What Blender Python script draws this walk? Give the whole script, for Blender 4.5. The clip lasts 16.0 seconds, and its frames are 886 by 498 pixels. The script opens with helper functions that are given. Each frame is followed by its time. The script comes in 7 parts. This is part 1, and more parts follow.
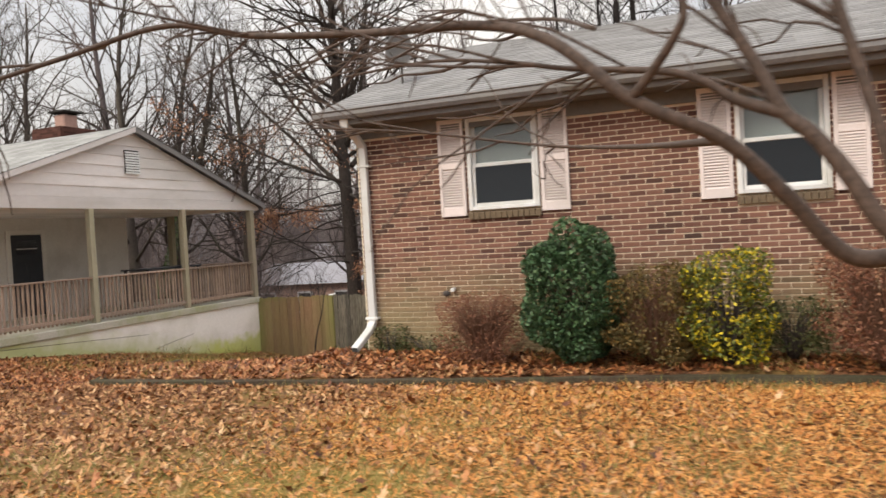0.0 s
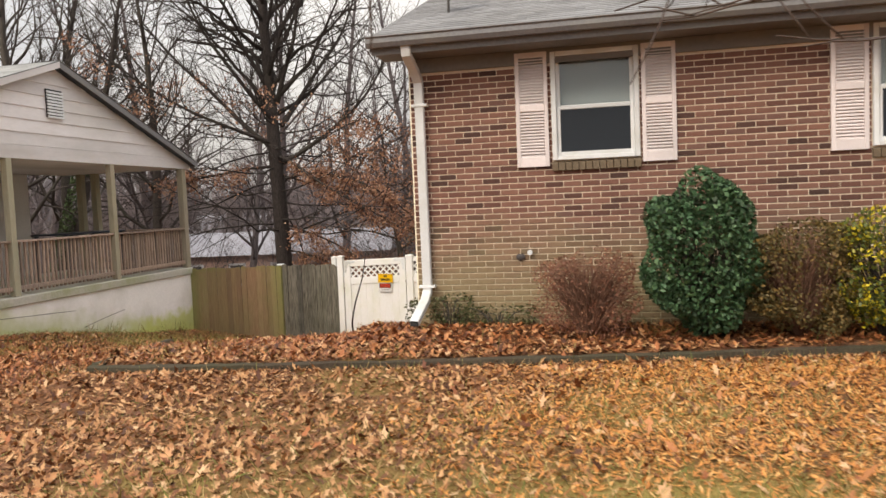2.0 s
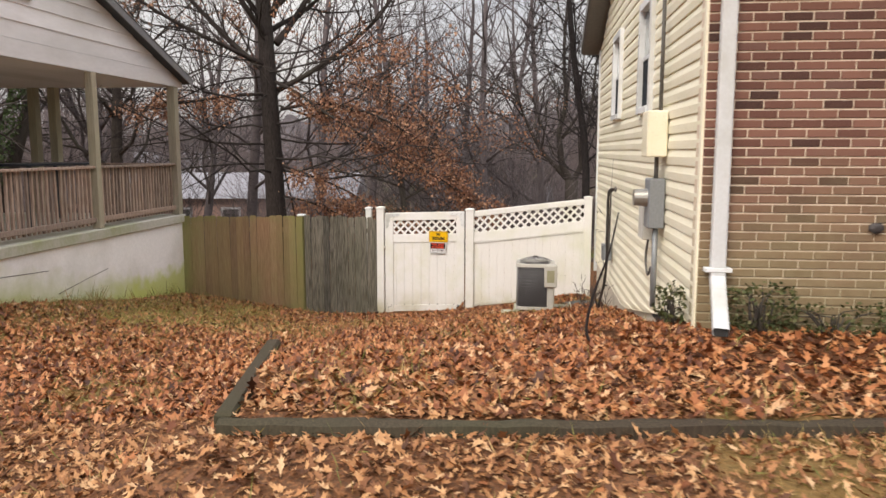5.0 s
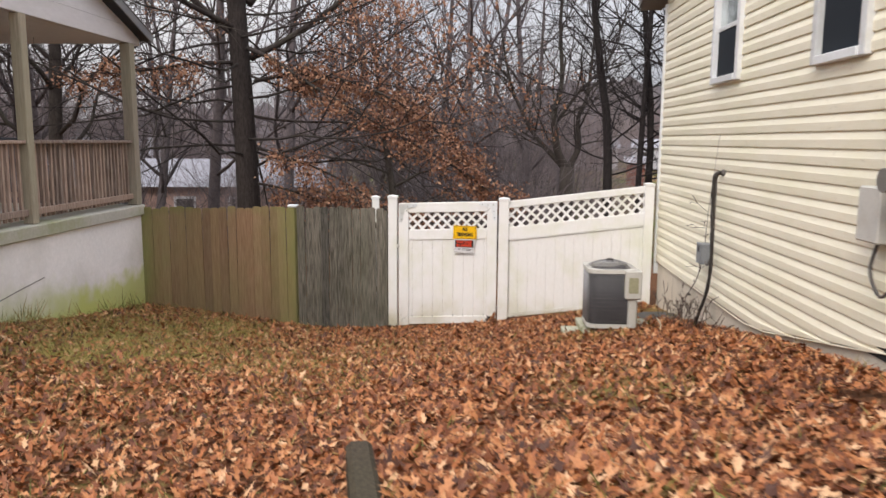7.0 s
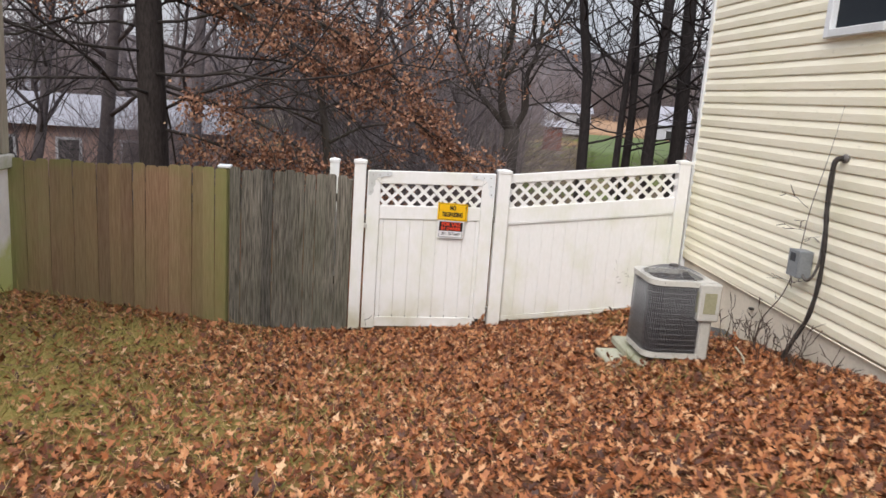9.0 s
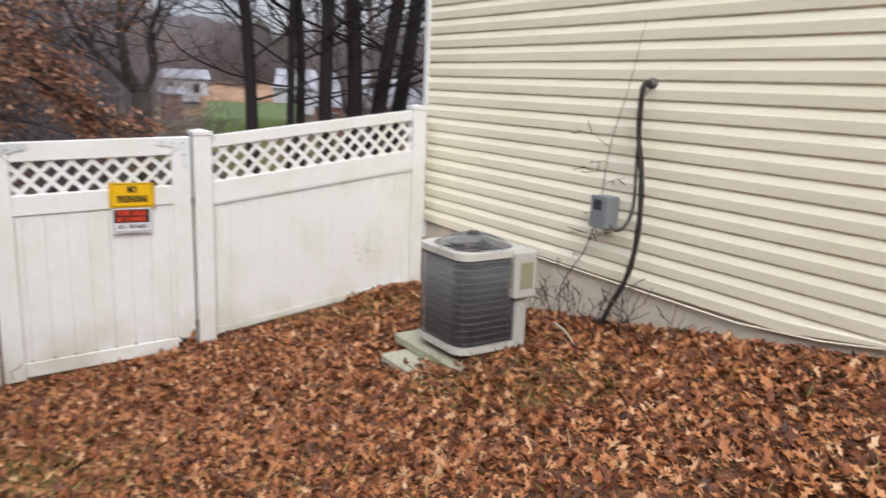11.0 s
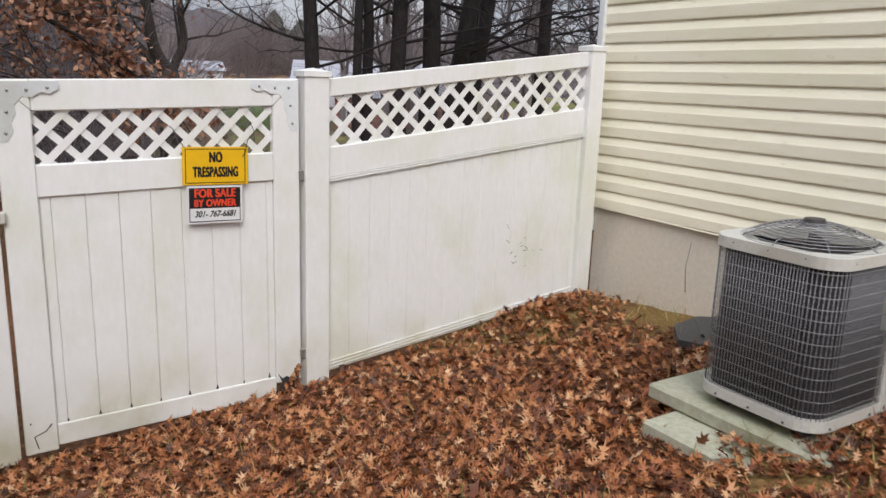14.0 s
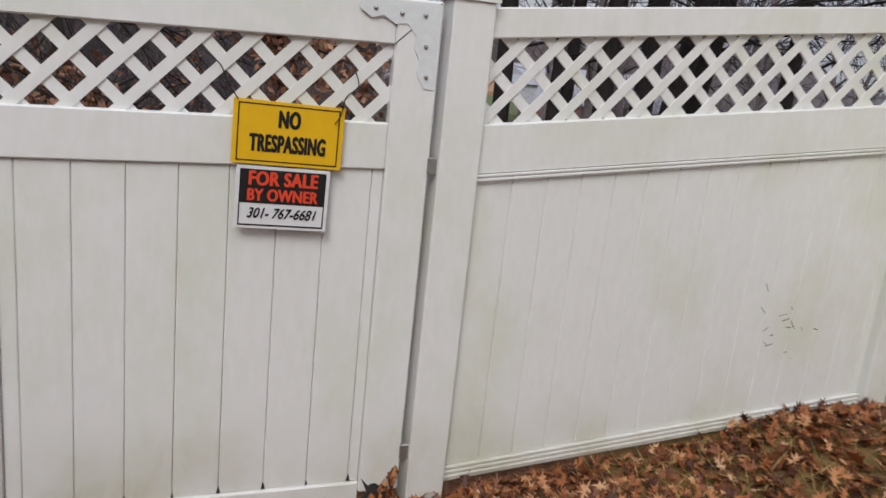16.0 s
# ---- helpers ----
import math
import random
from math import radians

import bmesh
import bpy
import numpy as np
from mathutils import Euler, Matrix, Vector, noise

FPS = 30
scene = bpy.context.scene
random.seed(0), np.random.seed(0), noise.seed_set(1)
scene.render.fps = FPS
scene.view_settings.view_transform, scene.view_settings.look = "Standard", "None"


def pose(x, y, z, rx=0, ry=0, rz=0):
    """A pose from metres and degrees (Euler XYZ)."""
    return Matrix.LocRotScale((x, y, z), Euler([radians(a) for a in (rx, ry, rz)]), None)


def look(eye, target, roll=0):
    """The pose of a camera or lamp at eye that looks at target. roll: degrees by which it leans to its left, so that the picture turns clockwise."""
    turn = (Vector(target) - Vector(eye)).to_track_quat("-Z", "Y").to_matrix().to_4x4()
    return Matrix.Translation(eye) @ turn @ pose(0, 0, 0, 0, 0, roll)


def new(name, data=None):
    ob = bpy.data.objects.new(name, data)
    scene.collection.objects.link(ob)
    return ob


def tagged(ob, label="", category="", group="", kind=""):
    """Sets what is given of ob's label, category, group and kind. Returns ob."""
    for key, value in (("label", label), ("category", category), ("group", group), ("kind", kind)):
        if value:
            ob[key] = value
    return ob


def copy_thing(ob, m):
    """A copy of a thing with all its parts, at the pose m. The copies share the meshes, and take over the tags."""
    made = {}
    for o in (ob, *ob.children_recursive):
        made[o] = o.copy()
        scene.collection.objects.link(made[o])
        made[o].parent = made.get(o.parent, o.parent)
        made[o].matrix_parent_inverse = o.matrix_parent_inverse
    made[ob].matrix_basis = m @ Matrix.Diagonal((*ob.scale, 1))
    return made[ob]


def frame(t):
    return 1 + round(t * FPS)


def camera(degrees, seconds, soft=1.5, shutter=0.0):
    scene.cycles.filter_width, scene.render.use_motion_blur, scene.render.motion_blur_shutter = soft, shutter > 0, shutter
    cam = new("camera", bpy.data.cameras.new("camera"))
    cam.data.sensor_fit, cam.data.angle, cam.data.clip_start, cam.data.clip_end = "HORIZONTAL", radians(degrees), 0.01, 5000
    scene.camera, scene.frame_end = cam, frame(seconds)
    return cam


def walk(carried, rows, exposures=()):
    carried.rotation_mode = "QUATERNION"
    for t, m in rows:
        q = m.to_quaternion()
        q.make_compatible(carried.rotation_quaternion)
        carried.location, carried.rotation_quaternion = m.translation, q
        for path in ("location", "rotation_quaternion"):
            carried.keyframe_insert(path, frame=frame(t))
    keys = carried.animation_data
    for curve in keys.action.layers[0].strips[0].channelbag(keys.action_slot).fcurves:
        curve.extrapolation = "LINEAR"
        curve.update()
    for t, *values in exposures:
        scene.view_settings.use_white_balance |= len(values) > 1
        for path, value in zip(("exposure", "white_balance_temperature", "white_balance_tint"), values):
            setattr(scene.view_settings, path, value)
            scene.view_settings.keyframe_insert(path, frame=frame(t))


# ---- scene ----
cam = camera(61.2, 16.0, shutter=0.3)
PATH = [
    (0, (5.026, -9.19, 1.375), (4.258, -7.344, 1.332), -3.3),
    (0.5, (4.243, -9.079, 1.316), (3.432, -7.252, 1.273), -2.7),
    (1, (3.527, -9.038, 1.262), (2.763, -7.194, 1.133), -3.6),
    (1.5, (2.781, -8.907, 1.216), (2.115, -7.03, 1.028), -0.9),
    (2, (2.202, -8.517, 1.226), (1.77, -6.568, 1.102), -2.4),
    (2.5, (1.539, -8.116, 1.223), (1.108, -6.166, 1.112), -1.0),
    (3, (0.976, -7.644, 1.209), (0.644, -5.676, 1.08), -1.2),
    (3.5, (0.37, -7.142, 1.221), (0.137, -5.162, 1.059), 0.1),
    (4, (-0.158, -6.738, 1.186), (-0.336, -4.76, 0.954), 1.6),
    (4.5, (-0.689, -6.271, 1.191), (-0.931, -4.3, 0.956), -1.2),
    (4.7, (-0.934, -6.033, 1.168), (-1.184, -4.064, 0.923), -0.4),
    (6.8, (-2.555, -3.376, 0.879), (-2.627, -1.4, 0.574), 0.0),
    (7, (-2.718, -3.125, 0.902), (-2.812, -1.148, 0.615), 0.4),
    (7.5, (-3.062, -2.5, 0.9), (-3.197, -0.524, 0.624), -1.2),
    (8, (-3.369, -1.769, 0.876), (-3.409, 0.205, 0.553), 0.3),
    (8.2, (-3.464, -1.524, 0.883), (-3.43, 0.444, 0.529), 1.6),
    (10.3, (-4.188, 0.937, 0.636), (-3.731, 2.843, 0.236), 3.6),
    (10.5, (-4.207, 1.11, 0.609), (-3.606, 2.979, 0.226), 3.2),
    (11, (-4.148, 1.698, 0.498), (-3.07, 3.327, 0.071), 2.2),
    (11.5, (-4.229, 2.092, 0.45), (-2.953, 3.556, -0.029), 3.3),
    (12, (-4.336, 2.554, 0.35), (-3.168, 4.122, -0.07), 1.9),
    (12.5, (-4.449, 2.973, 0.306), (-3.372, 4.623, -0.034), 0.6),
    (13, (-4.397, 3.374, 0.216), (-3.327, 5.027, -0.134), 0.5),
    (13.5, (-4.27, 3.781, 0.118), (-3.212, 5.434, -0.265), 0.8),
    (14, (-4.074, 4.136, 0.014), (-3.019, 5.776, -0.427), 2.0),
    (14.5, (-3.855, 4.557, -0.077), (-2.851, 6.227, -0.527), 2.5),
    (15, (-3.618, 4.893, -0.159), (-2.649, 6.588, -0.594), 3.3),
    (15.5, (-3.286, 5.217, -0.2), (-2.613, 7.052, -0.623), 4.6),
    (16, (-3.184, 5.745, -0.238), (-2.571, 7.595, -0.695), 6.0),
]
EXPOSURES = [
    (0, 0.16, 7450, 10),
    (4.7, 0.16, 7200, 11),
    (7, 0.12, 6700, 12),
    (10.5, 0.09, 6350, 10),
    (11.2, 0.02, 6300, 10),
    (14.5, -0.14, 6300, 10),
    (15.2, -0.26, 6300, 10),
    (16, -0.5, 6250, 9),
]
walk(cam, [(t, look(eye, target, roll)) for t, eye, target, roll in PATH], EXPOSURES)

# ---- world and light ----
world = bpy.data.worlds.new("world")
scene.world = world
world.use_nodes = True
wn, wl = world.node_tree.nodes, world.node_tree.links
sky = wn.new("ShaderNodeTexSky")
sky.sky_type, sky.sun_disc = "NISHITA", False
sky.sun_elevation, sky.sun_rotation = radians(43.3), radians(207)
sky.air_density, sky.dust_density = 1.0, 4.0
cloud_coord = wn.new("ShaderNodeTexCoord")
cloud = wn.new("ShaderNodeTexNoise")
cloud.inputs["Scale"].default_value, cloud.inputs["Detail"].default_value = 2.6, 5
cloud_ramp = wn.new("ShaderNodeValToRGB")
cloud_ramp.color_ramp.elements[0].position, cloud_ramp.color_ramp.elements[0].color = 0.35, (5.6, 6.0, 6.9, 1)
cloud_ramp.color_ramp.elements[1].position, cloud_ramp.color_ramp.elements[1].color = 0.62, (8.6, 8.7, 9.1, 1)
cloud_mix = wn.new("ShaderNodeMix")
cloud_mix.data_type = "RGBA"
cloud_mix.inputs["Factor"].default_value = 0.86
wl.new(cloud_coord.outputs["Generated"], cloud.inputs["Vector"])
wl.new(cloud.outputs["Fac"], cloud_ramp.inputs["Fac"])
wl.new(sky.outputs["Color"], cloud_mix.inputs["A"])
wl.new(cloud_ramp.outputs["Color"], cloud_mix.inputs["B"])
wl.new(cloud_mix.outputs["Result"], wn["Background"].inputs["Color"])
# an overcast dome is brighter overhead than at the skyline
dome = wn.new("ShaderNodeSeparateXYZ")
rise = wn.new("ShaderNodeMapRange")
rise.inputs["From Min"].default_value, rise.inputs["From Max"].default_value = 0.0, 1.0
rise.inputs["To Min"].default_value, rise.inputs["To Max"].default_value = 0.068, 0.275
wl.new(cloud_coord.outputs["Generated"], dome.inputs[0])
wl.new(dome.outputs["Z"], rise.inputs["Value"])
wl.new(rise.outputs["Result"], wn["Background"].inputs["Strength"])

sun_data = bpy.data.lights.new("sun", "SUN")
sun_data.energy, sun_data.angle, sun_data.color = 1.85, radians(25), (1.0, 0.95, 0.88)
sun = new("sun", sun_data)
sun.matrix_world = look((-5.4, -10.6, 11.2), (0, 0, 0))


# ---- materials ----
class Nodes:
    def __init__(self, name):
        self.mat = bpy.data.materials.new(name)
        self.mat.use_nodes = True
        self.n, self.l = self.mat.node_tree.nodes, self.mat.node_tree.links
        self.bsdf = self.n["Principled BSDF"]
        self.geo = self.n.new("ShaderNodeNewGeometry")
        self.obj = self.n.new("ShaderNodeObjectInfo")

    def put(self, node, socket, value):
        if hasattr(value, "node"):
            self.l.new(value, node.inputs[socket])
        else:
            node.inputs[socket].default_value = value

    def noise(self, scale, detail=4, stretch=(1, 1, 1), rough=0.55):
        m = self.n.new("ShaderNodeMapping")
        self.l.new(self.geo.outputs["Position"], m.inputs["Vector"])
        m.inputs["Scale"].default_value = stretch
        t = self.n.new("ShaderNodeTexNoise")
        self.l.new(m.outputs["Vector"], t.inputs["Vector"])
        t.inputs["Scale"].default_value, t.inputs["Detail"].default_value = scale, detail
        t.inputs["Roughness"].default_value = rough
        return t.outputs["Fac"]

    def ramp(self, fac, *stops):
        r = self.n.new("ShaderNodeValToRGB")
        e = r.color_ramp.elements
        while len(e) < len(stops):
            e.new(0.5)
        for el, (p, c) in zip(e, stops):
            el.position, el.color = p, (*c, 1) if len(c) == 3 else c
        self.put(r, "Fac", fac)
        return r.outputs["Color"]

    def scale(self, fac, lo, hi, to0=0.0, to1=1.0):
        r = self.n.new("ShaderNodeMapRange")
        self.put(r, "Value", fac)
        for k, v in zip(("From Min", "From Max", "To Min", "To Max"), (lo, hi, to0, to1)):
            r.inputs[k].default_value = v
        return r.outputs["Result"]

    def math(self, op, a, b=0.0):
        m = self.n.new("ShaderNodeMath")
        m.operation = op
        for i, v in enumerate((a, b)):
            self.put(m, i, v)
        return m.outputs[0]

    def mix(self, fac, a, b, blend="MIX"):
        m = self.n.new("ShaderNodeMix")
        m.data_type, m.blend_type = "RGBA", blend
        self.put(m, "Factor", fac)
        for k, v in (("A", a), ("B", b)):
            self.put(m, k, (*v, 1) if isinstance(v, tuple) and len(v) == 3 else v)
        return m.outputs["Result"]

    def height(self):
        s = self.n.new("ShaderNodeSeparateXYZ")
        self.l.new(self.geo.outputs["Position"], s.inputs[0])
        return s.outputs

    def bump(self, fac, strength, distance=0.01):
        b = self.n.new("ShaderNodeBump")
        b.inputs["Strength"].default_value, b.inputs["Distance"].default_value = strength, distance
        self.put(b, "Height", fac)
        self.l.new(b.outputs["Normal"], self.bsdf.inputs["Normal"])

    def done(self, color, rough=0.8, metal=0.0, spec=0.3):
        self.put(self.bsdf, "Base Color", (*color, 1) if isinstance(color, tuple) and len(color) == 3 else color)
        self.put(self.bsdf, "Roughness", rough)
        self.put(self.bsdf, "Metallic", metal)
        self.bsdf.inputs["Specular IOR Level"].default_value = spec
        return self.mat


def worn(name, a, b, big=1.5, small=40.0, rough=0.7, bump=0.3, metal=0.0, dirt=None, stretch=(1, 1, 1), vary=0.15, island=False, spec=0.3):
    """Two-tone surface with large and small variation, some dirt and fine relief."""
    m = Nodes(name)
    fine = m.noise(small, 5, stretch)
    col = m.mix(m.scale(fine, 0.3, 0.7), a, b)
    large = m.noise(big, 4, stretch)
    if dirt:
        col = m.mix(m.scale(large, 0.48, 0.75, 0, 0.75), col, dirt)
    rnd = m.geo.outputs["Random Per Island"] if island else m.obj.outputs["Random"]
    col = m.mix(1.0, col, m.ramp(rnd, (0, (1 - vary,) * 3), (1, (1 + vary * 0.4,) * 3)), "MULTIPLY")
    m.bump(fine, bump, 0.004)
    return m.done(col, rough, metal, spec)


def brick_material():
    m = Nodes("red_brick")
    isl = m.math("FRACT", m.math("ADD", m.obj.outputs["Random"], m.geo.outputs["Random Per Island"]))
    col = m.ramp(isl, (0, (0.05, 0.029, 0.027)), (0.12, (0.12, 0.056, 0.046)), (0.5, (0.185, 0.090, 0.070)), (0.85, (0.235, 0.118, 0.090)), (1, (0.14, 0.078, 0.068)))
    fine = m.noise(120, 5)
    col = m.mix(m.scale(fine, 0.35, 0.8, 0, 0.3), col, (0.26, 0.15, 0.11))
    z = m.height()["Z"]
    stain = m.math("MULTIPLY", m.scale(m.math("ADD", z, m.math("MULTIPLY", m.noise(1.6, 5), 0.9)), 1.5, 0.72), 0.85)
    col = m.mix(stain, col, m.mix(m.noise(9, 4), (0.20, 0.14, 0.075), (0.33, 0.28, 0.17)))
    m.bump(fine, 0.5, 0.004)
    return m.done(col, 0.9, 0, 0.15)


def mortar_material():
    m = Nodes("mortar")
    fine = m.noise(150, 4)
    z = m.height()["Z"]
    col = m.mix(m.scale(fine, 0.3, 0.7), (0.64, 0.53, 0.42), (0.78, 0.67, 0.54))
    col = m.mix(m.scale(m.math("ADD", z, m.noise(2.5, 4)), 1.2, 0.5, 0, 0.7), col, (0.36, 0.33, 0.2))
    m.bump(fine, 0.5, 0.003)
    return m.done(col, 0.95, 0, 0.1)


def siding_material():
    m = Nodes("cream_vinyl_siding")
    fine = m.noise(70, 4, (1, 0.08, 1))
    col = m.mix(m.scale(fine, 0.3, 0.7), (0.87, 0.82, 0.65), (0.90, 0.86, 0.71))
    big = m.noise(1.3, 5, (1, 0.7, 2.0))
    col = m.mix(m.scale(big, 0.45, 0.75, 0, 0.28), col, (0.66, 0.66, 0.38))
    spots = m.noise(26, 5, (1, 0.4, 1))
    col = m.mix(m.scale(spots, 0.62, 0.8, 0, 0.35), col, (0.36, 0.34, 0.24))
    m.bump(m.noise(5, 2, (1, 1, 4)), 0.15, 0.006)
    return m.done(col, 0.45, 0, 0.4)


def vinyl_material():
    m = Nodes("white_vinyl")
    z = m.height()["Z"]
    fine = m.noise(35, 5, (1, 1, 0.35))
    col = m.mix(m.scale(fine, 0.3, 0.75), (0.84, 0.84, 0.84), (0.79, 0.79, 0.78))
    big = m.noise(2.2, 5, (1, 1, 0.8))
    col = m.mix(m.scale(big, 0.47, 0.78, 0, 0.55), col, (0.62, 0.65, 0.46))
    low = m.math("MULTIPLY", m.scale(m.math("ADD", z, m.math("MULTIPLY", fine, 0.35)), -1.28, -1.72), m.scale(big, 0.3, 0.7))
    col = m.mix(m.math("MULTIPLY", low, 0.75), col, (0.42, 0.38, 0.25))
    m.bump(fine, 0.06, 0.002)
    return m.done(col, 0.35, 0, 0.45)


def wood_fence_material(name, a, b, moss, amount, vary=0.3, algae=False):
    m = Nodes(name)
    grain = m.noise(18, 6, (4, 4, 0.22), 0.65)
    rnd = m.obj.outputs["Random"]
    col = m.mix(m.scale(grain, 0.3, 0.72), a, b)
    col = m.mix(1.0, col, m.ramp(rnd, (0, (1 - vary,) * 3), (0.5, (1, 0.95, 0.9)), (1, (1 + 0.6 * vary, 1 + 0.5 * vary, 1 + 0.4 * vary))), "MULTIPLY")
    big = m.math("ADD", m.noise(0.9, 4, (1, 1, 0.5)), m.math("MULTIPLY", rnd, 0.25))
    col = m.mix(m.scale(big, 0.5, 0.8, 0, amount), col, moss)
    if algae:
        p = m.height()
        soft = m.math("MULTIPLY", m.noise(3.0, 4), 0.5)
        for k, lo, hi in (("X", -7.35, -7.75), ("X", -5.95, -5.25), ("Z", -0.02, 0.22)):
            col = m.mix(m.scale(m.math("ADD", p[k], soft), lo, hi, 0, 0.75), col, (0.22, 0.24, 0.085))
    m.bump(grain, 0.6, 0.006)
    return m.done(col, 0.9, 0, 0.15)


def ground_material():
    m = Nodes("leafy_ground")
    a = m.n.new("ShaderNodeAttribute")
    a.attribute_name = "grass"
    w = m.n.new("ShaderNodeTexVoronoi")
    w.inputs["Scale"].default_value = 34
    m.l.new(m.geo.outputs["Position"], w.inputs["Vector"])
    leaf = m.ramp(w.outputs["Color"], (0, (0.10, 0.042, 0.022)), (0.5, (0.21, 0.09, 0.043)), (1, (0.33, 0.165, 0.08)))
    fine = m.noise(45, 5)
    grass = m.mix(m.scale(fine, 0.3, 0.7), (0.18, 0.18, 0.045), (0.36, 0.25, 0.085))
    soil = m.mix(m.scale(fine, 0.35, 0.7), leaf, (0.075, 0.045, 0.03))
    col = m.mix(a.outputs["Fac"], soil, grass)
    far = m.noise(0.06, 5)
    farcol = m.ramp(far, (0.35, (0.07, 0.055, 0.04)), (0.5, (0.13, 0.10, 0.05)), (0.56, (0.09, 0.12, 0.03)), (0.66, (0.24, 0.15, 0.07)))
    y = m.height()["Y"]
    col = m.mix(m.scale(y, 12, 22), col, farcol)
    m.bump(w.outputs["Distance"], 0.5, 0.02)
    return m.done(col, 0.95, 0, 0.1)


def leaf_material(name, stops, rough=0.6):
    m = Nodes(name)
    rnd = m.geo.outputs["Random Per Island"]
    col = m.ramp(rnd, *stops)
    fine = m.noise(60, 3)
    col = m.mix(m.scale(fine, 0.3, 0.8, 0, 0.35), col, (0.08, 0.035, 0.02), "MIX")
    return m.done(col, rough, 0, 0.3)


def shingle_material(name, a, b):
    m = Nodes(name)
    rnd = m.geo.outputs["Random Per Island"]
    fine = m.noise(90, 4)
    col = m.mix(m.scale(fine, 0.3, 0.7), a, b)
    col = m.mix(1.0, col, m.ramp(rnd, (0, (0.8, 0.8, 0.8)), (1, (1.15, 1.15, 1.15))), "MULTIPLY")
    col = m.mix(m.scale(m.noise(0.7, 5), 0.5, 0.8, 0, 0.4), col, (0.12, 0.115, 0.1))
    m.bump(fine, 0.4, 0.004)
    return m.done(col, 0.9, 0, 0.15)


M = {}
M["brick"] = brick_material()
M["mortar"] = mortar_material()
M["siding"] = siding_material()
M["vinyl"] = vinyl_material()
M["tan_fence"] = wood_fence_material("tan_fence_wood", (0.23, 0.135, 0.082), (0.40, 0.275, 0.18), (0.25, 0.24, 0.11), 0.45, 0.25, True)
M["grey_fence"] = wood_fence_material("grey_fence_wood", (0.022, 0.020, 0.017), (0.30, 0.285, 0.25), (0.075, 0.078, 0.052), 0.8, 0.5)
M["rail_wood"] = wood_fence_material("weathered_rail_wood", (0.17, 0.11, 0.085), (0.56, 0.46, 0.40), (0.36, 0.25, 0.20), 0.35)
M["post_wood"] = wood_fence_material("weathered_post_wood", (0.27, 0.235, 0.19), (0.46, 0.41, 0.34), (0.32, 0.34, 0.22), 0.5)
M["timber"] = wood_fence_material("grey_timber", (0.03, 0.025, 0.02), (0.095, 0.075, 0.056), (0.05, 0.055, 0.03), 0.5)
M["ground"] = ground_material()
M["trim"] = worn("white_trim_paint", (0.76, 0.79, 0.81), (0.70, 0.72, 0.74), 2, 40, 0.45, 0.05, dirt=(0.52, 0.52, 0.46))
M["shutter"] = worn("blush_white_shutter", (0.82, 0.75, 0.755), (0.77, 0.70, 0.70), 2, 40, 0.5, 0.05, dirt=(0.62, 0.57, 0.56))
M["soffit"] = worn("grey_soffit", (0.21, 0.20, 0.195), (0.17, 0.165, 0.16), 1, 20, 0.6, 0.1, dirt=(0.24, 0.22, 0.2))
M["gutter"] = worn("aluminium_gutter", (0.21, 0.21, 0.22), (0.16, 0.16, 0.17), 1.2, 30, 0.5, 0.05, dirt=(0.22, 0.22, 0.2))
M["concrete"] = worn("foundation_concrete", (0.64, 0.58, 0.49), (0.56, 0.51, 0.43), 1.3, 30, 0.9, 0.4, dirt=(0.36, 0.33, 0.26))
M["slab"] = worn("mossy_concrete", (0.50, 0.49, 0.38), (0.38, 0.375, 0.29), 2.5, 40, 0.9, 0.4, dirt=(0.24, 0.25, 0.12))
M["stucco"] = worn("painted_foundation", (0.62, 0.60, 0.58), (0.55, 0.53, 0.52), 0.8, 25, 0.85, 0.3, dirt=(0.46, 0.45, 0.4))
sm = Nodes("painted_foundation_mossy")
sm_f = sm.noise(25, 5)
sm_c = sm.mix(sm.scale(sm_f, 0.3, 0.7), (0.88, 0.85, 0.85), (0.80, 0.775, 0.775))
sm_c = sm.mix(sm.scale(sm.noise(0.8, 5), 0.5, 0.75, 0, 0.5), sm_c, (0.48, 0.46, 0.41))
sm_h = sm.math("ADD", sm.math("ADD", sm.height()["Z"], sm.math("MULTIPLY", sm.height()["Y"], 0.19)), sm.math("MULTIPLY", sm.noise(2.2, 5), -0.75))
sm_c = sm.mix(sm.scale(sm_h, -0.12, -0.62, 0, 0.75), sm_c, (0.36, 0.40, 0.10))
sm_m = sm.math("MULTIPLY", sm.scale(sm.math("ADD", sm.height()["Z"], sm.math("MULTIPLY", sm.noise(4, 4), 0.6)), -0.72, -0.98), sm.scale(sm.math("ADD", sm.height()["Y"], sm.noise(1.5, 3)), 5.6, 6.9))
sm_c = sm.mix(sm.math("MULTIPLY", sm_m, 0.85), sm_c, (0.50, 0.54, 0.16))
sm.bump(sm_f, 0.3, 0.004)
M["stucco"] = sm.done(sm_c, 0.85, 0, 0.2)
M["ledge"] = worn("mossy_ledge", (0.52, 0.50, 0.45), (0.42, 0.41, 0.35), 1.1, 25, 0.85, 0.3, dirt=(0.24, 0.27, 0.09))
M["gable"] = worn("white_lap_siding", (0.80, 0.77, 0.78), (0.74, 0.71, 0.72), 1.0, 25, 0.6, 0.1, dirt=(0.5, 0.48, 0.45), stretch=(1, 0.3, 1))
M["house_wall"] = worn("grey_porch_wall", (0.70, 0.68, 0.66), (0.62, 0.60, 0.58), 1.0, 25, 0.8, 0.1, dirt=(0.38, 0.36, 0.35))
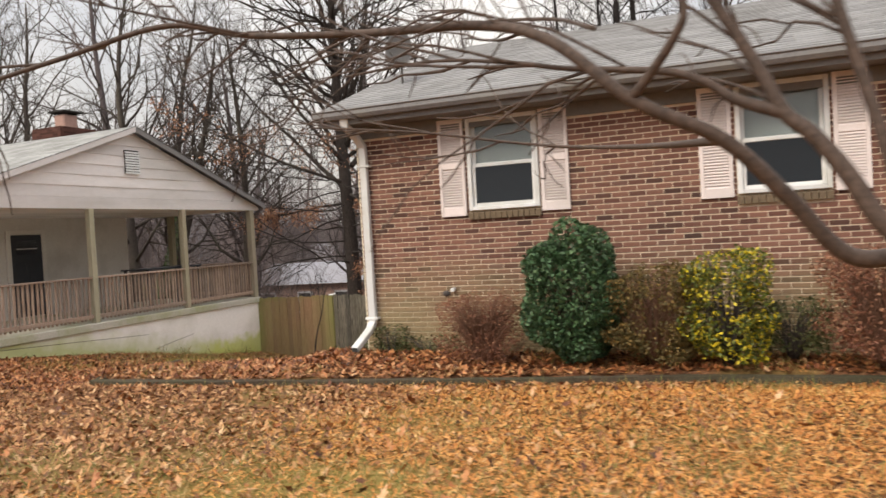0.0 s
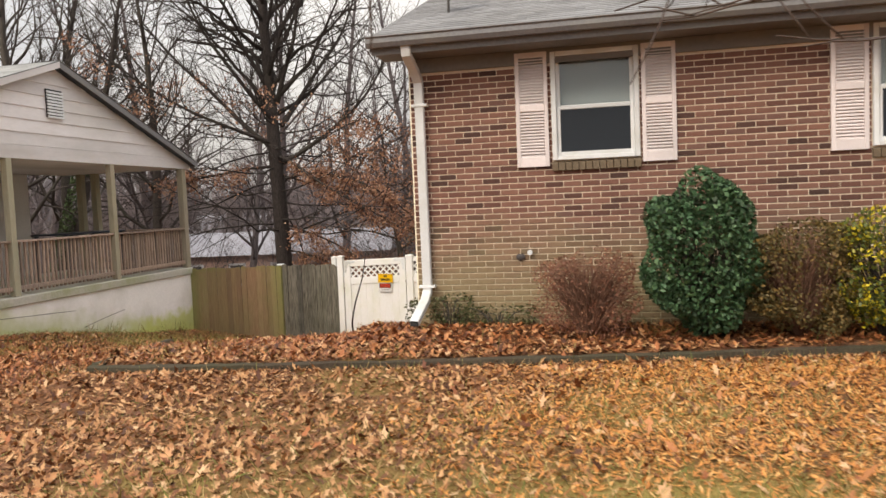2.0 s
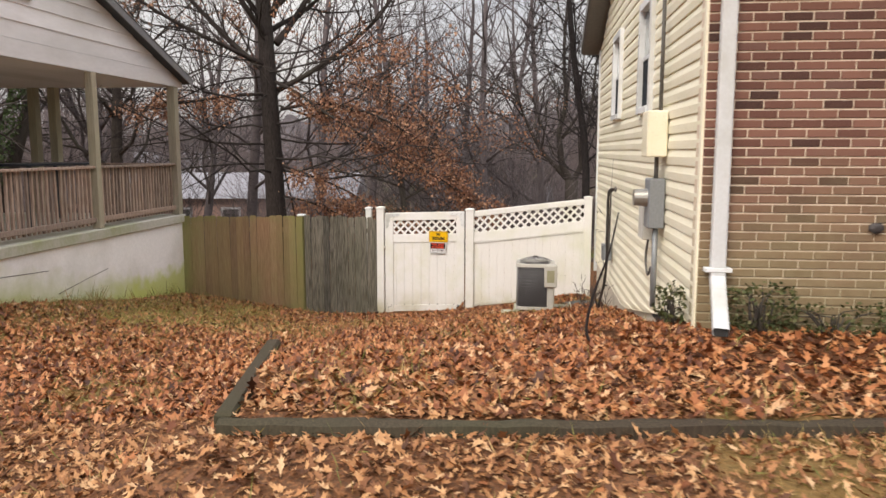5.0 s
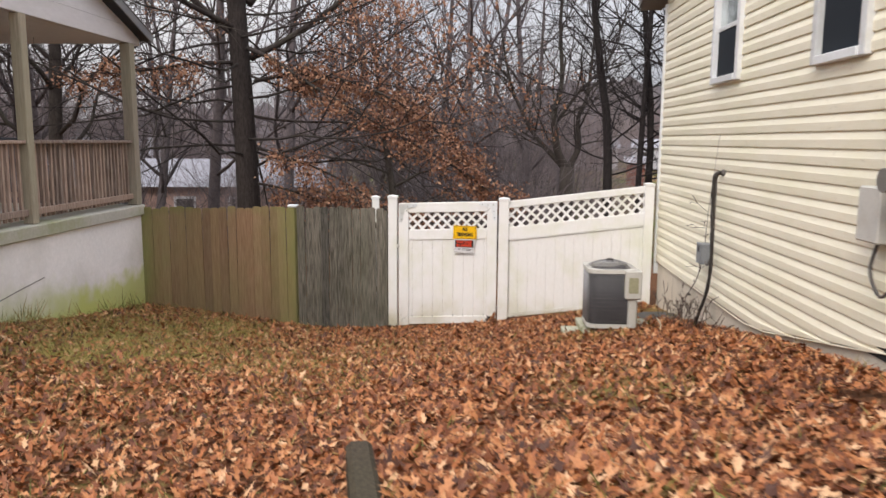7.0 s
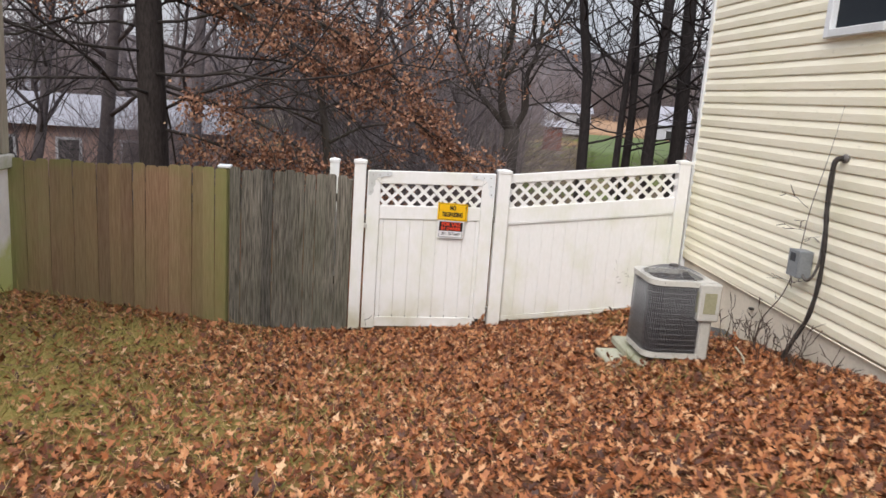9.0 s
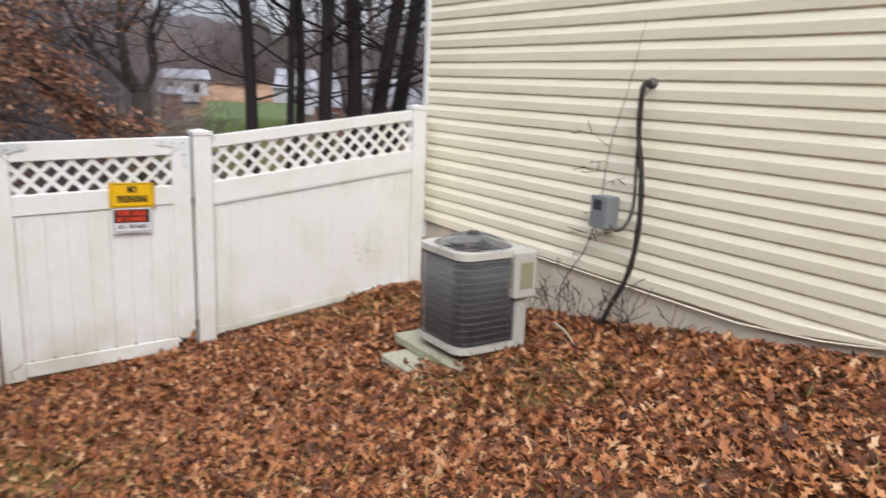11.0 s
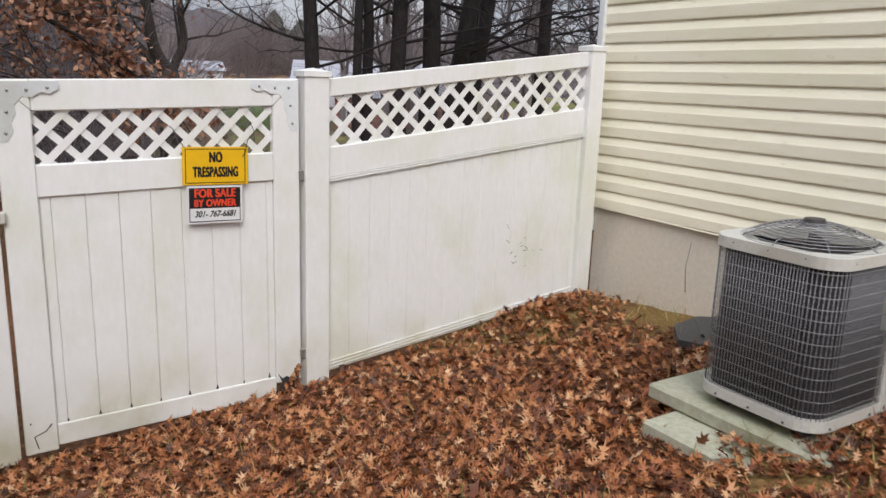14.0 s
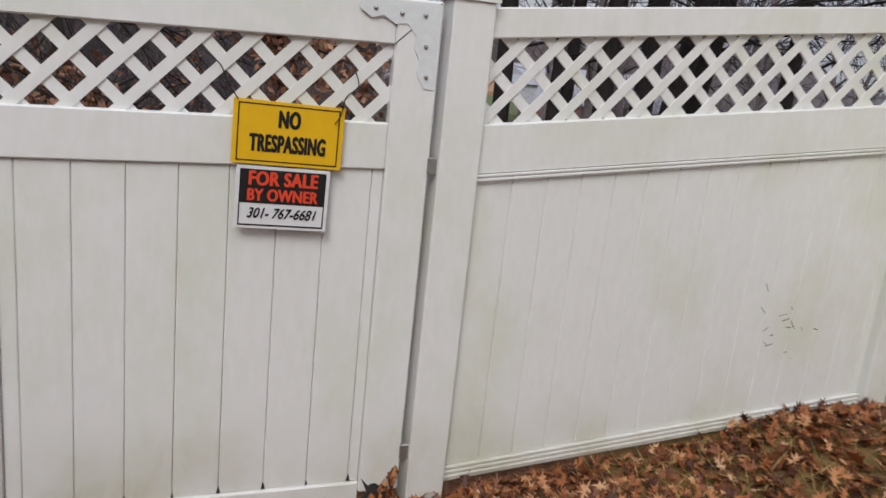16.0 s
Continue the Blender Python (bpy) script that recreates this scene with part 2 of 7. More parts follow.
M["shingle"] = shingle_material("grey_shingles", (0.22, 0.225, 0.235), (0.31, 0.315, 0.325))
M["shingle_n"] = shingle_material("pale_grey_shingles", (0.28, 0.29, 0.29), (0.36, 0.37, 0.37))
M["dark_paint"] = worn("dark_door_paint", (0.025, 0.03, 0.04), (0.035, 0.04, 0.05), 2, 30, 0.4, 0.05)
# near-black; on sheets inside openings it stands in for the shade there
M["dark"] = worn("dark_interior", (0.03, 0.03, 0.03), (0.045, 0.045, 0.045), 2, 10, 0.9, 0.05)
M["ac_white"] = worn("enamelled_steel", (0.58, 0.57, 0.53), (0.52, 0.51, 0.47), 3, 50, 0.45, 0.05, dirt=(0.4, 0.38, 0.32))
M["ac_grille"] = worn("grey_coated_wire", (0.30, 0.30, 0.31), (0.23, 0.23, 0.24), 3, 60, 0.4, 0.05, metal=0.2)
M["ac_fin"] = worn("dark_coil_fins", (0.045, 0.043, 0.05), (0.075, 0.072, 0.08), 4, 90, 0.5, 0.3, metal=0.4)
M["fan"] = worn("black_fan_plastic", (0.05, 0.045, 0.045), (0.08, 0.07, 0.07), 3, 30, 0.5, 0.05)
M["fan_well"] = worn("dusty_fan_well", (0.10, 0.075, 0.06), (0.06, 0.048, 0.042), 6, 40, 0.8, 0.2)
M["label"] = worn("olive_label", (0.28, 0.27, 0.17), (0.34, 0.33, 0.22), 5, 60, 0.6, 0.02)
M["grey_metal"] = worn("grey_steel_box", (0.30, 0.32, 0.34), (0.24, 0.26, 0.28), 4, 50, 0.5, 0.05, metal=0.3)
M["rubber"] = worn("black_insulation", (0.018, 0.016, 0.016), (0.045, 0.038, 0.034), 8, 60, 0.6, 0.6)
M["cable"] = worn("grey_cable", (0.10, 0.095, 0.09), (0.15, 0.14, 0.13), 8, 60, 0.6, 0.1)
M["steel"] = worn("dull_steel", (0.45, 0.44, 0.42), (0.36, 0.35, 0.33), 6, 80, 0.4, 0.1, metal=0.8)
M["dish"] = worn("grey_dish_paint", (0.16, 0.165, 0.17), (0.2, 0.2, 0.21), 2, 30, 0.6, 0.05)
M["yellow"] = worn("yellow_sign", (0.85, 0.50, 0.01), (0.80, 0.46, 0.01), 3, 20, 0.4, 0.02, vary=0.0)
M["black"] = worn("black_ink", (0.012, 0.012, 0.012), (0.018, 0.017, 0.017), 3, 20, 0.5, 0.02, vary=0.0)
M["red"] = worn("orange_red_ink", (0.80, 0.075, 0.03), (0.76, 0.07, 0.03), 3, 20, 0.5, 0.02, vary=0.0)
M["paper"] = worn("white_sign_plastic", (0.78, 0.78, 0.80), (0.74, 0.74, 0.76), 3, 20, 0.4, 0.02, vary=0.0)
M["bark"] = worn("grey_brown_bark", (0.085, 0.07, 0.062), (0.045, 0.037, 0.034), 1.5, 30, 0.95, 0.9, dirt=(0.10, 0.095, 0.075), stretch=(1, 1, 0.3))
M["bark_dark"] = worn("wet_dark_bark", (0.034, 0.028, 0.028), (0.015, 0.012, 0.013), 1.5, 30, 0.85, 0.9, stretch=(1, 1, 0.3))
M["bark_myrtle"] = worn("smooth_tan_bark", (0.12, 0.085, 0.07), (0.05, 0.036, 0.03), 7, 40, 0.7, 0.4, dirt=(0.045, 0.033, 0.028), vary=0.0)
# bark down the slope, its colour lightened to stand in for haze
M["bark_hazed"] = worn("hazed_bark", (0.175, 0.147, 0.15), (0.11, 0.093, 0.10), 1.0, 10, 0.95, 0.2, vary=0.3)
M["leaf_litter"] = leaf_material("oak_leaf_litter", ((0, (0.045, 0.016, 0.009)), (0.27, (0.15, 0.045, 0.017)), (0.6, (0.375, 0.130, 0.045)), (0.86, (0.55, 0.245, 0.100)), (1, (0.70, 0.44, 0.25))), 0.48)
M["leaf_dry"] = leaf_material("dry_oak_leaf_litter", ((0, (0.07, 0.028, 0.013)), (0.24, (0.20, 0.080, 0.033)), (0.58, (0.40, 0.185, 0.075)), (0.86, (0.57, 0.315, 0.145)), (1, (0.62, 0.41, 0.23))), 0.6)
M["leaf_gold"] = leaf_material("gold_leaf_litter", ((0, (0.42, 0.155, 0.04)), (0.4, (0.60, 0.245, 0.065)), (0.8, (0.70, 0.33, 0.09)), (1, (0.74, 0.47, 0.20))))
M["grass"] = leaf_material("winter_grass", ((0, (0.10, 0.14, 0.025)), (0.4, (0.21, 0.22, 0.05)), (0.65, (0.42, 0.31, 0.11)), (1, (0.54, 0.37, 0.17))))
M["oak_leaf"] = leaf_material("clinging_oak_leaves", ((0, (0.14, 0.064, 0.042)), (0.5, (0.32, 0.148, 0.088)), (1, (0.50, 0.29, 0.18))))
M["holly_leaf"] = leaf_material("dark_green_leaves", ((0, (0.010, 0.038, 0.016)), (0.55, (0.035, 0.105, 0.045)), (0.85, (0.06, 0.15, 0.065)), (1, (0.11, 0.21, 0.095))), 0.5)
M["red_twig"] = leaf_material("russet_shrub_leaves", ((0, (0.10, 0.045, 0.03)), (0.6, (0.24, 0.095, 0.06)), (1, (0.36, 0.18, 0.10))))
M["olive_leaf"] = leaf_material("olive_shrub_leaves", ((0, (0.05, 0.05, 0.015)), (0.6, (0.12, 0.09, 0.03)), (1, (0.22, 0.14, 0.04))))
M["yellow_leaf"] = leaf_material("yellow_green_leaves", ((0, (0.04, 0.07, 0.012)), (0.6, (0.11, 0.14, 0.02)), (0.8, (0.42, 0.36, 0.02)), (1, (0.80, 0.62, 0.04))), 0.4)
M["dull_leaf"] = leaf_material("dull_green_leaves", ((0, (0.03, 0.05, 0.015)), (0.6, (0.07, 0.09, 0.03)), (1, (0.13, 0.13, 0.05))))
M["far_brick"] = worn("far_red_walls", (0.26, 0.10, 0.075), (0.2, 0.08, 0.06), 1, 8, 0.9, 0.1)
M["far_white"] = worn("far_white_paint", (0.56, 0.56, 0.60), (0.46, 0.46, 0.50), 1, 8, 0.8, 0.1)
M["far_pink"] = worn("far_pink_brick", (0.46, 0.30, 0.26), (0.38, 0.25, 0.22), 1, 12, 0.9, 0.1)
M["far_roof"] = worn("far_roof", (0.36, 0.36, 0.40), (0.24, 0.24, 0.27), 0.6, 8, 0.8, 0.1, vary=0.4)
M["tan_field"] = worn("tan_field_ground", (0.36, 0.22, 0.13), (0.26, 0.165, 0.10), 0.3, 5, 0.95, 0.1)
M["green_field"] = worn("green_field_ground", (0.10, 0.135, 0.045), (0.075, 0.10, 0.035), 0.4, 5, 0.95, 0.1)
M["evergreen"] = leaf_material("dark_evergreen_needles", ((0, (0.03, 0.05, 0.035)), (0.6, (0.06, 0.09, 0.06)), (1, (0.10, 0.13, 0.085))))
# wooded hills, greyed and paled in the base colour to imitate haze
M["hazed_woods"] = worn("hazed_woods", (0.25, 0.235, 0.265), (0.16, 0.148, 0.172), 0.06, 0.5, 1.0, 0.0, dirt=(0.17, 0.14, 0.135), stretch=(1, 1, 0.25))
M["bark_oak"] = worn("dark_ridged_oak_bark", (0.062, 0.050, 0.046), (0.024, 0.019, 0.018), 1.5, 26, 0.95, 1.0, dirt=(0.07, 0.066, 0.05), stretch=(1, 1, 0.3))
# brown twigs paled towards mauve, so the colour carries the haze
M["twig_haze"] = worn("hazed_brown_twigs", (0.30, 0.245, 0.24), (0.19, 0.155, 0.16), 0.4, 6, 0.95, 0.0, vary=0.45)
M["twig_tan"] = worn("tan_red_twigs", (0.24, 0.13, 0.085), (0.13, 0.07, 0.05), 8, 60, 0.9, 0.1)
M["sill_brick"] = worn("mossy_brown_sill_brick", (0.20, 0.15, 0.10), (0.13, 0.10, 0.07), 5, 60, 0.9, 0.4)
M["old_brick"] = worn("sooty_dark_brick", (0.13, 0.055, 0.042), (0.08, 0.038, 0.032), 3, 60, 0.95, 0.4, island=True, vary=0.4)
M["flagstone"] = worn("wet_dark_flagstone", (0.075, 0.075, 0.075), (0.05, 0.05, 0.052), 3, 50, 0.55, 0.3)
M["ivy_leaf"] = leaf_material("ivy_leaves", ((0, (0.03, 0.06, 0.02)), (0.6, (0.07, 0.13, 0.045)), (1, (0.13, 0.19, 0.08))))


def glass(name, tint, rough=0.03):
    m = Nodes(name)
    m.done(tint, rough, 0, 0.5)
    m.bsdf.inputs["Transmission Weight"].default_value = 1.0
    m.bsdf.inputs["IOR"].default_value = 1.5
    return m.mat


M["glass"] = glass("window_glass", (0.75, 0.8, 0.82))
M["screen"] = worn("insect_screen", (0.022, 0.028, 0.036), (0.032, 0.038, 0.046), 2, 200, 0.7, 0.05, spec=0.1)
M["blind"] = worn("white_blind", (0.50, 0.53, 0.52), (0.44, 0.47, 0.46), 2, 30, 0.7, 0.05)


# ---- mesh helpers ----
def part(name, bm, material, parent=None, label="", smooth=False, kind=""):
    me = bpy.data.meshes.new(name)
    bm.to_mesh(me)
    bm.free()
    return link(name, me, material, parent, label, smooth, kind)


def link(name, me, material, parent=None, label="", smooth=False, kind=""):
    ob = new(name, me)
    if material and not me.materials:
        me.materials.append(M[material])
    if smooth:
        me.shade_smooth()
    if parent:
        ob.parent = parent
    return tagged(ob, label, kind=kind)


def thing(name, at=(0, 0, 0), label="", category="", group="", kind="", rz=0.0):
    ob = new(name)
    ob.matrix_world = pose(*at, 0, 0, rz)
    return tagged(ob, label, category, group, kind)


def add_box(bm, x0, x1, y0, y1, z0, z1, bevel=0.0, warp=None):
    c = [(x, y, z) for x in (x0, x1) for y in (y0, y1) for z in (z0, z1)]
    if warp:
        c = [warp(*p) for p in c]
    v = [bm.verts.new(p) for p in c]
    f = [bm.faces.new([v[i] for i in q]) for q in ((0, 1, 3, 2), (4, 6, 7, 5), (0, 4, 5, 1), (2, 3, 7, 6), (0, 2, 6, 4), (1, 5, 7, 3))]
    if bevel:
        edges = list({e for q in f for e in q.edges})
        bmesh.ops.bevel(bm, geom=edges, offset=bevel, segments=1, affect="EDGES")
    return v


def box(name, material, parent, x0, x1, y0, y1, z0, z1, bevel=0.004, label="", kind="", warp=None):
    bm = bmesh.new()
    add_box(bm, x0, x1, y0, y1, z0, z1, bevel, warp)
    return part(name, bm, material, parent, label, kind=kind)


def raw(name, verts, faces, material, parent=None, label="", smooth=False, kind=""):
    me = bpy.data.meshes.new(name)
    me.from_pydata([tuple(v) for v in verts], [], faces)
    me.update()
    return link(name, me, material, parent, label, smooth, kind)


class Tubes:
    """Collects tapered tubes along lines of points."""

    def __init__(self):
        self.v, self.f = [], []

    def add(self, pts, radii, sides=6):
        pts = [Vector(p) for p in pts]
        base = len(self.v)
        side = Vector((0.3, 0.9, 0.2))
        for i, p in enumerate(pts):
            d = (pts[min(i + 1, len(pts) - 1)] - pts[max(i - 1, 0)]).normalized()
            u = d.cross(side)
            if u.length < 0.1:
                u = d.cross(Vector((1, 0, 0)))
            u.normalize()
            w = d.cross(u)
            for k in range(sides):
                a = 2 * math.pi * k / sides
                self.v.append(p + (u * math.cos(a) + w * math.sin(a)) * radii[i])
        for i in range(len(pts) - 1):
            for k in range(sides):
                a, b = base + i * sides + k, base + i * sides + (k + 1) % sides
                self.f.append((a, b, b + sides, a + sides))
        self.f.append(tuple(base + (len(pts) - 1) * sides + k for k in range(sides)))
        self.f.append(tuple(base + sides - 1 - k for k in range(sides)))

    def make(self, name, material, parent=None, label="", kind=""):
        return raw(name, self.v, self.f, material, parent, label, True, kind)


def smooth_line(pts, n=5):
    """A Catmull-Rom line through the points."""
    p = [Vector(q) for q in pts]
    p = [2 * p[0] - p[1]] + p + [2 * p[-1] - p[-2]]
    out = []
    for i in range(1, len(p) - 2):
        for k in range(n):
            t = k / n
            out.append(0.5 * (2 * p[i] + (p[i + 1] - p[i - 1]) * t + (2 * p[i - 1] - 5 * p[i] + 4 * p[i + 1] - p[i + 2]) * t * t + (3 * p[i] - p[i - 1] - 3 * p[i + 1] + p[i + 2]) * t ** 3))
    return out + [p[-2]]


# ---- the lie of the land ----
def ss(a, b, t):
    t = np.clip((np.asarray(t, float) - a) / (b - a), 0, 1)
    return t * t * (3 - 2 * t)


def bed_front(x):
    """The y of the timber edge in front of the bed."""
    return np.interp(x, (-2.75, -1.1, 0.7, 3.0, 4.6, 9.0), (-2.18, -2.02, -1.78, -1.4, -1.1, -0.9))


def ground_z(x, y, bed=True):
    x, y = np.asarray(x, float), np.asarray(y, float)
    yy = np.minimum(y, 8.6)
    u = yy + 0.6
    fall = 0.138 * 0.5 * (u + np.sqrt(u * u + 0.8)) * (1 - 0.0 * x)
    z = -0.12 - 0.16 * ss(-7, -3, y) - fall + 0.138 * 0.2
    z -= 0.42 * ss(-9, -4, y) * np.exp(-(((x + 4.6) / 2.7) ** 2)) * (1 - ss(10, 20, y))
    z -= 0.13 * ss(3.0, 6.5, y) + 0.06 * np.exp(-(((x + 2.2) / 1.4) ** 2)) * ss(2, 5, y)
    z += 0.10 * np.exp(-(((x + 0.5) / 0.5) ** 2) - ((y - 8.15) / 0.5) ** 2)
    z += 0.10 * ss(1.5, 4.5, x) * (1 - ss(-2, 0, y))
    z -= 2.6 * ss(8.6, 36, y) - 1.3 * ss(60, 110, y)
    z += 0.085 * np.exp(-(((y - bed_front(x) + 0.28) / 0.42) ** 2)) * ss(-4.2, -2.9, x) * (1 - ss(0.5, 3.5, x))
    if bed:
        side = -2.79 - 0.215 * (y + 2.1)
        away = np.where(x < -0.6, ss(-2.0, 1.2, y), ss(-0.6, 1.6, y))
        k = ss(-0.06, 0.06, y - bed_front(x)) * ss(-0.08, 0.08, x - np.minimum(side, -2.79)) * (1 - away)
        z = z * (1 - k) + k * (-0.235 + 0.05 * ss(-2, 0, y))
    d = bed_front(x) - y
    k = np.where(d > -0.02, np.exp(-((np.maximum(d - 0.15, 0) / 0.75) ** 2)), 0) * ss(-3.5, -2.75, x)
    return z * (1 - k) + k * (-0.292 - 0.02 * ss(2, 6, x) + 0.03 * ss(4, 8, x))


def grass_amount(x, y):
    """0 where leaves lie thick, 1 where grass shows."""
    x, y = np.asarray(x, float), np.asarray(y, float)
    a = 0.95 * np.exp(-(((x + 6.9) / 1.9) ** 2) - ((y - 5.2) / 3.2) ** 2)
    a += 0.65 * np.exp(-(((x - 3.0) / 2.4) ** 2) - ((y + 6.4) / 1.2) ** 2)
    a += 0.3 * np.exp(-(((x - 0.9) / 1.2) ** 2) - ((y + 4.9) / 0.9) ** 2)
    a += 0.5 * np.exp(-(((x + 4.6) / 1.3) ** 2) - ((y - 4.3) / 0.9) ** 2)
    a += 0.2 * np.exp(-(((x - 1.4) / 4.0) ** 2) - ((y + 3.6) / 0.6) ** 2)
    a += 0.30 * (np.sin(1.7 * x + 0.8 * y) * np.sin(1.1 * y - 0.9 * x + 1.0) > 0.55)
    a += 0.6 * np.exp(-(((x - 2.6) / 0.9) ** 2) - ((y + 5.1) / 0.5) ** 2)
    a += 0.4 * np.exp(-(((x + 0.12) / 0.4) ** 2) - ((y - 7.35) / 0.7) ** 2)
    a += 0.5 * np.exp(-(((x + 1.45) / 0.14) ** 2) - ((y - 7.95) / 0.12) ** 2)
    return np.clip(a, 0, 1)


xs = np.concatenate((-np.geomspace(900, 13, 24), np.arange(-12, 9.01, 0.12), np.geomspace(10, 900, 24)))
ys = np.concatenate((-np.geomspace(900, 13, 18), np.arange(-12, 9.01, 0.12), np.geomspace(10, 1200, 36)))
gx, gy = np.meshgrid(xs, ys)
gz = ground_z(gx, gy)
rng = np.random.default_rng(4)
near = (np.abs(gx + 2) < 9) & (gy < 9)
gz = gz + near * 0.012 * (rng.random(gz.shape) - 0.5)
nx, ny = len(xs), len(ys)
idx = np.arange(nx * ny).reshape(ny, nx)
quads = np.stack((idx[:-1, :-1], idx[:-1, 1:], idx[1:, 1:], idx[1:, :-1]), -1).reshape(-1, 4)


def fast_mesh(name, verts, faces):
    """A mesh from arrays; all the faces have the same number of corners."""
    me = bpy.data.meshes.new(name)
    n = faces.shape[1]
    me.vertices.add(len(verts))
    me.vertices.foreach_set("co", np.ascontiguousarray(verts, dtype=np.float32).ravel())
    me.loops.add(faces.size)
    me.loops.foreach_set("vertex_index", np.ascontiguousarray(faces, dtype=np.int32).ravel())
    me.polygons.add(len(faces))
    me.polygons.foreach_set("loop_start", np.arange(0, faces.size, n, dtype=np.int32))
    me.update(calc_edges=True)
    return me


gme = fast_mesh("ground", np.stack((gx, gy, gz), -1).reshape(-1, 3), quads)
attr = gme.attributes.new("grass", "FLOAT", "POINT")
attr.data.foreach_set("value", grass_amount(gx, gy).ravel().astype(np.float32))
ground = link("ground", gme, "ground", smooth=True, kind="structure")
tagged(ground, "leaf-strewn sloping lawn with patches of pale winter grass", "ground")


def gh(x, y):
    return float(ground_z(x, y))


def in_house(x, y, pad=0.0):
    own = (x > -0.02 - pad) & (y > -0.02 - pad) & (y < 8.4 + pad)
    other = (x < -7.95 + pad) & (y > -0.3 - pad) & (y < 8.4 + pad)
    return own | other


def scatter(name, n, x0, x1, y0, y1, keep, shape, size, material, tilt=0.35, lift=0.01, seed=1, curl=0.25, label="", category="leaves"):
    """Scatters n small flat pieces over the ground as one mesh. shape: outline points round the origin, fanned."""
    r = np.random.default_rng(seed)
    x, y = r.uniform(x0, x1, n), r.uniform(y0, y1, n)
    ok = (r.random(n) < keep(x, y)) & ~in_house(x, y)
    x, y = x[ok], y[ok]
    n = len(x)
    k = len(shape)
    sh = np.array(shape, float)
    s = r.uniform(*size, n)
    a = r.uniform(0, 2 * math.pi, n)
    px = sh[None, :, 0] * s[:, None]
    py = sh[None, :, 1] * s[:, None]
    pz = (np.abs(sh[None, :, 1]) * curl * r.uniform(-0.6, 1.6, n)[:, None] + (sh[None, :, 0] ** 2) * curl * r.uniform(-1, 1.6, n)[:, None]) * s[:, None]
    tx, ty = r.normal(0, tilt, n)[:, None], r.normal(0, tilt, n)[:, None]
    most = max(1.2, tilt)
    pz = pz + px * np.clip(tx, -most, most) + py * np.clip(ty, -1.2, 1.2)
    ca, sa = np.cos(a)[:, None], np.sin(a)[:, None]
    wx, wy = x[:, None] + px * ca - py * sa, y[:, None] + px * sa + py * ca
    pz = pz - pz.min(axis=1, keepdims=True) * 0.75
    wz = ground_z(x, y)[:, None] + pz + r.uniform(0.0, lift, n)[:, None] + 0.006
    verts = np.stack((wx, wy, wz), -1).reshape(-1, 3)
    base = (np.arange(n) * k)[:, None, None]
    fan = np.array([(0, i, i + 1) for i in range(1, k - 1)] + [(0, k - 1, 1)])[None]
    me = fast_mesh(name, verts, (base + fan).reshape(-1, 3))
    ob = link(name, me, material, kind="stuff")
    return tagged(ob, label, category)


OAK = [(0, 0), (0.52, 0.02), (0.30, 0.07), (0.36, 0.25), (0.20, 0.09), (0.12, 0.36), (0.03, 0.08), (-0.12, 0.28), (-0.17, 0.05), (-0.5, 0.0), (-0.17, -0.05), (-0.1, -0.3), (0.03, -0.08), (0.14, -0.35), (0.2, -0.09), (0.38, -0.24), (0.30, -0.06)]
WILLOW = [(0, 0), (0.5, 0), (0.1, 0.13), (-0.5, 0), (0.1, -0.13)]
BLADE = [(0, 0), (0.5, 0.0), (0, 0.05), (-0.5, 0)]


def gold_zone(x, y):
    return ss(0.2, 2.6, x + 0.25 * np.sin(3 * y)) * ss(-0.4, 0.5, bed_front(x) - 0.2 - y)


def bare_earth(x, y):
    return 1.3 * np.exp(-(((x + 0.12) / 0.42) ** 2) - ((y - 7.35) / 0.72) ** 2)


def thick(x, y):
    bare = bare_earth(x, y)
    return (1 - 0.85 * grass_amount(x, y)) * (1 - 0.85 * gold_zone(x, y)) * (1 - bare)


def clump(x, y):
    return 0.72 + 0.28 * np.sin(2.3 * x + 1.3 * np.sin(1.9 * y)) * np.sin(2.9 * y + 1.1 * np.sin(2.1 * x))


OAK_PLAIN = [(0, 0), (0.52, 0.03), (0.24, 0.08), (0.26, 0.23), (0.06, 0.1), (-0.08, 0.25), (-0.2, 0.08), (-0.5, 0.0), (-0.2, -0.09), (-0.05, -0.24), (0.07, -0.1), (0.3, -0.21), (0.25, -0.07)]
for n, x0, x1, y0, y1, shape, seed in ((48000, -4.8, 0.0, 4.2, 8.25, OAK, 2), (22000, -7.9, -4.8, 4.2, 8.2, OAK_PLAIN, 41), (26000, -7.9, 0.0, 2.6, 4.2, OAK_PLAIN, 42)):
    scatter("leaf_litter", n, x0, x1, y0, y1, lambda x, y: thick(x, y) * clump(x, y), shape, (0.036, 0.082), "leaf_litter", 0.45, seed=seed, curl=0.5, label="thick layer of fallen brown oak leaves")
scatter("leaf_litter", 44000, -7.9, 0.0, -1.2, 2.6, lambda x, y: thick(x, y) * clump(x, y), OAK_PLAIN, (0.042, 0.09), "leaf_litter", 0.45, seed=4, curl=0.5, label="thick layer of fallen rust-brown oak leaves")
scatter("leaf_litter", 125000, -9.5, 5.0, -8.8, -1.2, lambda x, y: thick(x, y) * clump(x, y), OAK_PLAIN, (0.038, 0.088), "leaf_dry", 0.4, seed=3, curl=0.45, label="layer of fallen rust-brown oak leaves on the lawn")
scatter("leaf_litter", 11000, -2.7, 7.5, -2.0, -0.05, lambda x, y: ss(0, 0.1, y - bed_front(x)), OAK_PLAIN, (0.06, 0.11), "leaf_litter", seed=13, label="fallen brown leaves lying in the shrub bed")
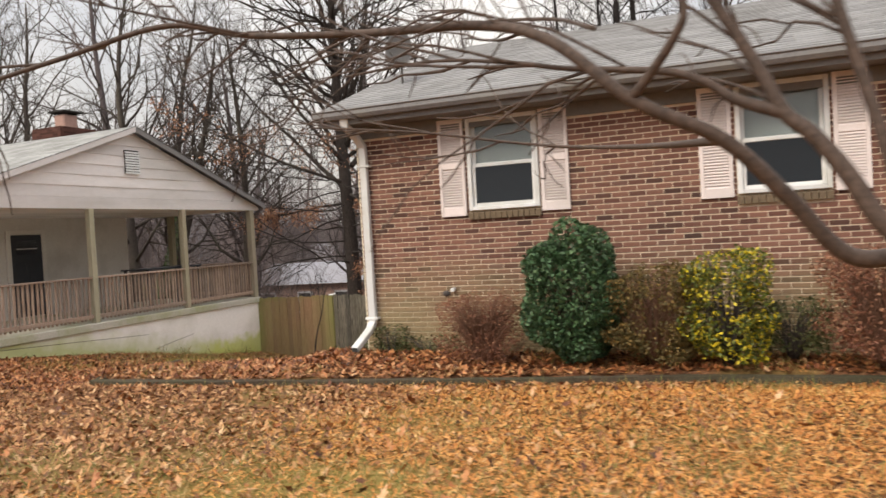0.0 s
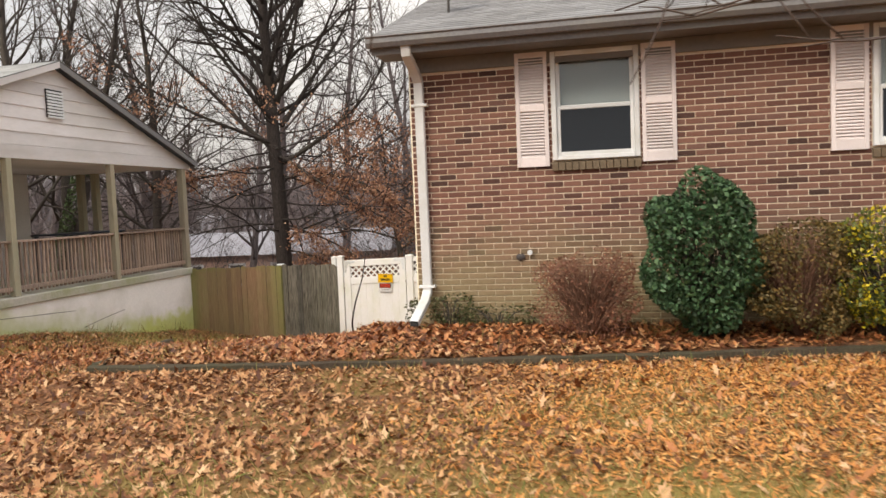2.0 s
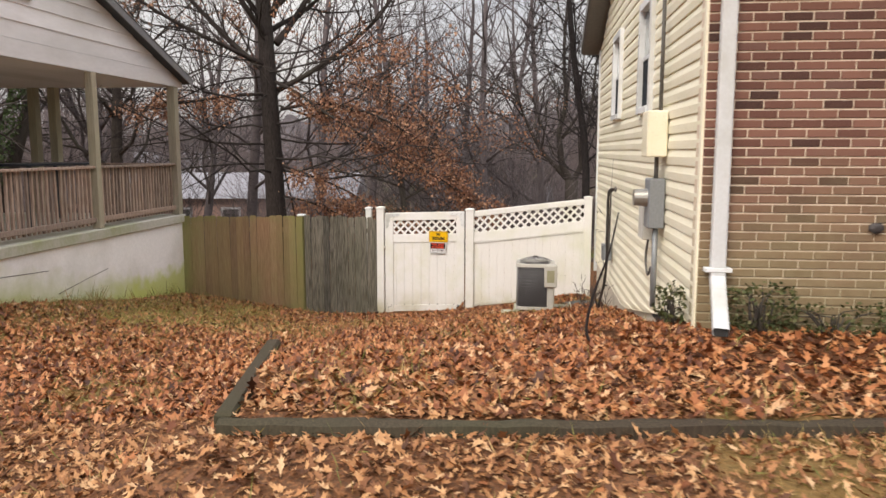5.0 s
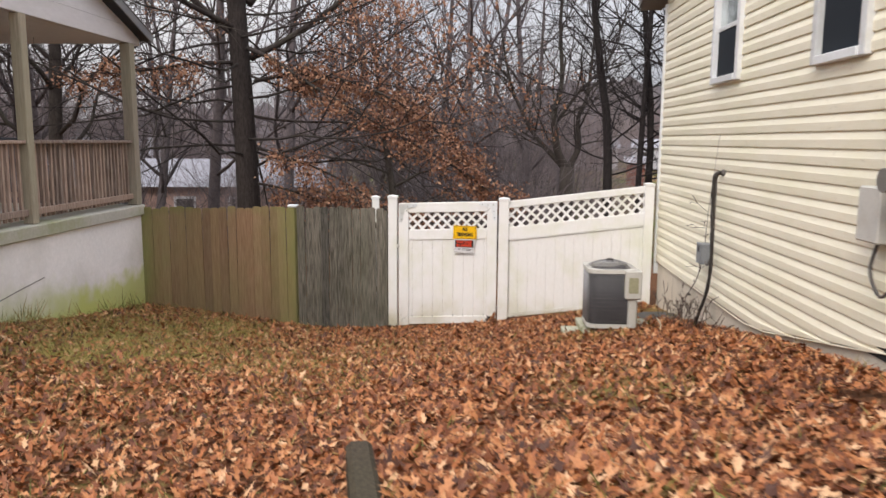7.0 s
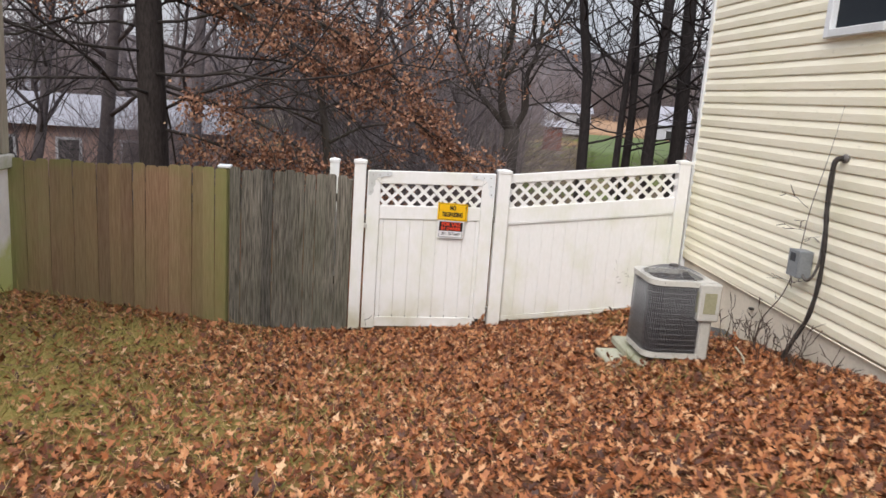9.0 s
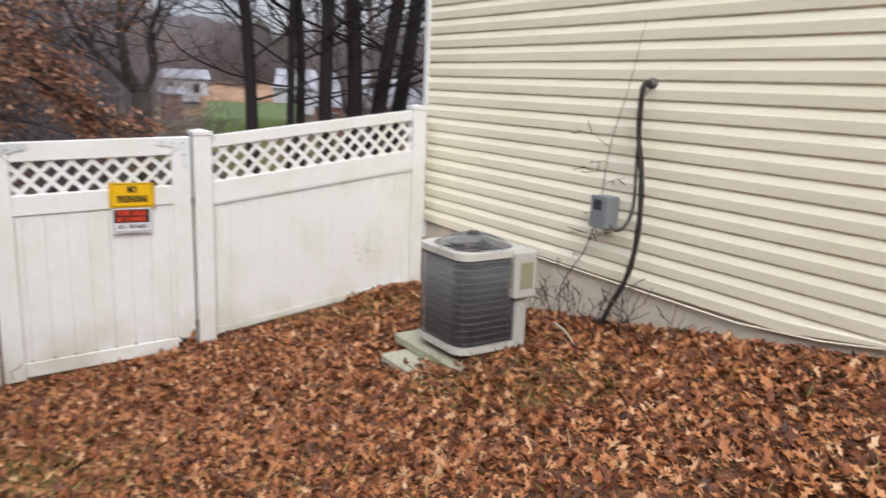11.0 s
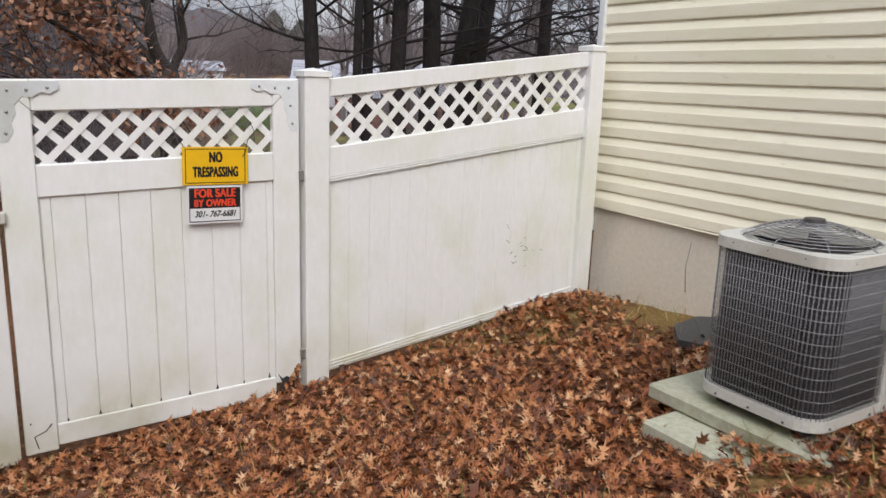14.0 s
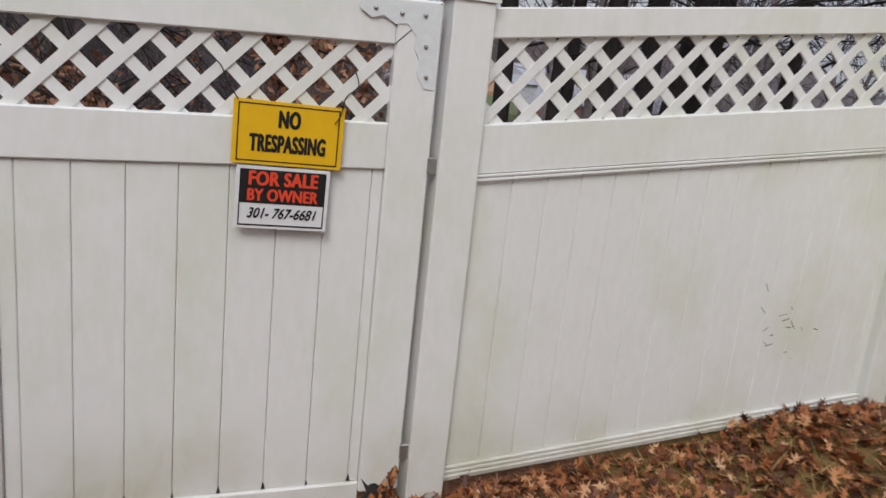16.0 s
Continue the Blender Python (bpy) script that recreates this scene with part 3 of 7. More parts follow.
scatter("leaf_litter", 9000, -9.5, 8.5, -8.8, 8.0, lambda x, y: 0.5 - 0.5 * bare_earth(x, y), OAK_PLAIN, (0.07, 0.13), "leaf_litter", 0.5, seed=23, label="odd oak leaves scattered over the grass")
scatter("leaf_litter", 130000, 0.0, 8.5, -8.8, -0.9, lambda x, y: gold_zone(x, y) * (1 - 0.85 * grass_amount(x, y)), WILLOW, (0.032, 0.07), "leaf_gold", 0.3, seed=5, label="small golden fallen leaves over the front lawn")
scatter("grass_tufts", 1500, -7.93, -7.5, 3.6, 8.15, lambda x, y: np.clip(1.0 - (x + 7.95) * 3, 0, 1) * np.clip(np.sin(2.6 * y + 0.8) * np.sin(5.3 * y) + 0.25, 0, 1), BLADE, (0.06, 0.17), "grass", 2.2, seed=17, curl=0.2, lift=0.04, label="yellow-green grass tufts along the painted wall", category="grass")
scatter("grass", 170000, -8.0, 7.5, -8.8, 8.2, lambda x, y: 0.05 + 0.95 * grass_amount(x, y) + 0.2 * gold_zone(x, y), BLADE, (0.05, 0.10), "grass", 1.4, seed=7, curl=0.1, lift=0.02, label="short pale green and straw winter grass", category="grass")


# ---- the brick house ----
house = thing("brick_house", (0, 0, 0), "one-storey house with a red brick front and cream vinyl side", "house")
X1, Y1, SOF = 14.0, 8.36, 2.88
RIDGE_Y, RIDGE_Z, EAVE_Z = 4.18, 4.86, 3.08

WINDOWS = ((1.62, 2.57, 1.64, 2.84), (4.88, 5.84, 1.62, 2.86))   # x0, x1, z0, z1 on the front
SIDE_WINDOWS = ((5.04, 5.96, 1.56, 2.78), (2.39, 3.27, 1.52, 2.74))   # y0, y1, z0, z1 on the side


def wall_with_holes(name, material, parent, axis, lo, hi, z0, z1, t0, t1, holes, gable=None):
    """A wall with real openings, made of butted slabs. axis: the direction in which it runs."""
    bm = bmesh.new()
    cuts = sorted({lo, hi, *[h[0] for h in holes], *[h[1] for h in holes]})
    for a, b in zip(cuts, cuts[1:]):
        mid = (a + b) / 2
        inside = [h for h in holes if h[0] < mid < h[1]]
        spans = [(z0, inside[0][2]), (inside[0][3], z1)] if inside else [(z0, z1)]
        for c, d in spans:
            if axis == "x":
                add_box(bm, a, b, t0, t1, c, d)
            else:
                add_box(bm, t0, t1, a, b, c, d)
    bmesh.ops.remove_doubles(bm, verts=bm.verts, dist=1e-5)
    if gable:
        ymid, ztop = gable
        v = [bm.verts.new(p) for x in (t0, t1) for p in ((x, lo, z1), (x, hi, z1), (x, ymid, ztop))]
        for q in ((0, 1, 2), (5, 4, 3), (0, 2, 5, 3), (1, 4, 5, 2)):
            bm.faces.new([v[i] for i in q])
    return part(name, bm, material, parent)


front = wall_with_holes("front_wall", "mortar", house, "x", 0.0, X1, -1.2, SOF, 0.009, 0.24, WINDOWS)
side = wall_with_holes("side_wall", "dark", house, "y", 0.24, Y1, -0.55, 2.95, 0.02, 0.2, SIDE_WINDOWS, gable=(RIDGE_Y, RIDGE_Z - 0.15))
box("back_wall", "siding", house, 0.2, X1, Y1 - 0.2, Y1, -2.2, 2.95, 0)
box("end_wall", "siding", house, X1 - 0.2, X1, 0.24, Y1 - 0.2, -2.2, 2.95, 0)
box("foundation", "concrete", house, 0.035, 0.2, 0.24, Y1 - 0.01, -2.4, -0.551, 0.0)
box("ceiling", "dark", house, 0.2, X1 - 0.2, 0.24, Y1 - 0.2, SOF, SOF + 0.06, 0)

COURSE, BRICK = 0.0677, 0.2032


def siding_bottom(y):
    """The lower edge of the side's boards, which follows the grade near the front."""
    return float(np.interp(y, (0.0, 0.9, 1.9, 4.25, 8.4), (-0.2, -0.27, -0.5, -0.93, -0.899)))


EXPOSE = 0.1354


def siding_board(z, y0, y1, low=-9.0, high=9.0):
    """One lapped board, with its rounded butt; profile as (out, up)."""
    prof = ((0.0, EXPOSE + 0.012), (0.001, EXPOSE - 0.001), (0.017, EXPOSE * 0.60), (0.021, EXPOSE * 0.52), (0.021, EXPOSE * 0.46), (0.018, 0.006), (0.016, 0.0), (0.006, 0.002), (0.0, 0.002))
    bm = bmesh.new()
    ring = [[bm.verts.new((0.02 - o, y, min(max(z + u, low, (siding_bottom(y) if z < 0 else -9)), high))) for o, u in prof] for y in np.linspace(y0, y1, max(2, int((y1 - y0) / 0.7)))]
    for a, b in zip(ring, ring[1:]):
        for i in range(len(prof) - 1):
            bm.faces.new((a[i], a[i + 1], b[i + 1], b[i]))
    bm.faces.new(ring[0][::-1])
    bm.faces.new(ring[-1])
    return bm


z = -0.900
while z < 4.6:
    y0, y1 = 0.09, Y1
    if z > 2.9:
        t = (z - 2.95 + 0.1) / (RIDGE_Z - 0.15 - 2.95)
        y0, y1 = 0.09 + t * (RIDGE_Y - 0.1), Y1 - t * (Y1 - RIDGE_Y)
    if z < -0.2:
        ok = [y for y in np.linspace(0.09, Y1, 120) if siding_bottom(y) < z + EXPOSE]
        y0 = min(ok) if ok else y0
    if y1 - y0 > 0.3:
        spans = [(y0, y1)]
        for a, b, c, d in SIDE_WINDOWS:
            if z < d - 0.006 and z + EXPOSE > c + 0.006:
                spans = [s for p, q in spans for s in ((p, min(q, a)), (max(p, b), q)) if s[1] - s[0] > 0.02]
                if z < c - 0.006:
                    part("siding_board", siding_board(z, a + 0.001, b - 0.001, high=c), "siding", side)
                if z + EXPOSE > d + 0.006:
                    part("siding_board", siding_board(z, a + 0.001, b - 0.001, low=d), "siding", side)
        for p, q in spans:
            part("siding_board", siding_board(z, p, q), "siding", side)
    z += EXPOSE
t = Tubes()
t.add([(0.008, y, siding_bottom(y) - 0.003) for y in np.linspace(0.1, Y1, 16)], [0.007] * 16, 6)
t.make("starter_strip", "siding", side)
box("corner_post", "trim", side, -0.022, 0.06, Y1 + 0.001, Y1 + 0.06, -1.1, 2.9, 0.006)
box("corner_post", "siding", side, -0.016, 0.03, 0.012, 0.085, -0.25, 2.86, 0.006)

# roof
bm = bmesh.new()
for sgn, ye in ((1, -0.45), (-1, 2 * RIDGE_Y + 0.45)):
    a, b = (ye, EAVE_Z), (RIDGE_Y, RIDGE_Z)
    v = [bm.verts.new(p) for x in (-0.3, X1 + 0.3) for p in ((x, a[0], a[1] - 0.03), (x, b[0], b[1] - 0.03), (x, b[0], b[1] - 0.18), (x, a[0], a[1] - 0.16))]
    for q in ((0, 1, 2, 3), (7, 6, 5, 4), (0, 4, 5, 1), (3, 2, 6, 7), (0, 3, 7, 4), (1, 5, 6, 2)):
        bm.faces.new([v[i] for i in q])
roof = part("roof", bm, "soffit", house)
rs = random.Random(3)
sv, sf = [], []
rows = 34
for sgn in (0, 1):
    for r in range(rows):
        ta, tb = r / rows, (r + 1.08) / rows
        x = -0.33 - 0.1 * (r % 3)
        while x < 9.0 if sgn == 0 else x < 1:
            w = rs.uniform(0.22, 0.36)
            xa, xb = max(x, -0.33), x + w - 0.004
            x += w
            if xb < -0.3:
                continue
            b = len(sv)
            for tt, lift in ((ta, 0.012 + rs.uniform(0, 0.003)), (tb, 0.0)):
                y, zz = -0.48 + tt * (RIDGE_Y + 0.48), EAVE_Z - 0.015 + tt * (RIDGE_Z - EAVE_Z)
                y = y if sgn == 0 else 2 * RIDGE_Y - y
                sv += [(xa, y, zz + lift), (xb, y, zz + lift)]
            sv += [(xa, sv[b][1], sv[b][2] - 0.012), (xb, sv[b][1], sv[b][2] - 0.012)]
            sf += [(b, b + 1, b + 3, b + 2), (b, b + 4, b + 5, b + 1)]
raw("shingles", sv, sf, "shingle", roof, kind="stuff")
box("roof_cover", "shingle", roof, 9.0, X1 + 0.32, -0.46, RIDGE_Y, 0, 0.02, 0, warp=lambda x, y, z: (x, y, EAVE_Z + (y + 0.46) / (RIDGE_Y + 0.46) * (RIDGE_Z - EAVE_Z) + z - 0.01))
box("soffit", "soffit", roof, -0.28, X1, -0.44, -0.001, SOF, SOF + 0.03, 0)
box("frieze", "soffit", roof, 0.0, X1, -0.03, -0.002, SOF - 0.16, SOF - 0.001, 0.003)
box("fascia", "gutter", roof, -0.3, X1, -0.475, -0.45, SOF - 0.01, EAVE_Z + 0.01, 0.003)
for s in (0, 1):
    def rake(x, y, z, s=s):
        yy = y if s == 0 else 2 * RIDGE_Y - y
        return x, yy, z + EAVE_Z + (y + 0.45) / (RIDGE_Y + 0.45) * (RIDGE_Z - EAVE_Z)
    box("rake_board", "gutter", roof, -0.325, -0.302, -0.45, RIDGE_Y, -0.17, 0.0, 0, warp=rake)
    box("rake_soffit", "soffit", roof, -0.30, 0.019, -0.45 if s == 0 else -0.45, RIDGE_Y, -0.2, -0.182, 0, warp=rake)

# gutter with a rolled lip
prof = [(-0.476, 3.05), (-0.476, 2.965), (-0.50, 2.94), (-0.56, 2.94), (-0.59, 2.985), (-0.585, 3.035), (-0.605, 3.05), (-0.6, 3.062), (-0.578, 3.055), (-0.575, 3.0), (-0.555, 2.955), (-0.49, 2.955), (-0.484, 3.05)]
bm = bmesh.new()
rings = [[bm.verts.new((x, y, zz)) for y, zz in prof] for x in (-0.33, X1)]
for i in range(len(prof)):
    j = (i + 1) % len(prof)
    bm.faces.new((rings[0][i], rings[0][j], rings[1][j], rings[1][i]))
bm.faces.new(rings[0][::-1])
bm.faces.new(rings[1])
gutter = part("gutter", bm, "gutter", house)

# downspout: a flattened square pipe
def spout(name, pts, w, d, material, parent, label=""):
    bm = bmesh.new()
    P = [Vector(p) for p in pts]
    rings = []
    for i, p in enumerate(P):
        dd = (P[min(i + 1, len(P) - 1)] - P[max(i - 1, 0)]).normalized()
        u = Vector((1, 0, 0))
        u = (u - dd * u.dot(dd)).normalized()
        v = dd.cross(u)
        ring = []
        for a, b in ((-1, -0.8), (-0.8, -1), (0.8, -1), (1, -0.8), (1, 0.8), (0.8, 1), (-0.8, 1), (-1, 0.8)):
            ring.append(bm.verts.new(p + u * a * w / 2 + v * b * d / 2))
        rings.append(ring)
    for a, b in zip(rings, rings[1:]):
        for i in range(8):
            bm.faces.new((a[i], a[(i + 1) % 8], b[(i + 1) % 8], b[i]))
    bm.faces.new(rings[0])
    return part(name, bm, material, parent, label)


downspout = spout("downspout", [(0.1, -0.5, 2.95), (0.1, -0.48, 2.86), (0.11, -0.2, 2.72), (0.12, -0.07, 2.62), (0.12, -0.06, 2.5), (0.125, -0.06, 0.32), (0.125, -0.07, 0.2), (0.115, -0.16, 0.1), (0.06, -0.5, -0.11)], 0.105, 0.075, "trim", house, "white square downspout with a kick-out foot")
# flat black face that paints the shade inside the spout's open end
bm = bmesh.new()
bm.faces.new([bm.verts.new((0.06 + u * 0.044, -0.5 - 0.002, -0.11 + v * 0.03)) for u, v in ((-1, -1), (1, -1), (1, 1), (-1, 1))])
part("mouth", bm, "dark", downspout)
for zz in (2.33, 0.24):
    box("strap", "trim", downspout, 0.03, 0.22, -0.107, -0.016, zz, zz + 0.03, 0.003)


def front_window(x0, x1, z0, z1):
    w = thing("window", (0, 0, 0), "white double-hung window with a dark screen in its lower half")
    w.parent = house
    def b(n, m, *a, parent=w, bev=0.006):
        return box(n, m, parent, *a, bev)
    f = 0.055
    b("jamb", "trim", x0, x0 + f, -0.035, 0.14, z0, z1)
    b("jamb", "trim", x1 - f, x1, -0.035, 0.14, z0, z1)
    b("head", "trim", x0 + f, x1 - f, -0.035, 0.14, z1 - f, z1)
    b("sill", "trim", x0 + f, x1 - f, -0.045, 0.14, z0, z0 + 0.05)
    mid = (z0 + z1) / 2 - 0.02
    for n, (a, c, y) in {"upper_sash": (mid - 0.01, z1 - f, 0.045), "lower_sash": (z0 + 0.05, mid + 0.02, 0.0)}.items():
        s = thing(n)
        s.parent = w
        q = 0.042
        b("stile", "trim", x0 + f, x0 + f + q, y, y + 0.035, a, c, parent=s)
        b("stile", "trim", x1 - f - q, x1 - f, y, y + 0.035, a, c, parent=s)
        b("rail", "trim", x0 + f + q, x1 - f - q, y, y + 0.035, a, a + q, parent=s)
        b("rail", "trim", x0 + f + q, x1 - f - q, y, y + 0.035, c - q, c, parent=s)
        pane = b("pane", "glass", x0 + f + q, x1 - f - q, y + 0.014, y + 0.019, a + q, c - q, parent=s, bev=0)
        pane.visible_shadow = False
        if n == "lower_sash":
            b("screen", "screen", x0 + f + q, x1 - f - q, y + 0.006, y + 0.009, a + q, c - q, parent=s, bev=0)
    b("blind", "blind", x0 + f, x1 - f, 0.12, 0.125, mid, z1 - f, bev=0)
    # added black sheet that imitates the dark of the room
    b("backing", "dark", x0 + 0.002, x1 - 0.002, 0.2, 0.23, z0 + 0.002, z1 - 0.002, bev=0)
    # sloped sill of bricks on edge
    bm = bmesh.new()
    n = 13
    for i in range(n):
        a = x0 - 0.01 + (x1 - x0 + 0.02) * i / n
        add_box(bm, a + 0.003, a + (x1 - x0) / n - 0.003, -0.045, 0.0, z0 - 0.115, z0 - 0.012, 0.003, warp=lambda x, y, z: (x, y, z - (0.02 if y < -0.01 and z > z0 - 0.05 else 0)))
    part("brick_sill", bm, "sill_brick", w)


def shutter(x0, x1, z0, z1):
    s = thing("shutter", (0, 0, 0), "white louvred shutter")
    s.parent = house
    q = 0.045
    box("stile", "shutter", s, x0, x0 + q, -0.04, -0.004, z0, z1, 0.004)
    box("stile", "shutter", s, x1 - q, x1, -0.04, -0.004, z0, z1, 0.004)
    mid = (z0 + z1) / 2 + 0.02
    for a, c in ((z0, z0 + 0.11), (mid - 0.035, mid + 0.035), (z1 - 0.06, z1)):
        box("rail", "shutter", s, x0 + q, x1 - q, -0.038, -0.005, a, c, 0.003)
    bm = bmesh.new()
    for a, c in ((z0 + 0.11, mid - 0.035), (mid + 0.035, z1 - 0.06)):
        k = int((c - a) / 0.032)
        for i in range(k):
            zz = a + (c - a) * i / k
            add_box(bm, x0 + q, x1 - q, -0.034, -0.012, zz, zz + 0.009, 0, warp=lambda x, y, z: (x, y, z + (0.018 if y > -0.02 else 0)))
    part("slats", bm, "shutter", s, kind="stuff")
    box("back", "shutter", s, x0 + q, x1 - q, -0.008, -0.003, z0 + 0.1, z1 - 0.05, 0)


for w in WINDOWS:
    front_window(*w)
shutter(1.225, 1.585, 1.58, 2.85)
shutter(2.595, 2.955, 1.58, 2.85)
shutter(4.48, 4.84, 1.59, 2.86)
shutter(5.87, 6.22, 1.59, 2.87)


def side_window(y0, y1, z0, z1):
    w = thing("window", (0, 0, 0), "narrow white-framed window set in the siding")
    w.parent = house
    f = 0.09
    box("frame", "trim", w, -0.045, 0.12, y0, y0 + f, z0, z1, 0.006)
    box("frame", "trim", w, -0.045, 0.12, y1 - f, y1, z0, z1, 0.006)
    box("frame", "trim", w, -0.045, 0.12, y0 + f, y1 - f, z1 - f, z1, 0.006)
    box("sill", "trim", w, -0.06, 0.12, y0 + f, y1 - f, z0, z0 + 0.07, 0.006)
    mid = (z0 + z1) / 2
    box("meeting_rail", "trim", w, 0.0, 0.05, y0 + f, y1 - f, mid - 0.025, mid + 0.025, 0.004)
    p = box("pane", "glass", w, 0.02, 0.026, y0 + f, y1 - f, z0 + 0.07, z1 - f, 0)
    p.visible_shadow = False
    box("screen", "screen", w, 0.008, 0.012, y0 + f, y1 - f, z0 + 0.07, mid - 0.025, 0)
    box("blind", "blind", w, 0.10, 0.105, y0 + f, y1 - f, mid, z1 - f, 0)
    # added black sheet in place of the unlit room behind
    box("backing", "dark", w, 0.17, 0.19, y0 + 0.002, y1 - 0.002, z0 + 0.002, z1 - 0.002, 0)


for w in SIDE_WINDOWS:
    side_window(*w)

# small pipe through the brick
bm = bmesh.new()
bmesh.ops.create_cone(bm, cap_ends=True, segments=12, radius1=0.028, radius2=0.028, depth=0.09, matrix=pose(1.33, -0.03, 0.62, 90, 0, 0))
part("vent_pipe", bm, "trim", house, "short white pipe stub")
bm = bmesh.new()
bmesh.ops.create_icosphere(bm, subdivisions=2, radius=0.055, matrix=pose(1.22, -0.012, 0.57) @ Matrix.Diagonal((1, 0.45, 0.7, 1)))
for v in bm.verts:
    v.co += Vector((0, 0, noise.noise(v.co * 30) * 0.012))
part("wasp_nest", bm, "fan", house, "dark mud nest on the brick")


# ---- the neighbour's house ----
nb = thing("neighbour_house", (-8.03, 4.1, -0.11), "pale house with a railed gabled porch on a painted foundation", "house")


def nbox(name, material, x0, x1, y0, y1, z0, z1, bevel=0.006, parent=None, label="", kind=""):
    ob = box(name, material, parent or nb, x0, x1, y0, y1, z0, z1, bevel, label, kind)
    if parent is None:
        ob.matrix_parent_inverse = nb.matrix_world.inverted()
    return ob


def keep(ob):
    ob.matrix_parent_inverse = nb.matrix_world.inverted()
    return ob


bpy.context.view_layer.update()
PX, PY0, PY1, PZ, BZ = -8.03, -0.12, 8.34, -0.12, 2.31
nbox("foundation_wall", "stucco", -11.6, PX + 0.05, PY0 + 0.03, PY1 - 0.03, -2.6, PZ - 0.161, 0)
nbox("porch_floor", "ledge", -11.6, PX + 0.1, PY0, PY1, PZ - 0.16, PZ, 0.015)
nbox("main_wall", "house_wall", -11.7, -11.5, -0.6, 7.13, PZ + 0.001, BZ + 0.2, 0)
nbox("main_body", "house_wall", -20, -11.701, -0.5, 7.13, -2.6, BZ + 0.2, 0)
nbox("porch_ceiling", "gable", -11.5, PX - 0.081, PY0, PY1, BZ + 0.01, BZ + 0.06, 0)
posts = [(PX - 0.02, 0.0), (PX - 0.02, 2.72), (PX - 0.02, 5.53), (PX - 0.02, 8.24), (-10.48, 8.24), (-10.9, 8.24)]
for i, (x, y) in enumerate(posts):
    w = 0.065 if i in (1, 2) else 0.08
    nbox("porch_post", "post_wood", x - w, x + w, y - w, y + w, PZ + 0.001, BZ + 0.009, 0.01)
nbox("beam", "gable", PX - 0.08, PX + 0.02, PY0 - 0.35, PY1 + 0.25, BZ + 0.01, BZ + 0.26, 0.006)
nbox("side_beam", "gable", -11.5, PX - 0.081, PY1 - 0.16, PY1 - 0.04, BZ + 0.061, BZ + 0.26, 0.006)


def railing(p, q, n, dark=False):
    r = thing("railing", (0, 0, 0), "weathered wooden porch railing with close balusters")
    r.parent = nb
    keep(r)
    a, b = Vector((*p, 0)), Vector((*q, 0))
    d = (b - a).normalized()
    nrm = Vector((-d.y, d.x, 0))
    L = (b - a).length
    def bar(name, s0, s1, w, z0, z1, off=0.0, bev=0.006):
        bm = bmesh.new()
        add_box(bm, s0, s1, -w / 2, w / 2, z0, z1, bev, warp=lambda s, o, z: tuple(a + d * s + nrm * (o + off) + Vector((0, 0, z))))
        return part(name, bm, "rail_wood", r)
    bar("top_rail", 0.0, L, 0.09, PZ + 0.95, PZ + 0.99)
    bar("bottom_rail", 0.0, L, 0.04, PZ + 0.1, PZ + 0.18)
    rr = random.Random(int(L * 100))
    me = None
    for i in range(n):
        s = L * (i + 0.5) / n + rr.uniform(-0.008, 0.008)
        if me is None:
            bm = bmesh.new()
            add_box(bm, -0.02, 0.02, -0.018, 0.018, 0, 0.9, 0.003)
            me = bpy.data.meshes.new("baluster")
            bm.to_mesh(me)
            bm.free()
        o = link("baluster", me, "rail_wood", r)
        o.matrix_local = Matrix.Translation(a + d * s + nrm * 0.04 + Vector((0, 0, PZ + 0.055))) @ pose(0, 0, 0, rr.uniform(-0.8, 0.8), rr.uniform(-0.8, 0.8), math.degrees(math.atan2(d.y, d.x)))


for (a, b) in ((0, 1), (1, 2), (2, 3)):
    railing((PX - 0.02, posts[a][1] + 0.07), (PX - 0.02, posts[b][1] - 0.07), 25)
railing((PX - 0.1, 8.24), (-10.4, 8.24), 22)
railing((PX - 0.1, -0.02), (-10.4, -0.02), 22)

# gable of lapped boards
APY, APZ, EY0, EY1, EZ = 3.95, 4.10, -0.62, 8.52, 2.5
k = 0
zz = BZ + 0.262
while zz < APZ - 0.1:
    t = (zz - EZ) / (APZ - EZ)
    t2 = (zz + 0.236 - EZ) / (APZ - EZ)
    ya, yb = EY0 + (APY - EY0) * max(t, 0), EY1 + (APY - EY1) * max(t, 0)
    yc, yd = EY0 + (APY - EY0) * min(t2, 1), EY1 + (APY - EY1) * min(t2, 1)
    bm = bmesh.new()
    top = min(zz + 0.236, APZ)
    v = [bm.verts.new(p) for p in ((PX + 0.02, ya, zz), (PX + 0.02, yb, zz), (PX - 0.0, yd, top), (PX - 0.0, yc, top), (PX - 0.05, ya, zz), (PX - 0.05, yb, zz), (PX - 0.05, yd, top), (PX - 0.05, yc, top))]
    for q in ((0, 1, 2, 3), (7, 6, 5, 4), (0, 4, 5, 1), (1, 5, 6, 2), (2, 6, 7, 3), (3, 7, 4, 0)):
        bm.faces.new([v[i] for i in q])
    keep(part("gable_board", bm, "gable", nb))
    zz += 0.236
gv = thing("gable_vent")
gv.parent = nb
keep(gv)
# black slab behind the louvres, imitating the shade in their gaps
box("vent_frame", "dark", gv, PX + 0.02, PX + 0.045, 3.74, 4.16, 3.13, 3.66, 0.004)
bm = bmesh.new()
for i in range(9):
    add_box(bm, PX + 0.045, PX + 0.075, 3.74, 4.16, 3.13 + i * 0.058, 3.166 + i * 0.058, 0.002, warp=lambda x, y, z: (x, y, z - (0.012 if x > PX + 0.06 else 0)))
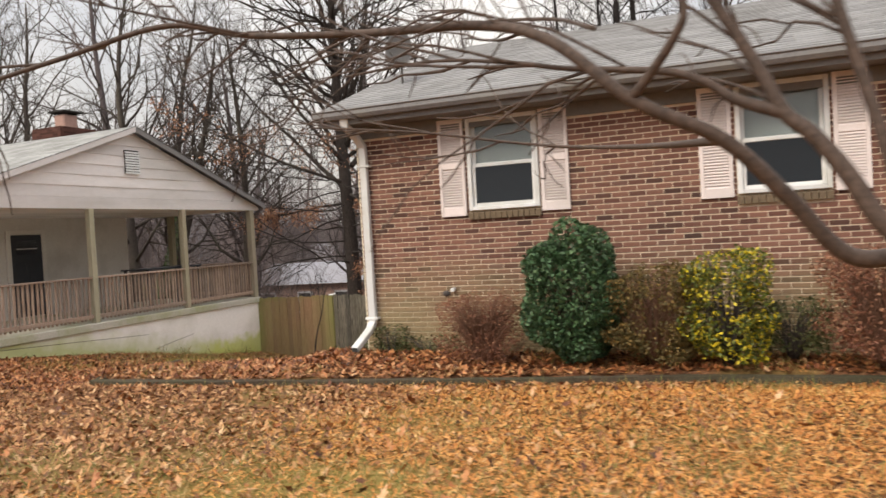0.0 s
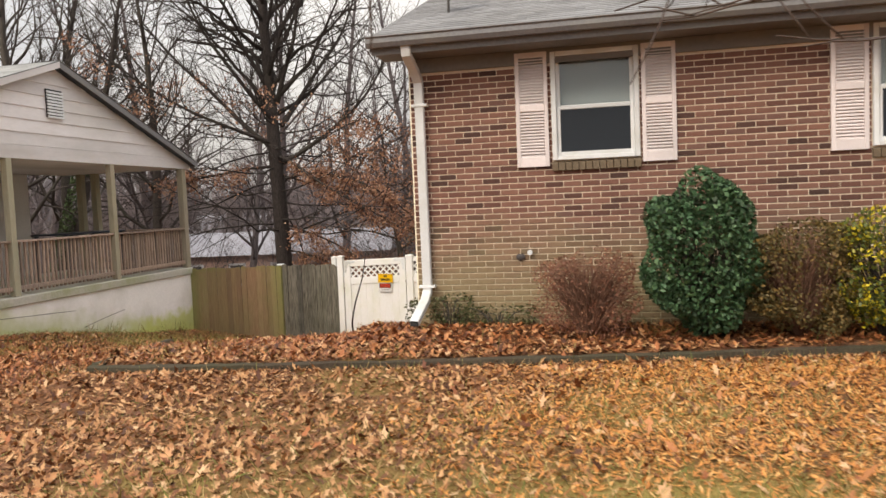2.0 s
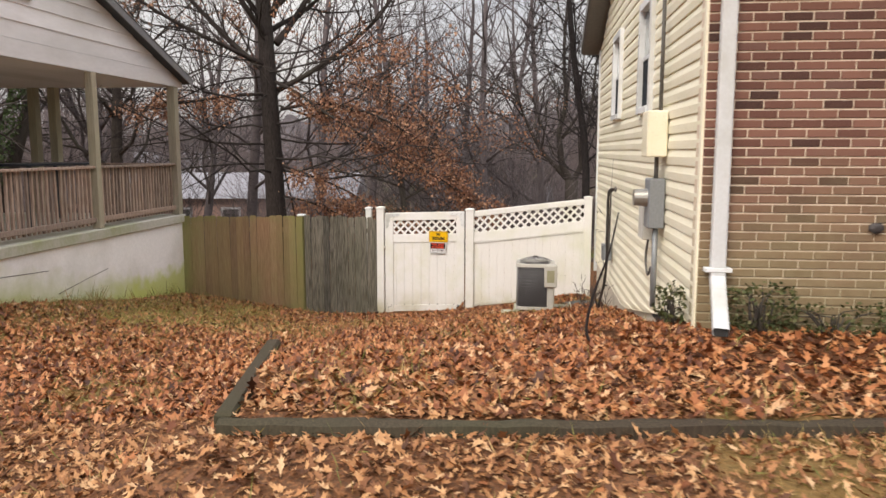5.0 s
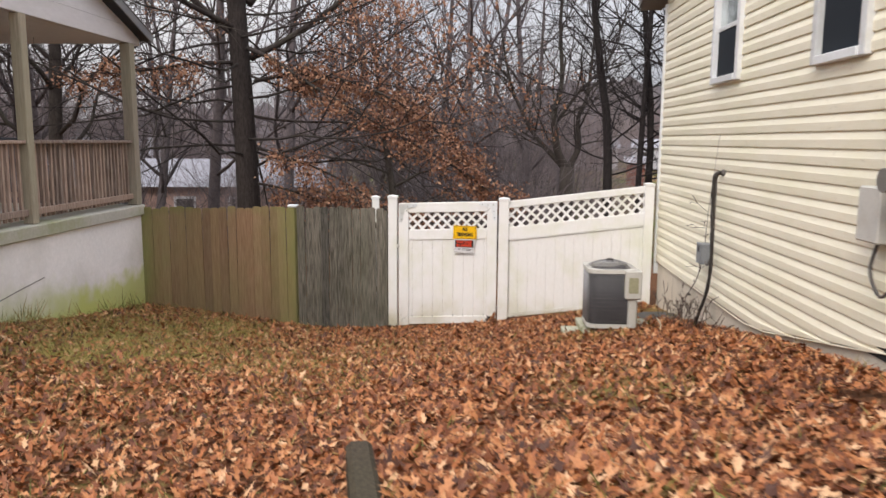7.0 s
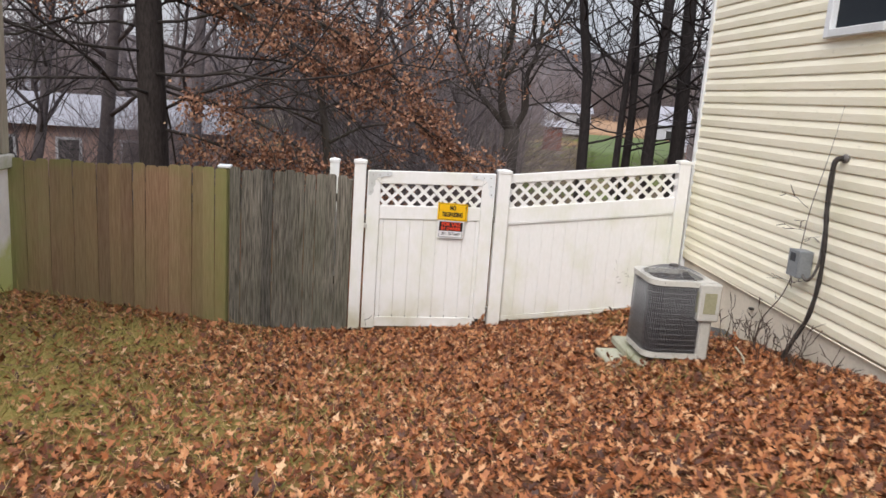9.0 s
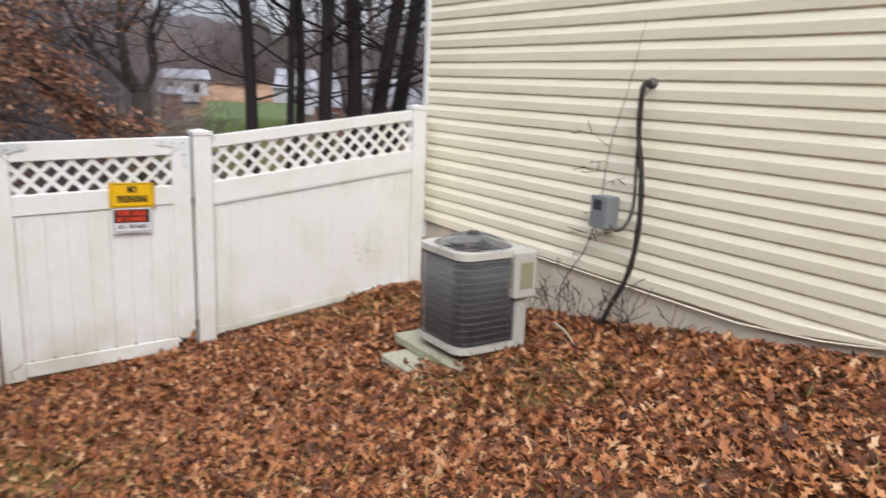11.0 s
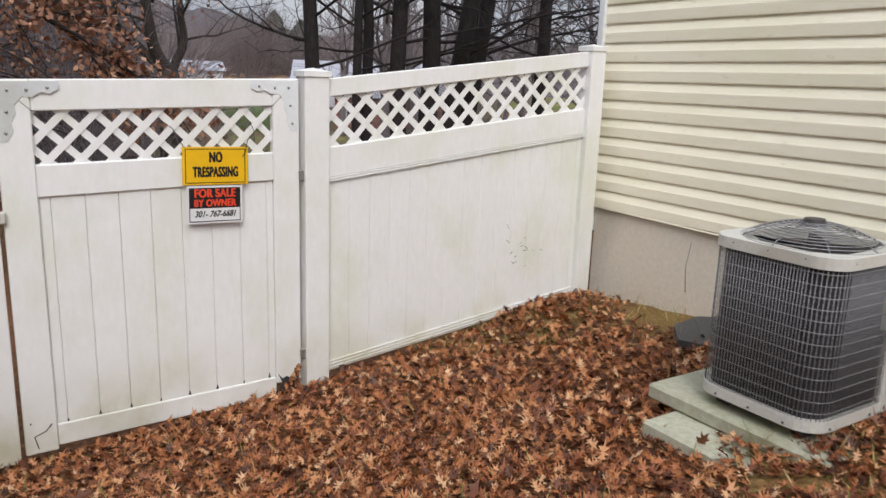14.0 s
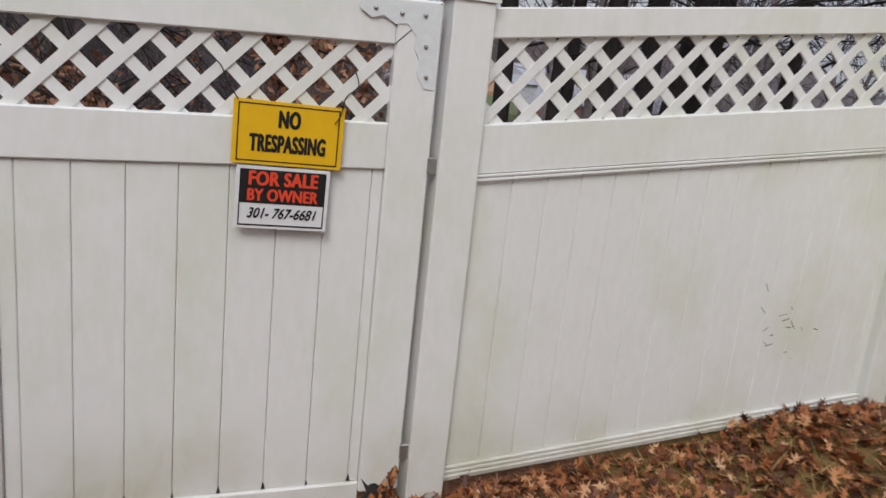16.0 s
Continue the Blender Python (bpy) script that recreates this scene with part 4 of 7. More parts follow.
part("louvre", bm, "trim", gv)
# roof planes running back from the gable
nroof = thing("roof")
nroof.parent = nb
keep(nroof)
for s in (0, 1):
    ye = EY0 - 0.12 if s == 0 else EY1 + 0.12
    ez = EZ - 0.05
    slope = lambda x, y, z, ye=ye, ez=ez: (x, ye + (APY - ye) * y, ez + (APZ + 0.06 - ez) * y + z)
    box("roof_deck", "dark_paint", nroof, -20.5, PX + 0.2, 0, 1, -0.06, 0.03, 0, warp=slope)
    box("rake_trim", "gutter" if s else "gable", nroof, PX + 0.201, PX + 0.22, 0, 1, -0.10, 0.02, 0, warp=slope)
    sv, sf = [], []
    rs = random.Random(8 + s)
    rows = 30
    for r in range(rows):
        x = PX + 0.23
        while x > -20.5:
            w = rs.uniform(0.25, 0.4) if s == 0 else 3
            b = len(sv)
            for tt, lift in ((r / rows, 0.042), ((r + 1.08) / rows, 0.032)):
                for xx in (x, x - w + 0.004):
                    sv.append((xx, ye + (APY - ye) * tt, ez + (APZ + 0.06 - ez) * tt + lift))
            sv += [(x, sv[b][1], sv[b][2] - 0.012), (x - w + 0.004, sv[b][1], sv[b][2] - 0.012)]
            sf += [(b, b + 1, b + 3, b + 2), (b, b + 4, b + 5, b + 1)]
            x -= w
    raw("shingles", sv, sf, "shingle_n", nroof, kind="stuff")
# chimney
ch = thing("chimney", (0, 0, 0), "red brick chimney with a clay pot and cap")
ch.parent = nb
keep(ch)
bm = bmesh.new()
cr = random.Random(4)
add_box(bm, -13.86, -12.74, 6.21, 7.59, 2.5, 4.98, 0)
part("core", bm, "old_brick", ch)
bm = bmesh.new()
for c in range(28):
    z0 = 3.1 + c * COURSE
    for (ax, fix, lo, hi) in (("y", -12.73, 6.2, 7.6), ("x", 6.2, -13.87, -12.73)):
        s = lo + (BRICK / 2 if c % 2 else 0)
        while s < hi - 0.05:
            e = min(s + BRICK - 0.01, hi)
            if ax == "y":
                add_box(bm, fix - 0.02, fix + 0.0, s, e, z0, z0 + 0.057)
            else:
                add_box(bm, s, e, fix - 0.0, fix + 0.02, z0, z0 + 0.057)
            s += BRICK
part("bricks", bm, "old_brick", ch, kind="stuff")
box("crown", "far_pink", ch, -13.5, -13.1, 6.65, 7.15, 4.98, 5.42, 0.04)
box("cap", "dark", ch, -13.62, -12.98, 6.55, 7.25, 5.47, 5.52, 0.01)
for x, y in ((-13.48, 6.7), (-13.12, 6.7), (-13.48, 7.1), (-13.12, 7.1)):
    box("cap_leg", "dark", ch, x - 0.02, x + 0.02, y - 0.02, y + 0.02, 5.421, 5.469, 0)
# door and its frame on the porch wall
dr = thing("door", (0, 0, 0), "dark panelled front door with a small arched light")
dr.parent = nb
keep(dr)
box("leaf", "dark_paint", dr, -11.5, -11.46, 3.45, 4.3, PZ + 0.03, PZ + 2.03, 0.006)
for z0, z1 in ((0.2, 0.75), (0.85, 1.4)):
    for y0 in (3.55, 3.92):
        box("panel", "dark_paint", dr, -11.46, -11.45, y0, y0 + 0.28, PZ + z0, PZ + z1, 0.004)
box("door_light", "glass", dr, -11.459, -11.452, 3.6, 4.15, PZ + 1.55, PZ + 1.9, 0)
box("glazing_bar", "trim", dr, -11.45, -11.445, 3.6, 4.15, PZ + 1.68, PZ + 1.7, 0)
for y0, y1, z0, z1 in ((3.34, 3.45, 0.0, 2.14), (4.3, 4.41, 0.0, 2.14), (3.451, 4.299, 2.04, 2.14)):
    box("door_frame", "house_wall", dr, -11.499, -11.44, y0, y1, PZ + z0 + 0.002, PZ + z1, 0.004)
nds = spout("downspout", [(PX + 0.16, -0.35, 2.4), (PX + 0.12, -0.24, 2.2), (PX + 0.12, -0.24, 0.0), (PX + 0.16, -0.3, -0.2)], 0.09, 0.07, "trim", nb, "white downspout at the porch corner")
keep(nds)

t = Tubes()
t.add([(PX + 0.052, 0.4, -0.34), (PX + 0.052, 2.2, -0.45), (PX + 0.052, 4.1, -0.58)], [0.006] * 3, 4)
t.add(smooth_line([(PX + 0.052, 4.3, -0.95), (PX + 0.052, 5.0, -0.85), (PX + 0.052, 5.6, -0.78)]), [0.005] * 11, 4)
keep(t.make("crack", "cable", nb))

# porch table top seen over the railing
tb = thing("porch_table", (-9.4, 6.2, PZ), "dark low table on the porch", "table")
box("tabletop", "dark_paint", tb, -0.45, 0.45, -1.0, 1.0, 0.98, 1.02, 0.01)
for sx in (-0.38, 0.38):
    for sy in (-0.9, 0.9):
        box("leg", "dark_paint", tb, sx - 0.03, sx + 0.03, sy - 0.03, sy + 0.03, 0.0, 0.979, 0.004)


# ---- fences ----
FY = 8.27


def fence_post(name, x, z0, z1, w=0.135, y=FY + 0.03, label="white vinyl fence post with a low pyramid cap"):
    p = thing(name, (x, y, z0), label, "fence post", "white fence posts")
    box("shaft", "vinyl", p, -w / 2, w / 2, -w / 2, w / 2, 0, z1 - z0 - 0.05, 0.004)
    bm = bmesh.new()
    h = z1 - z0
    a = add_box(bm, -w / 2 - 0.009, w / 2 + 0.009, -w / 2 - 0.009, w / 2 + 0.009, h - 0.05, h - 0.02, 0)
    top = [v for v in a if v.co.z > h - 0.03]
    apex = bm.verts.new((0, 0, h))
    for f in [f for f in bm.faces if all(v in top for v in f.verts)]:
        ring = list(f.verts)
        bm.faces.remove(f)
        for i in range(4):
            bm.faces.new((ring[i], ring[(i + 1) % 4], apex))
    part("cap", bm, "vinyl", p)
    return p


fence_post("fence_post", -4.035, gh(-4.035, FY) - 0.1, 0.075)
fence_post("fence_post", -2.335, gh(-2.335, FY) - 0.1, 0.055, 0.15)
fence_post("fence_post", -0.16, gh(-0.16, FY) - 0.1, 0.30)
fence_post("fence_post", -4.36, gh(-4.36, 8.7) - 0.1, 0.03, 0.11, 8.75, "white post standing behind the wooden fence")


def lattice(name, parent, x0, x1, z0, z1, y, warp, pitch=0.151, w=0.037):
    """Crossed strips cut to the opening, the second layer behind the first."""
    bm = bmesh.new()
    for layer, sgn in ((0, 1), (1, -1)):
        c = x0 - (z1 - z0) - pitch if sgn > 0 else x0 - pitch / 2
        end = x1 + (z1 - z0) + pitch
        while c < end:
            hw = w / math.sqrt(2)
            poly = [(c - hw, z0), (c + hw, z0), (c + hw + sgn * (z1 - z0), z1), (c - hw + sgn * (z1 - z0), z1)]
            for lim, keep_less in ((x0, False), (x1, True)):
                out = []
                for i in range(len(poly)):
                    a, b = poly[i], poly[(i + 1) % len(poly)]
                    ia, ib = ((a[0] <= lim) == keep_less or a[0] == lim), ((b[0] <= lim) == keep_less or b[0] == lim)
                    if ia:
                        out.append(a)
                    if ia != ib:
                        t = (lim - a[0]) / (b[0] - a[0])
                        out.append((lim, a[1] + t * (b[1] - a[1])))
                poly = out
                if len(poly) < 3:
                    break
            if len(poly) >= 3:
                yy = y + 0.007 * layer
                f = [bm.verts.new(warp(px, yy, pz)) for px, pz in poly]
                g = [bm.verts.new(warp(px, yy + 0.0065, pz)) for px, pz in poly]
                n = len(poly)
                bm.faces.new(f)
                bm.faces.new(g[::-1])
                for i in range(n):
                    bm.faces.new((f[(i + 1) % n], f[i], g[i], g[(i + 1) % n]))
            c += pitch
    return part(name, bm, "vinyl", parent)


def vinyl_panel(parent, x0, x1, parts, warp, first, board=0.158, gap=0.0016):
    """Top rail, lattice, middle rail, grooved boards and bottom rail between x0 and x1."""
    tr, lt, mr, bt, br, bb = parts
    box("top_rail", "vinyl", parent, x0, x1, FY - 0.005, FY + 0.045, lt, tr, 0.005, warp=warp)
    lattice("lattice", parent, x0, x1, mr, lt, FY + 0.014, warp)
    box("middle_rail", "vinyl", parent, x0, x1, FY - 0.005, FY + 0.045, bt, mr, 0.005, warp=warp)
    box("bottom_rail", "vinyl", parent, x0, x1, FY - 0.005, FY + 0.045, bb, br, 0.005, warp=warp)
    cuts = [x0]
    while first < x1 - 0.02:
        cuts.append(first)
        first += board
    for a, b in zip(cuts, cuts[1:] + [x1]):
        bm = bmesh.new()
        v = add_box(bm, a + gap / 2, b - gap / 2, FY + 0.01, FY + 0.03, br + 0.001, bt - 0.001, 0.0035, warp=warp)
        part("board", bm, "vinyl", parent)


gate = thing("gate", (0, 0, 0), "closed white vinyl gate with a lattice top and metal corner plates", "gate")
GX0, GX1 = -3.945, -2.435
gwarp = lambda x, y, z: (x, y, z + 0.03 * (x - GX0))
for a, b in ((GX0, GX0 + 0.155), (GX1 - 0.155, GX1)):
    box("stile", "vinyl", gate, a, b, FY - 0.012, FY + 0.045, -1.97 + (0.10 if a > -3 else 0), -0.055, 0.006, warp=gwarp)
vinyl_panel(gate, GX0 + 0.1551, GX1 - 0.1551, (-0.055, -0.205, -0.465, -0.625, -1.83, -1.95), gwarp, -3.736)
for sgn, cx in ((1, GX0), (-1, GX1)):
    bm = bmesh.new()
    out = [(0, 0), (0.27, 0), (0.27, -0.035), (0.23, -0.06), (0.19, -0.05), (0.15, -0.075), (0.11, -0.07), (0.075, -0.11), (0.08, -0.15), (0.055, -0.19), (0.065, -0.23), (0.035, -0.28), (0, -0.28)]
    f = [bm.verts.new(gwarp(cx + sgn * (u + 0.012), FY - 0.0155, -0.065 + v)) for u, v in out]
    g = [bm.verts.new(gwarp(cx + sgn * (u + 0.012), FY - 0.0125, -0.065 + v)) for u, v in out]
    bm.faces.new(f)
    bm.faces.new(g[::-1])
    for i in range(len(out)):
        bm.faces.new((f[(i + 1) % len(out)], f[i], g[i], g[(i + 1) % len(out)]))
    bmesh.ops.recalc_face_normals(bm, faces=bm.faces)
    plate = part("corner_plate", bm, "trim", gate, "scalloped white metal corner plate")
    for u, v in ((0.05, -0.04), (0.22, -0.03), (0.04, -0.14), (0.03, -0.24), (0.13, -0.04)):
        bm = bmesh.new()
        bmesh.ops.create_uvsphere(bm, u_segments=8, v_segments=5, radius=0.008, matrix=Matrix.Translation(gwarp(cx + sgn * (u + 0.012), FY - 0.016, -0.065 + v)))
        part("screw", bm, "steel", plate, smooth=True)
for sgn, xo in ((1, GX0), (-1, GX1)):
    seam = Tubes()
    seam.add([gwarp(xo + sgn * 0.158, FY - 0.0125, -0.203), gwarp(xo + sgn * 0.006, FY - 0.0125, -0.06)], [0.0016] * 2, 4)
    seam.make("mitre_seam", "cable", gate)
bm = bmesh.new()
crumb = random.Random(12)
for i in range(46):
    u, v = crumb.uniform(0, 1), crumb.uniform(0, 1)
    cx, cz, r0 = GX1 - 0.02 - 0.10 * u * v, -1.86 + 0.13 * (1 - v), crumb.uniform(0.008, 0.02)
    p = [bm.verts.new((cx + r0 * math.cos(a) * crumb.uniform(0.5, 1.2), FY - 0.016 - crumb.uniform(0, 0.02), cz + r0 * math.sin(a) * crumb.uniform(0.5, 1.6))) for a in (0.3, 1.6, 2.9, 4.2, 5.4)]
    bm.faces.new(p)
part("rotted_corner", bm, "leaf_litter", gate, "broken, leaf-clogged foot of the gate")
bm = bmesh.new()
v = [bm.verts.new((x, FY - 0.0135, z)) for x, z in ((-2.585, -1.765), (-2.555, -1.80), (-2.53, -1.79), (-2.50, -1.81), (-2.478, -1.795), (-2.46, -1.90), (-2.59, -1.93), (-2.575, -1.85), (-2.556, -1.83))]
bm.faces.new(v)
part("broken_edge", bm, "dark", gate)
for zz in (-0.62, -1.72):
    box("hinge", "steel", gate, GX1 - 0.008, GX1 + 0.03, FY - 0.024, FY - 0.012, zz + 0.03, zz + 0.09, 0.004)
box("latch", "ac_white", gate, GX0 - 0.022, GX0 + 0.012, FY - 0.04, FY - 0.0125, -0.74, -0.675, 0.01)
for pts in ([(GX0 + 0.13, -1.815), (GX0 + 0.10, -1.85), (GX0 + 0.045, -1.87), (GX0 + 0.06, -1.94)], [(GX0 + 0.03, -1.80), (GX0 + 0.035, -1.79)], [(GX0 + 0.08, -0.13), (GX0 + 0.05, -0.10)]):
    ck = Tubes()
    ck.add([gwarp(x, FY - 0.0125, z) for x, z in pts], [0.003] * len(pts), 4)
    ck.make("split", "dark", gate)

panel = thing("vinyl_fence", (0, 0, 0), "white vinyl fence with a lattice top, rising towards the house", "fence")
PXA, PXB = -2.262, -0.226
pwarp = lambda x, y, z: (x, y, z + 0.122 * (x - PXA))
vinyl_panel(panel, PXA, PXB, (-0.005, -0.11, -0.405, -0.585, -1.752, -1.815), pwarp, -2.103, 0.1408, 0.001)
for zz in (-0.588, -0.603, -1.752, -1.772, -1.792):
    box("rail_bead", "vinyl", panel, PXA, PXB, FY - 0.011, FY - 0.004, zz - 0.006, zz + 0.004, 0.002, warp=pwarp)


def picket_fence(name, x0, x1, zt0, zt1, zb0, zb1, n, material, label, seed, back=0.0):
    f = thing(name, (x0, FY, 0), label, "wooden fence")
    r = random.Random(seed)
    for zz in (-0.45, -1.45):
        box("stringer", material, f, 0, x1 - x0, 0.03, 0.075, zz, zz + 0.09, 0.004)
    w = (x1 - x0) / n
    for i in range(n):
        t = (i + 0.5) / n
        top, bot = zt0 + (zt1 - zt0) * t + r.uniform(-0.02, 0.02), zb0 + (zb1 - zb0) * t - 0.06
        bm = bmesh.new()
        a, b, h = -w / 2 + 0.002, w / 2 - 0.002, top - bot
        c = 0.022
        pts = [(a, 0), (b, 0), (b, h - c), (b - c, h), (a + c, h), (a, h - c)]
        fr = [bm.verts.new((x, -0.009, zz)) for x, zz in pts]
        bk = [bm.verts.new((x, 0.009, zz)) for x, zz in pts]
        bm.faces.new(fr)
        bm.faces.new(bk[::-1])
        for k in range(6):
            bm.faces.new((fr[(k + 1) % 6], fr[k], bk[k], bk[(k + 1) % 6]))
        o = part("picket", bm, material, f)
        o.matrix_local = pose(w * (i + 0.5), 0.015 + r.uniform(-0.005, 0.005), bot, 0, r.uniform(-0.4, 0.4), 0)
    return f


picket_fence("wooden_fence", -8.2, -5.56, -0.17, -0.13, gh(-8.2, 8.2), gh(-5.56, 8.2), 20, "tan_fence", "tan wooden picket fence, green with algae along its edges", 1)
picket_fence("wooden_fence", -5.52, -4.17, -0.13, -0.13, gh(-5.5, 8.2), gh(-4.2, 8.2), 11, "grey_fence", "old grey weathered picket fence with dark stains", 2)
wp = thing("fence_post", (-5.6, FY + 0.09, gh(-5.6, 8.3) - 0.1), "wooden fence post with a white cap", "fence post")
hh = -0.1 - (gh(-5.6, 8.3) - 0.1)
box("shaft", "tan_fence", wp, -0.05, 0.05, -0.05, 0.05, 0, hh - 0.04, 0.004)
box("cap", "trim", wp, -0.075, 0.075, -0.075, 0.075, hh - 0.04, hh, 0.012)
dp = thing("fence_post", (-4.14, FY + 0.05, gh(-4.14, 8.3) - 0.1), "dark weathered wooden post beside the gate", "fence post")
box("shaft", "grey_fence", dp, -0.035, 0.02, -0.05, 0.05, 0, 1.95, 0.006)


# wear on the vinyl: scuffs and small dark gaps at the foot of the boards
wr2 = random.Random(44)
for i in range(16):
    cx, cz = wr2.gauss(-0.75, 0.12), wr2.gauss(-1.17, 0.13)
    L = wr2.uniform(0.012, 0.05)
    an = wr2.uniform(-1.2, 1.2)
    bm = bmesh.new()
    w = wr2.uniform(0.002, 0.005)
    dx, dz = L * math.cos(an), L * math.sin(an)
    v = [bm.verts.new((cx + p, FY + 0.0085, cz + q)) for p, q in ((0, 0), (dx, dz), (dx * 0.9 - w * math.sin(an), dz * 0.9 + w * math.cos(an)), (-w * math.sin(an), w * math.cos(an)))]
    bm.faces.new(v)
    part("scuff", bm, "cable", panel)
for i in range(8):
    xx = -3.736 + 0.158 * i
    bm = bmesh.new()
    s = wr2.uniform(0.5, 1.1)
    v = [bm.verts.new(gwarp(xx + p, FY + 0.0088, -1.829 + q)) for p, q in ((-0.008 * s, 0), (0.008 * s, 0), (0.002, 0.028 * s), (-0.001, 0.028 * s))]
    bm.faces.new(v)
    part("board_gap", bm, "dark", gate)

# ---- signs ----
def text_obj(name, body, size, material, parent, at, wide=1.0, bold=0.0, shear=0.0, extrude=0.0006, thick=0.0):
    cu = bpy.data.curves.new(name, "FONT")
    cu.body, cu.size, cu.align_x, cu.align_y, cu.extrude, cu.offset, cu.shear = body, size, "CENTER", "CENTER", extrude, bold, shear
    cu.space_character = 1.0 + 24 * thick
    tmp = bpy.data.objects.new(name, cu)
    me = bpy.data.meshes.new_from_object(tmp)
    bpy.data.objects.remove(tmp)
    me.materials.clear()
    if thick:
        bm = bmesh.new()
        bm.from_mesh(me)
        base = bm.faces[:]
        for k, (dx, dy) in enumerate(((-thick, 0), (thick, 0), (0, thick * 0.5))):
            copy = bmesh.ops.duplicate(bm, geom=base)["geom"]
            bmesh.ops.translate(bm, verts=[g for g in copy if isinstance(g, bmesh.types.BMVert)], vec=(dx, dy, 0.0002 * (k + 1)))
        bm.to_mesh(me)
        bm.free()
    ob = link(name, me, material, parent)
    ob.matrix_local = Matrix.Translation(at) @ pose(0, 0, 0, 90, 0, 0) @ Matrix.Diagonal((wide, 1, 1, 1))
    return ob


sg = thing("no_trespassing_sign", (-2.925, FY - 0.03, -0.49), "yellow sign with black lettering wired to the gate", "sign")
sg.matrix_world = pose(-2.925, FY - 0.03, -0.487, 0, 1.0, 0)
box("plate", "yellow", sg, -0.178, 0.178, -0.001, 0.002, -0.103, 0.103, 0.001)
for a in ((-0.163, 0.163, 0.089, 0.093), (-0.163, 0.163, -0.093, -0.089), (-0.163, -0.159, -0.0889, 0.0889), (0.159, 0.163, -0.0889, 0.0889)):
    box("border", "black", sg, a[0], a[1], -0.0022, -0.0012, a[2], a[3], 0)
text_obj("word", "NO", 0.076, "black", sg, (0, -0.002, 0.044), 0.56, 0.0012, thick=0.0045)
text_obj("word", "TRESPASSING", 0.076, "black", sg, (0, -0.002, -0.036), 0.49, 0.0012, thick=0.0045)
for pts in ([(-0.165, -0.003, 0.1), (-0.2, -0.012, 0.15), (-0.225, 0.0, 0.2), (-0.28, 0.02, 0.24)],
            [(0.145, -0.012, 0.05), (0.165, -0.003, 0.08), (0.175, -0.012, 0.14), (0.215, 0.0, 0.18), (0.2, 0.03, 0.24)]):
    t = Tubes()
    q = smooth_line(pts)
    t.add(q, [0.0022] * len(q), 5)
    t.make("wire", "rubber", sg)
fs = thing("for_sale_sign", (0, 0, 0), "red, black and white sale sign with a handwritten number", "sign")
fs.matrix_world = pose(-2.935, FY - 0.03, -0.70, 0, 1.0, 0)
box("plate", "paper", fs, -0.152, 0.152, -0.001, 0.002, -0.104, 0.104, 0.001)
box("panel", "black", fs, -0.14, 0.14, -0.0022, -0.0012, -0.018, 0.094, 0)
for a in ((-0.14, 0.14, -0.094, -0.089), (-0.14, -0.136, -0.0889, -0.0181), (0.136, 0.14, -0.0889, -0.0181)):
    box("border", "black", fs, a[0], a[1], -0.0022, -0.0012, a[2], a[3], 0)
text_obj("word", "FOR SALE", 0.064, "red", fs, (0, -0.003, 0.062), 0.78, 0.0006, thick=0.0028)
text_obj("word", "BY OWNER", 0.056, "red", fs, (0, -0.003, 0.008), 0.76, 0.0004, thick=0.0024)
text_obj("handwriting", "301- 767-6681", 0.048, "black", fs, (0, -0.003, -0.052), 0.80, 0.0008, 0.35)

# ---- air conditioner on its pad ----
pad = thing("concrete_pad", (-1.0, 5.92, -1.415), "stacked mossy concrete pads on leaves", "concrete pad")
box("upper_slab", "slab", pad, -0.46, 0.42, -0.44, 0.46, 0.0, 0.075, 0.012)
box("lower_slab", "slab", pad, -0.66, 0.3, -0.5, 0.3, -0.12, -0.001, 0.012)


def rounded_square(h, r, n=6):
    out = []
    for cx, cy, a0 in ((h - r, h - r, 0), (-h + r, h - r, 90), (-h + r, -h + r, 180), (h - r, -h + r, 270)):
        for i in range(n + 1):
            a = radians(a0 + 90 * i / n)
            out.append((cx + r * math.cos(a), cy + r * math.sin(a)))
    return out


def prism(outline, z0, z1, inner=None):
    bm = bmesh.new()
    lo = [bm.verts.new((x, y, z0)) for x, y in outline]
    hi = [bm.verts.new((x, y, z1)) for x, y in outline]
    n = len(outline)
    for i in range(n):
        bm.faces.new((lo[i], lo[(i + 1) % n], hi[(i + 1) % n], hi[i]))
    if inner:
        il = [bm.verts.new((x, y, z0)) for x, y in inner]
        ih = [bm.verts.new((x, y, z1)) for x, y in inner]
        for i in range(n):
            j = (i + 1) % n
            bm.faces.new((il[j], il[i], ih[i], ih[j]))
            bm.faces.new((hi[i], hi[j], ih[j], ih[i]))
            bm.faces.new((lo[j], lo[i], il[i], il[j]))
    else:
        bm.faces.new(lo[::-1])
        bm.faces.new(hi)
    return bm


ac = thing("air_conditioner", (-1.13, 5.88, -1.318), "pale grey air-conditioning unit with wire grilles and a domed fan guard", "air conditioner")
H = 0.325
part("base_pan", prism(rounded_square(H, 0.13), 0.035, 0.085), "ac_white", ac)
for sx in (-0.2, 0.2):
    for sy in (-0.2, 0.2):
        box("foot", "fan", ac, sx - 0.04, sx + 0.04, sy - 0.04, sy + 0.04, -0.022, 0.0345, 0.004)
part("coil", prism(rounded_square(H - 0.03, 0.11), 0.0851, 0.739), "ac_fin", ac)
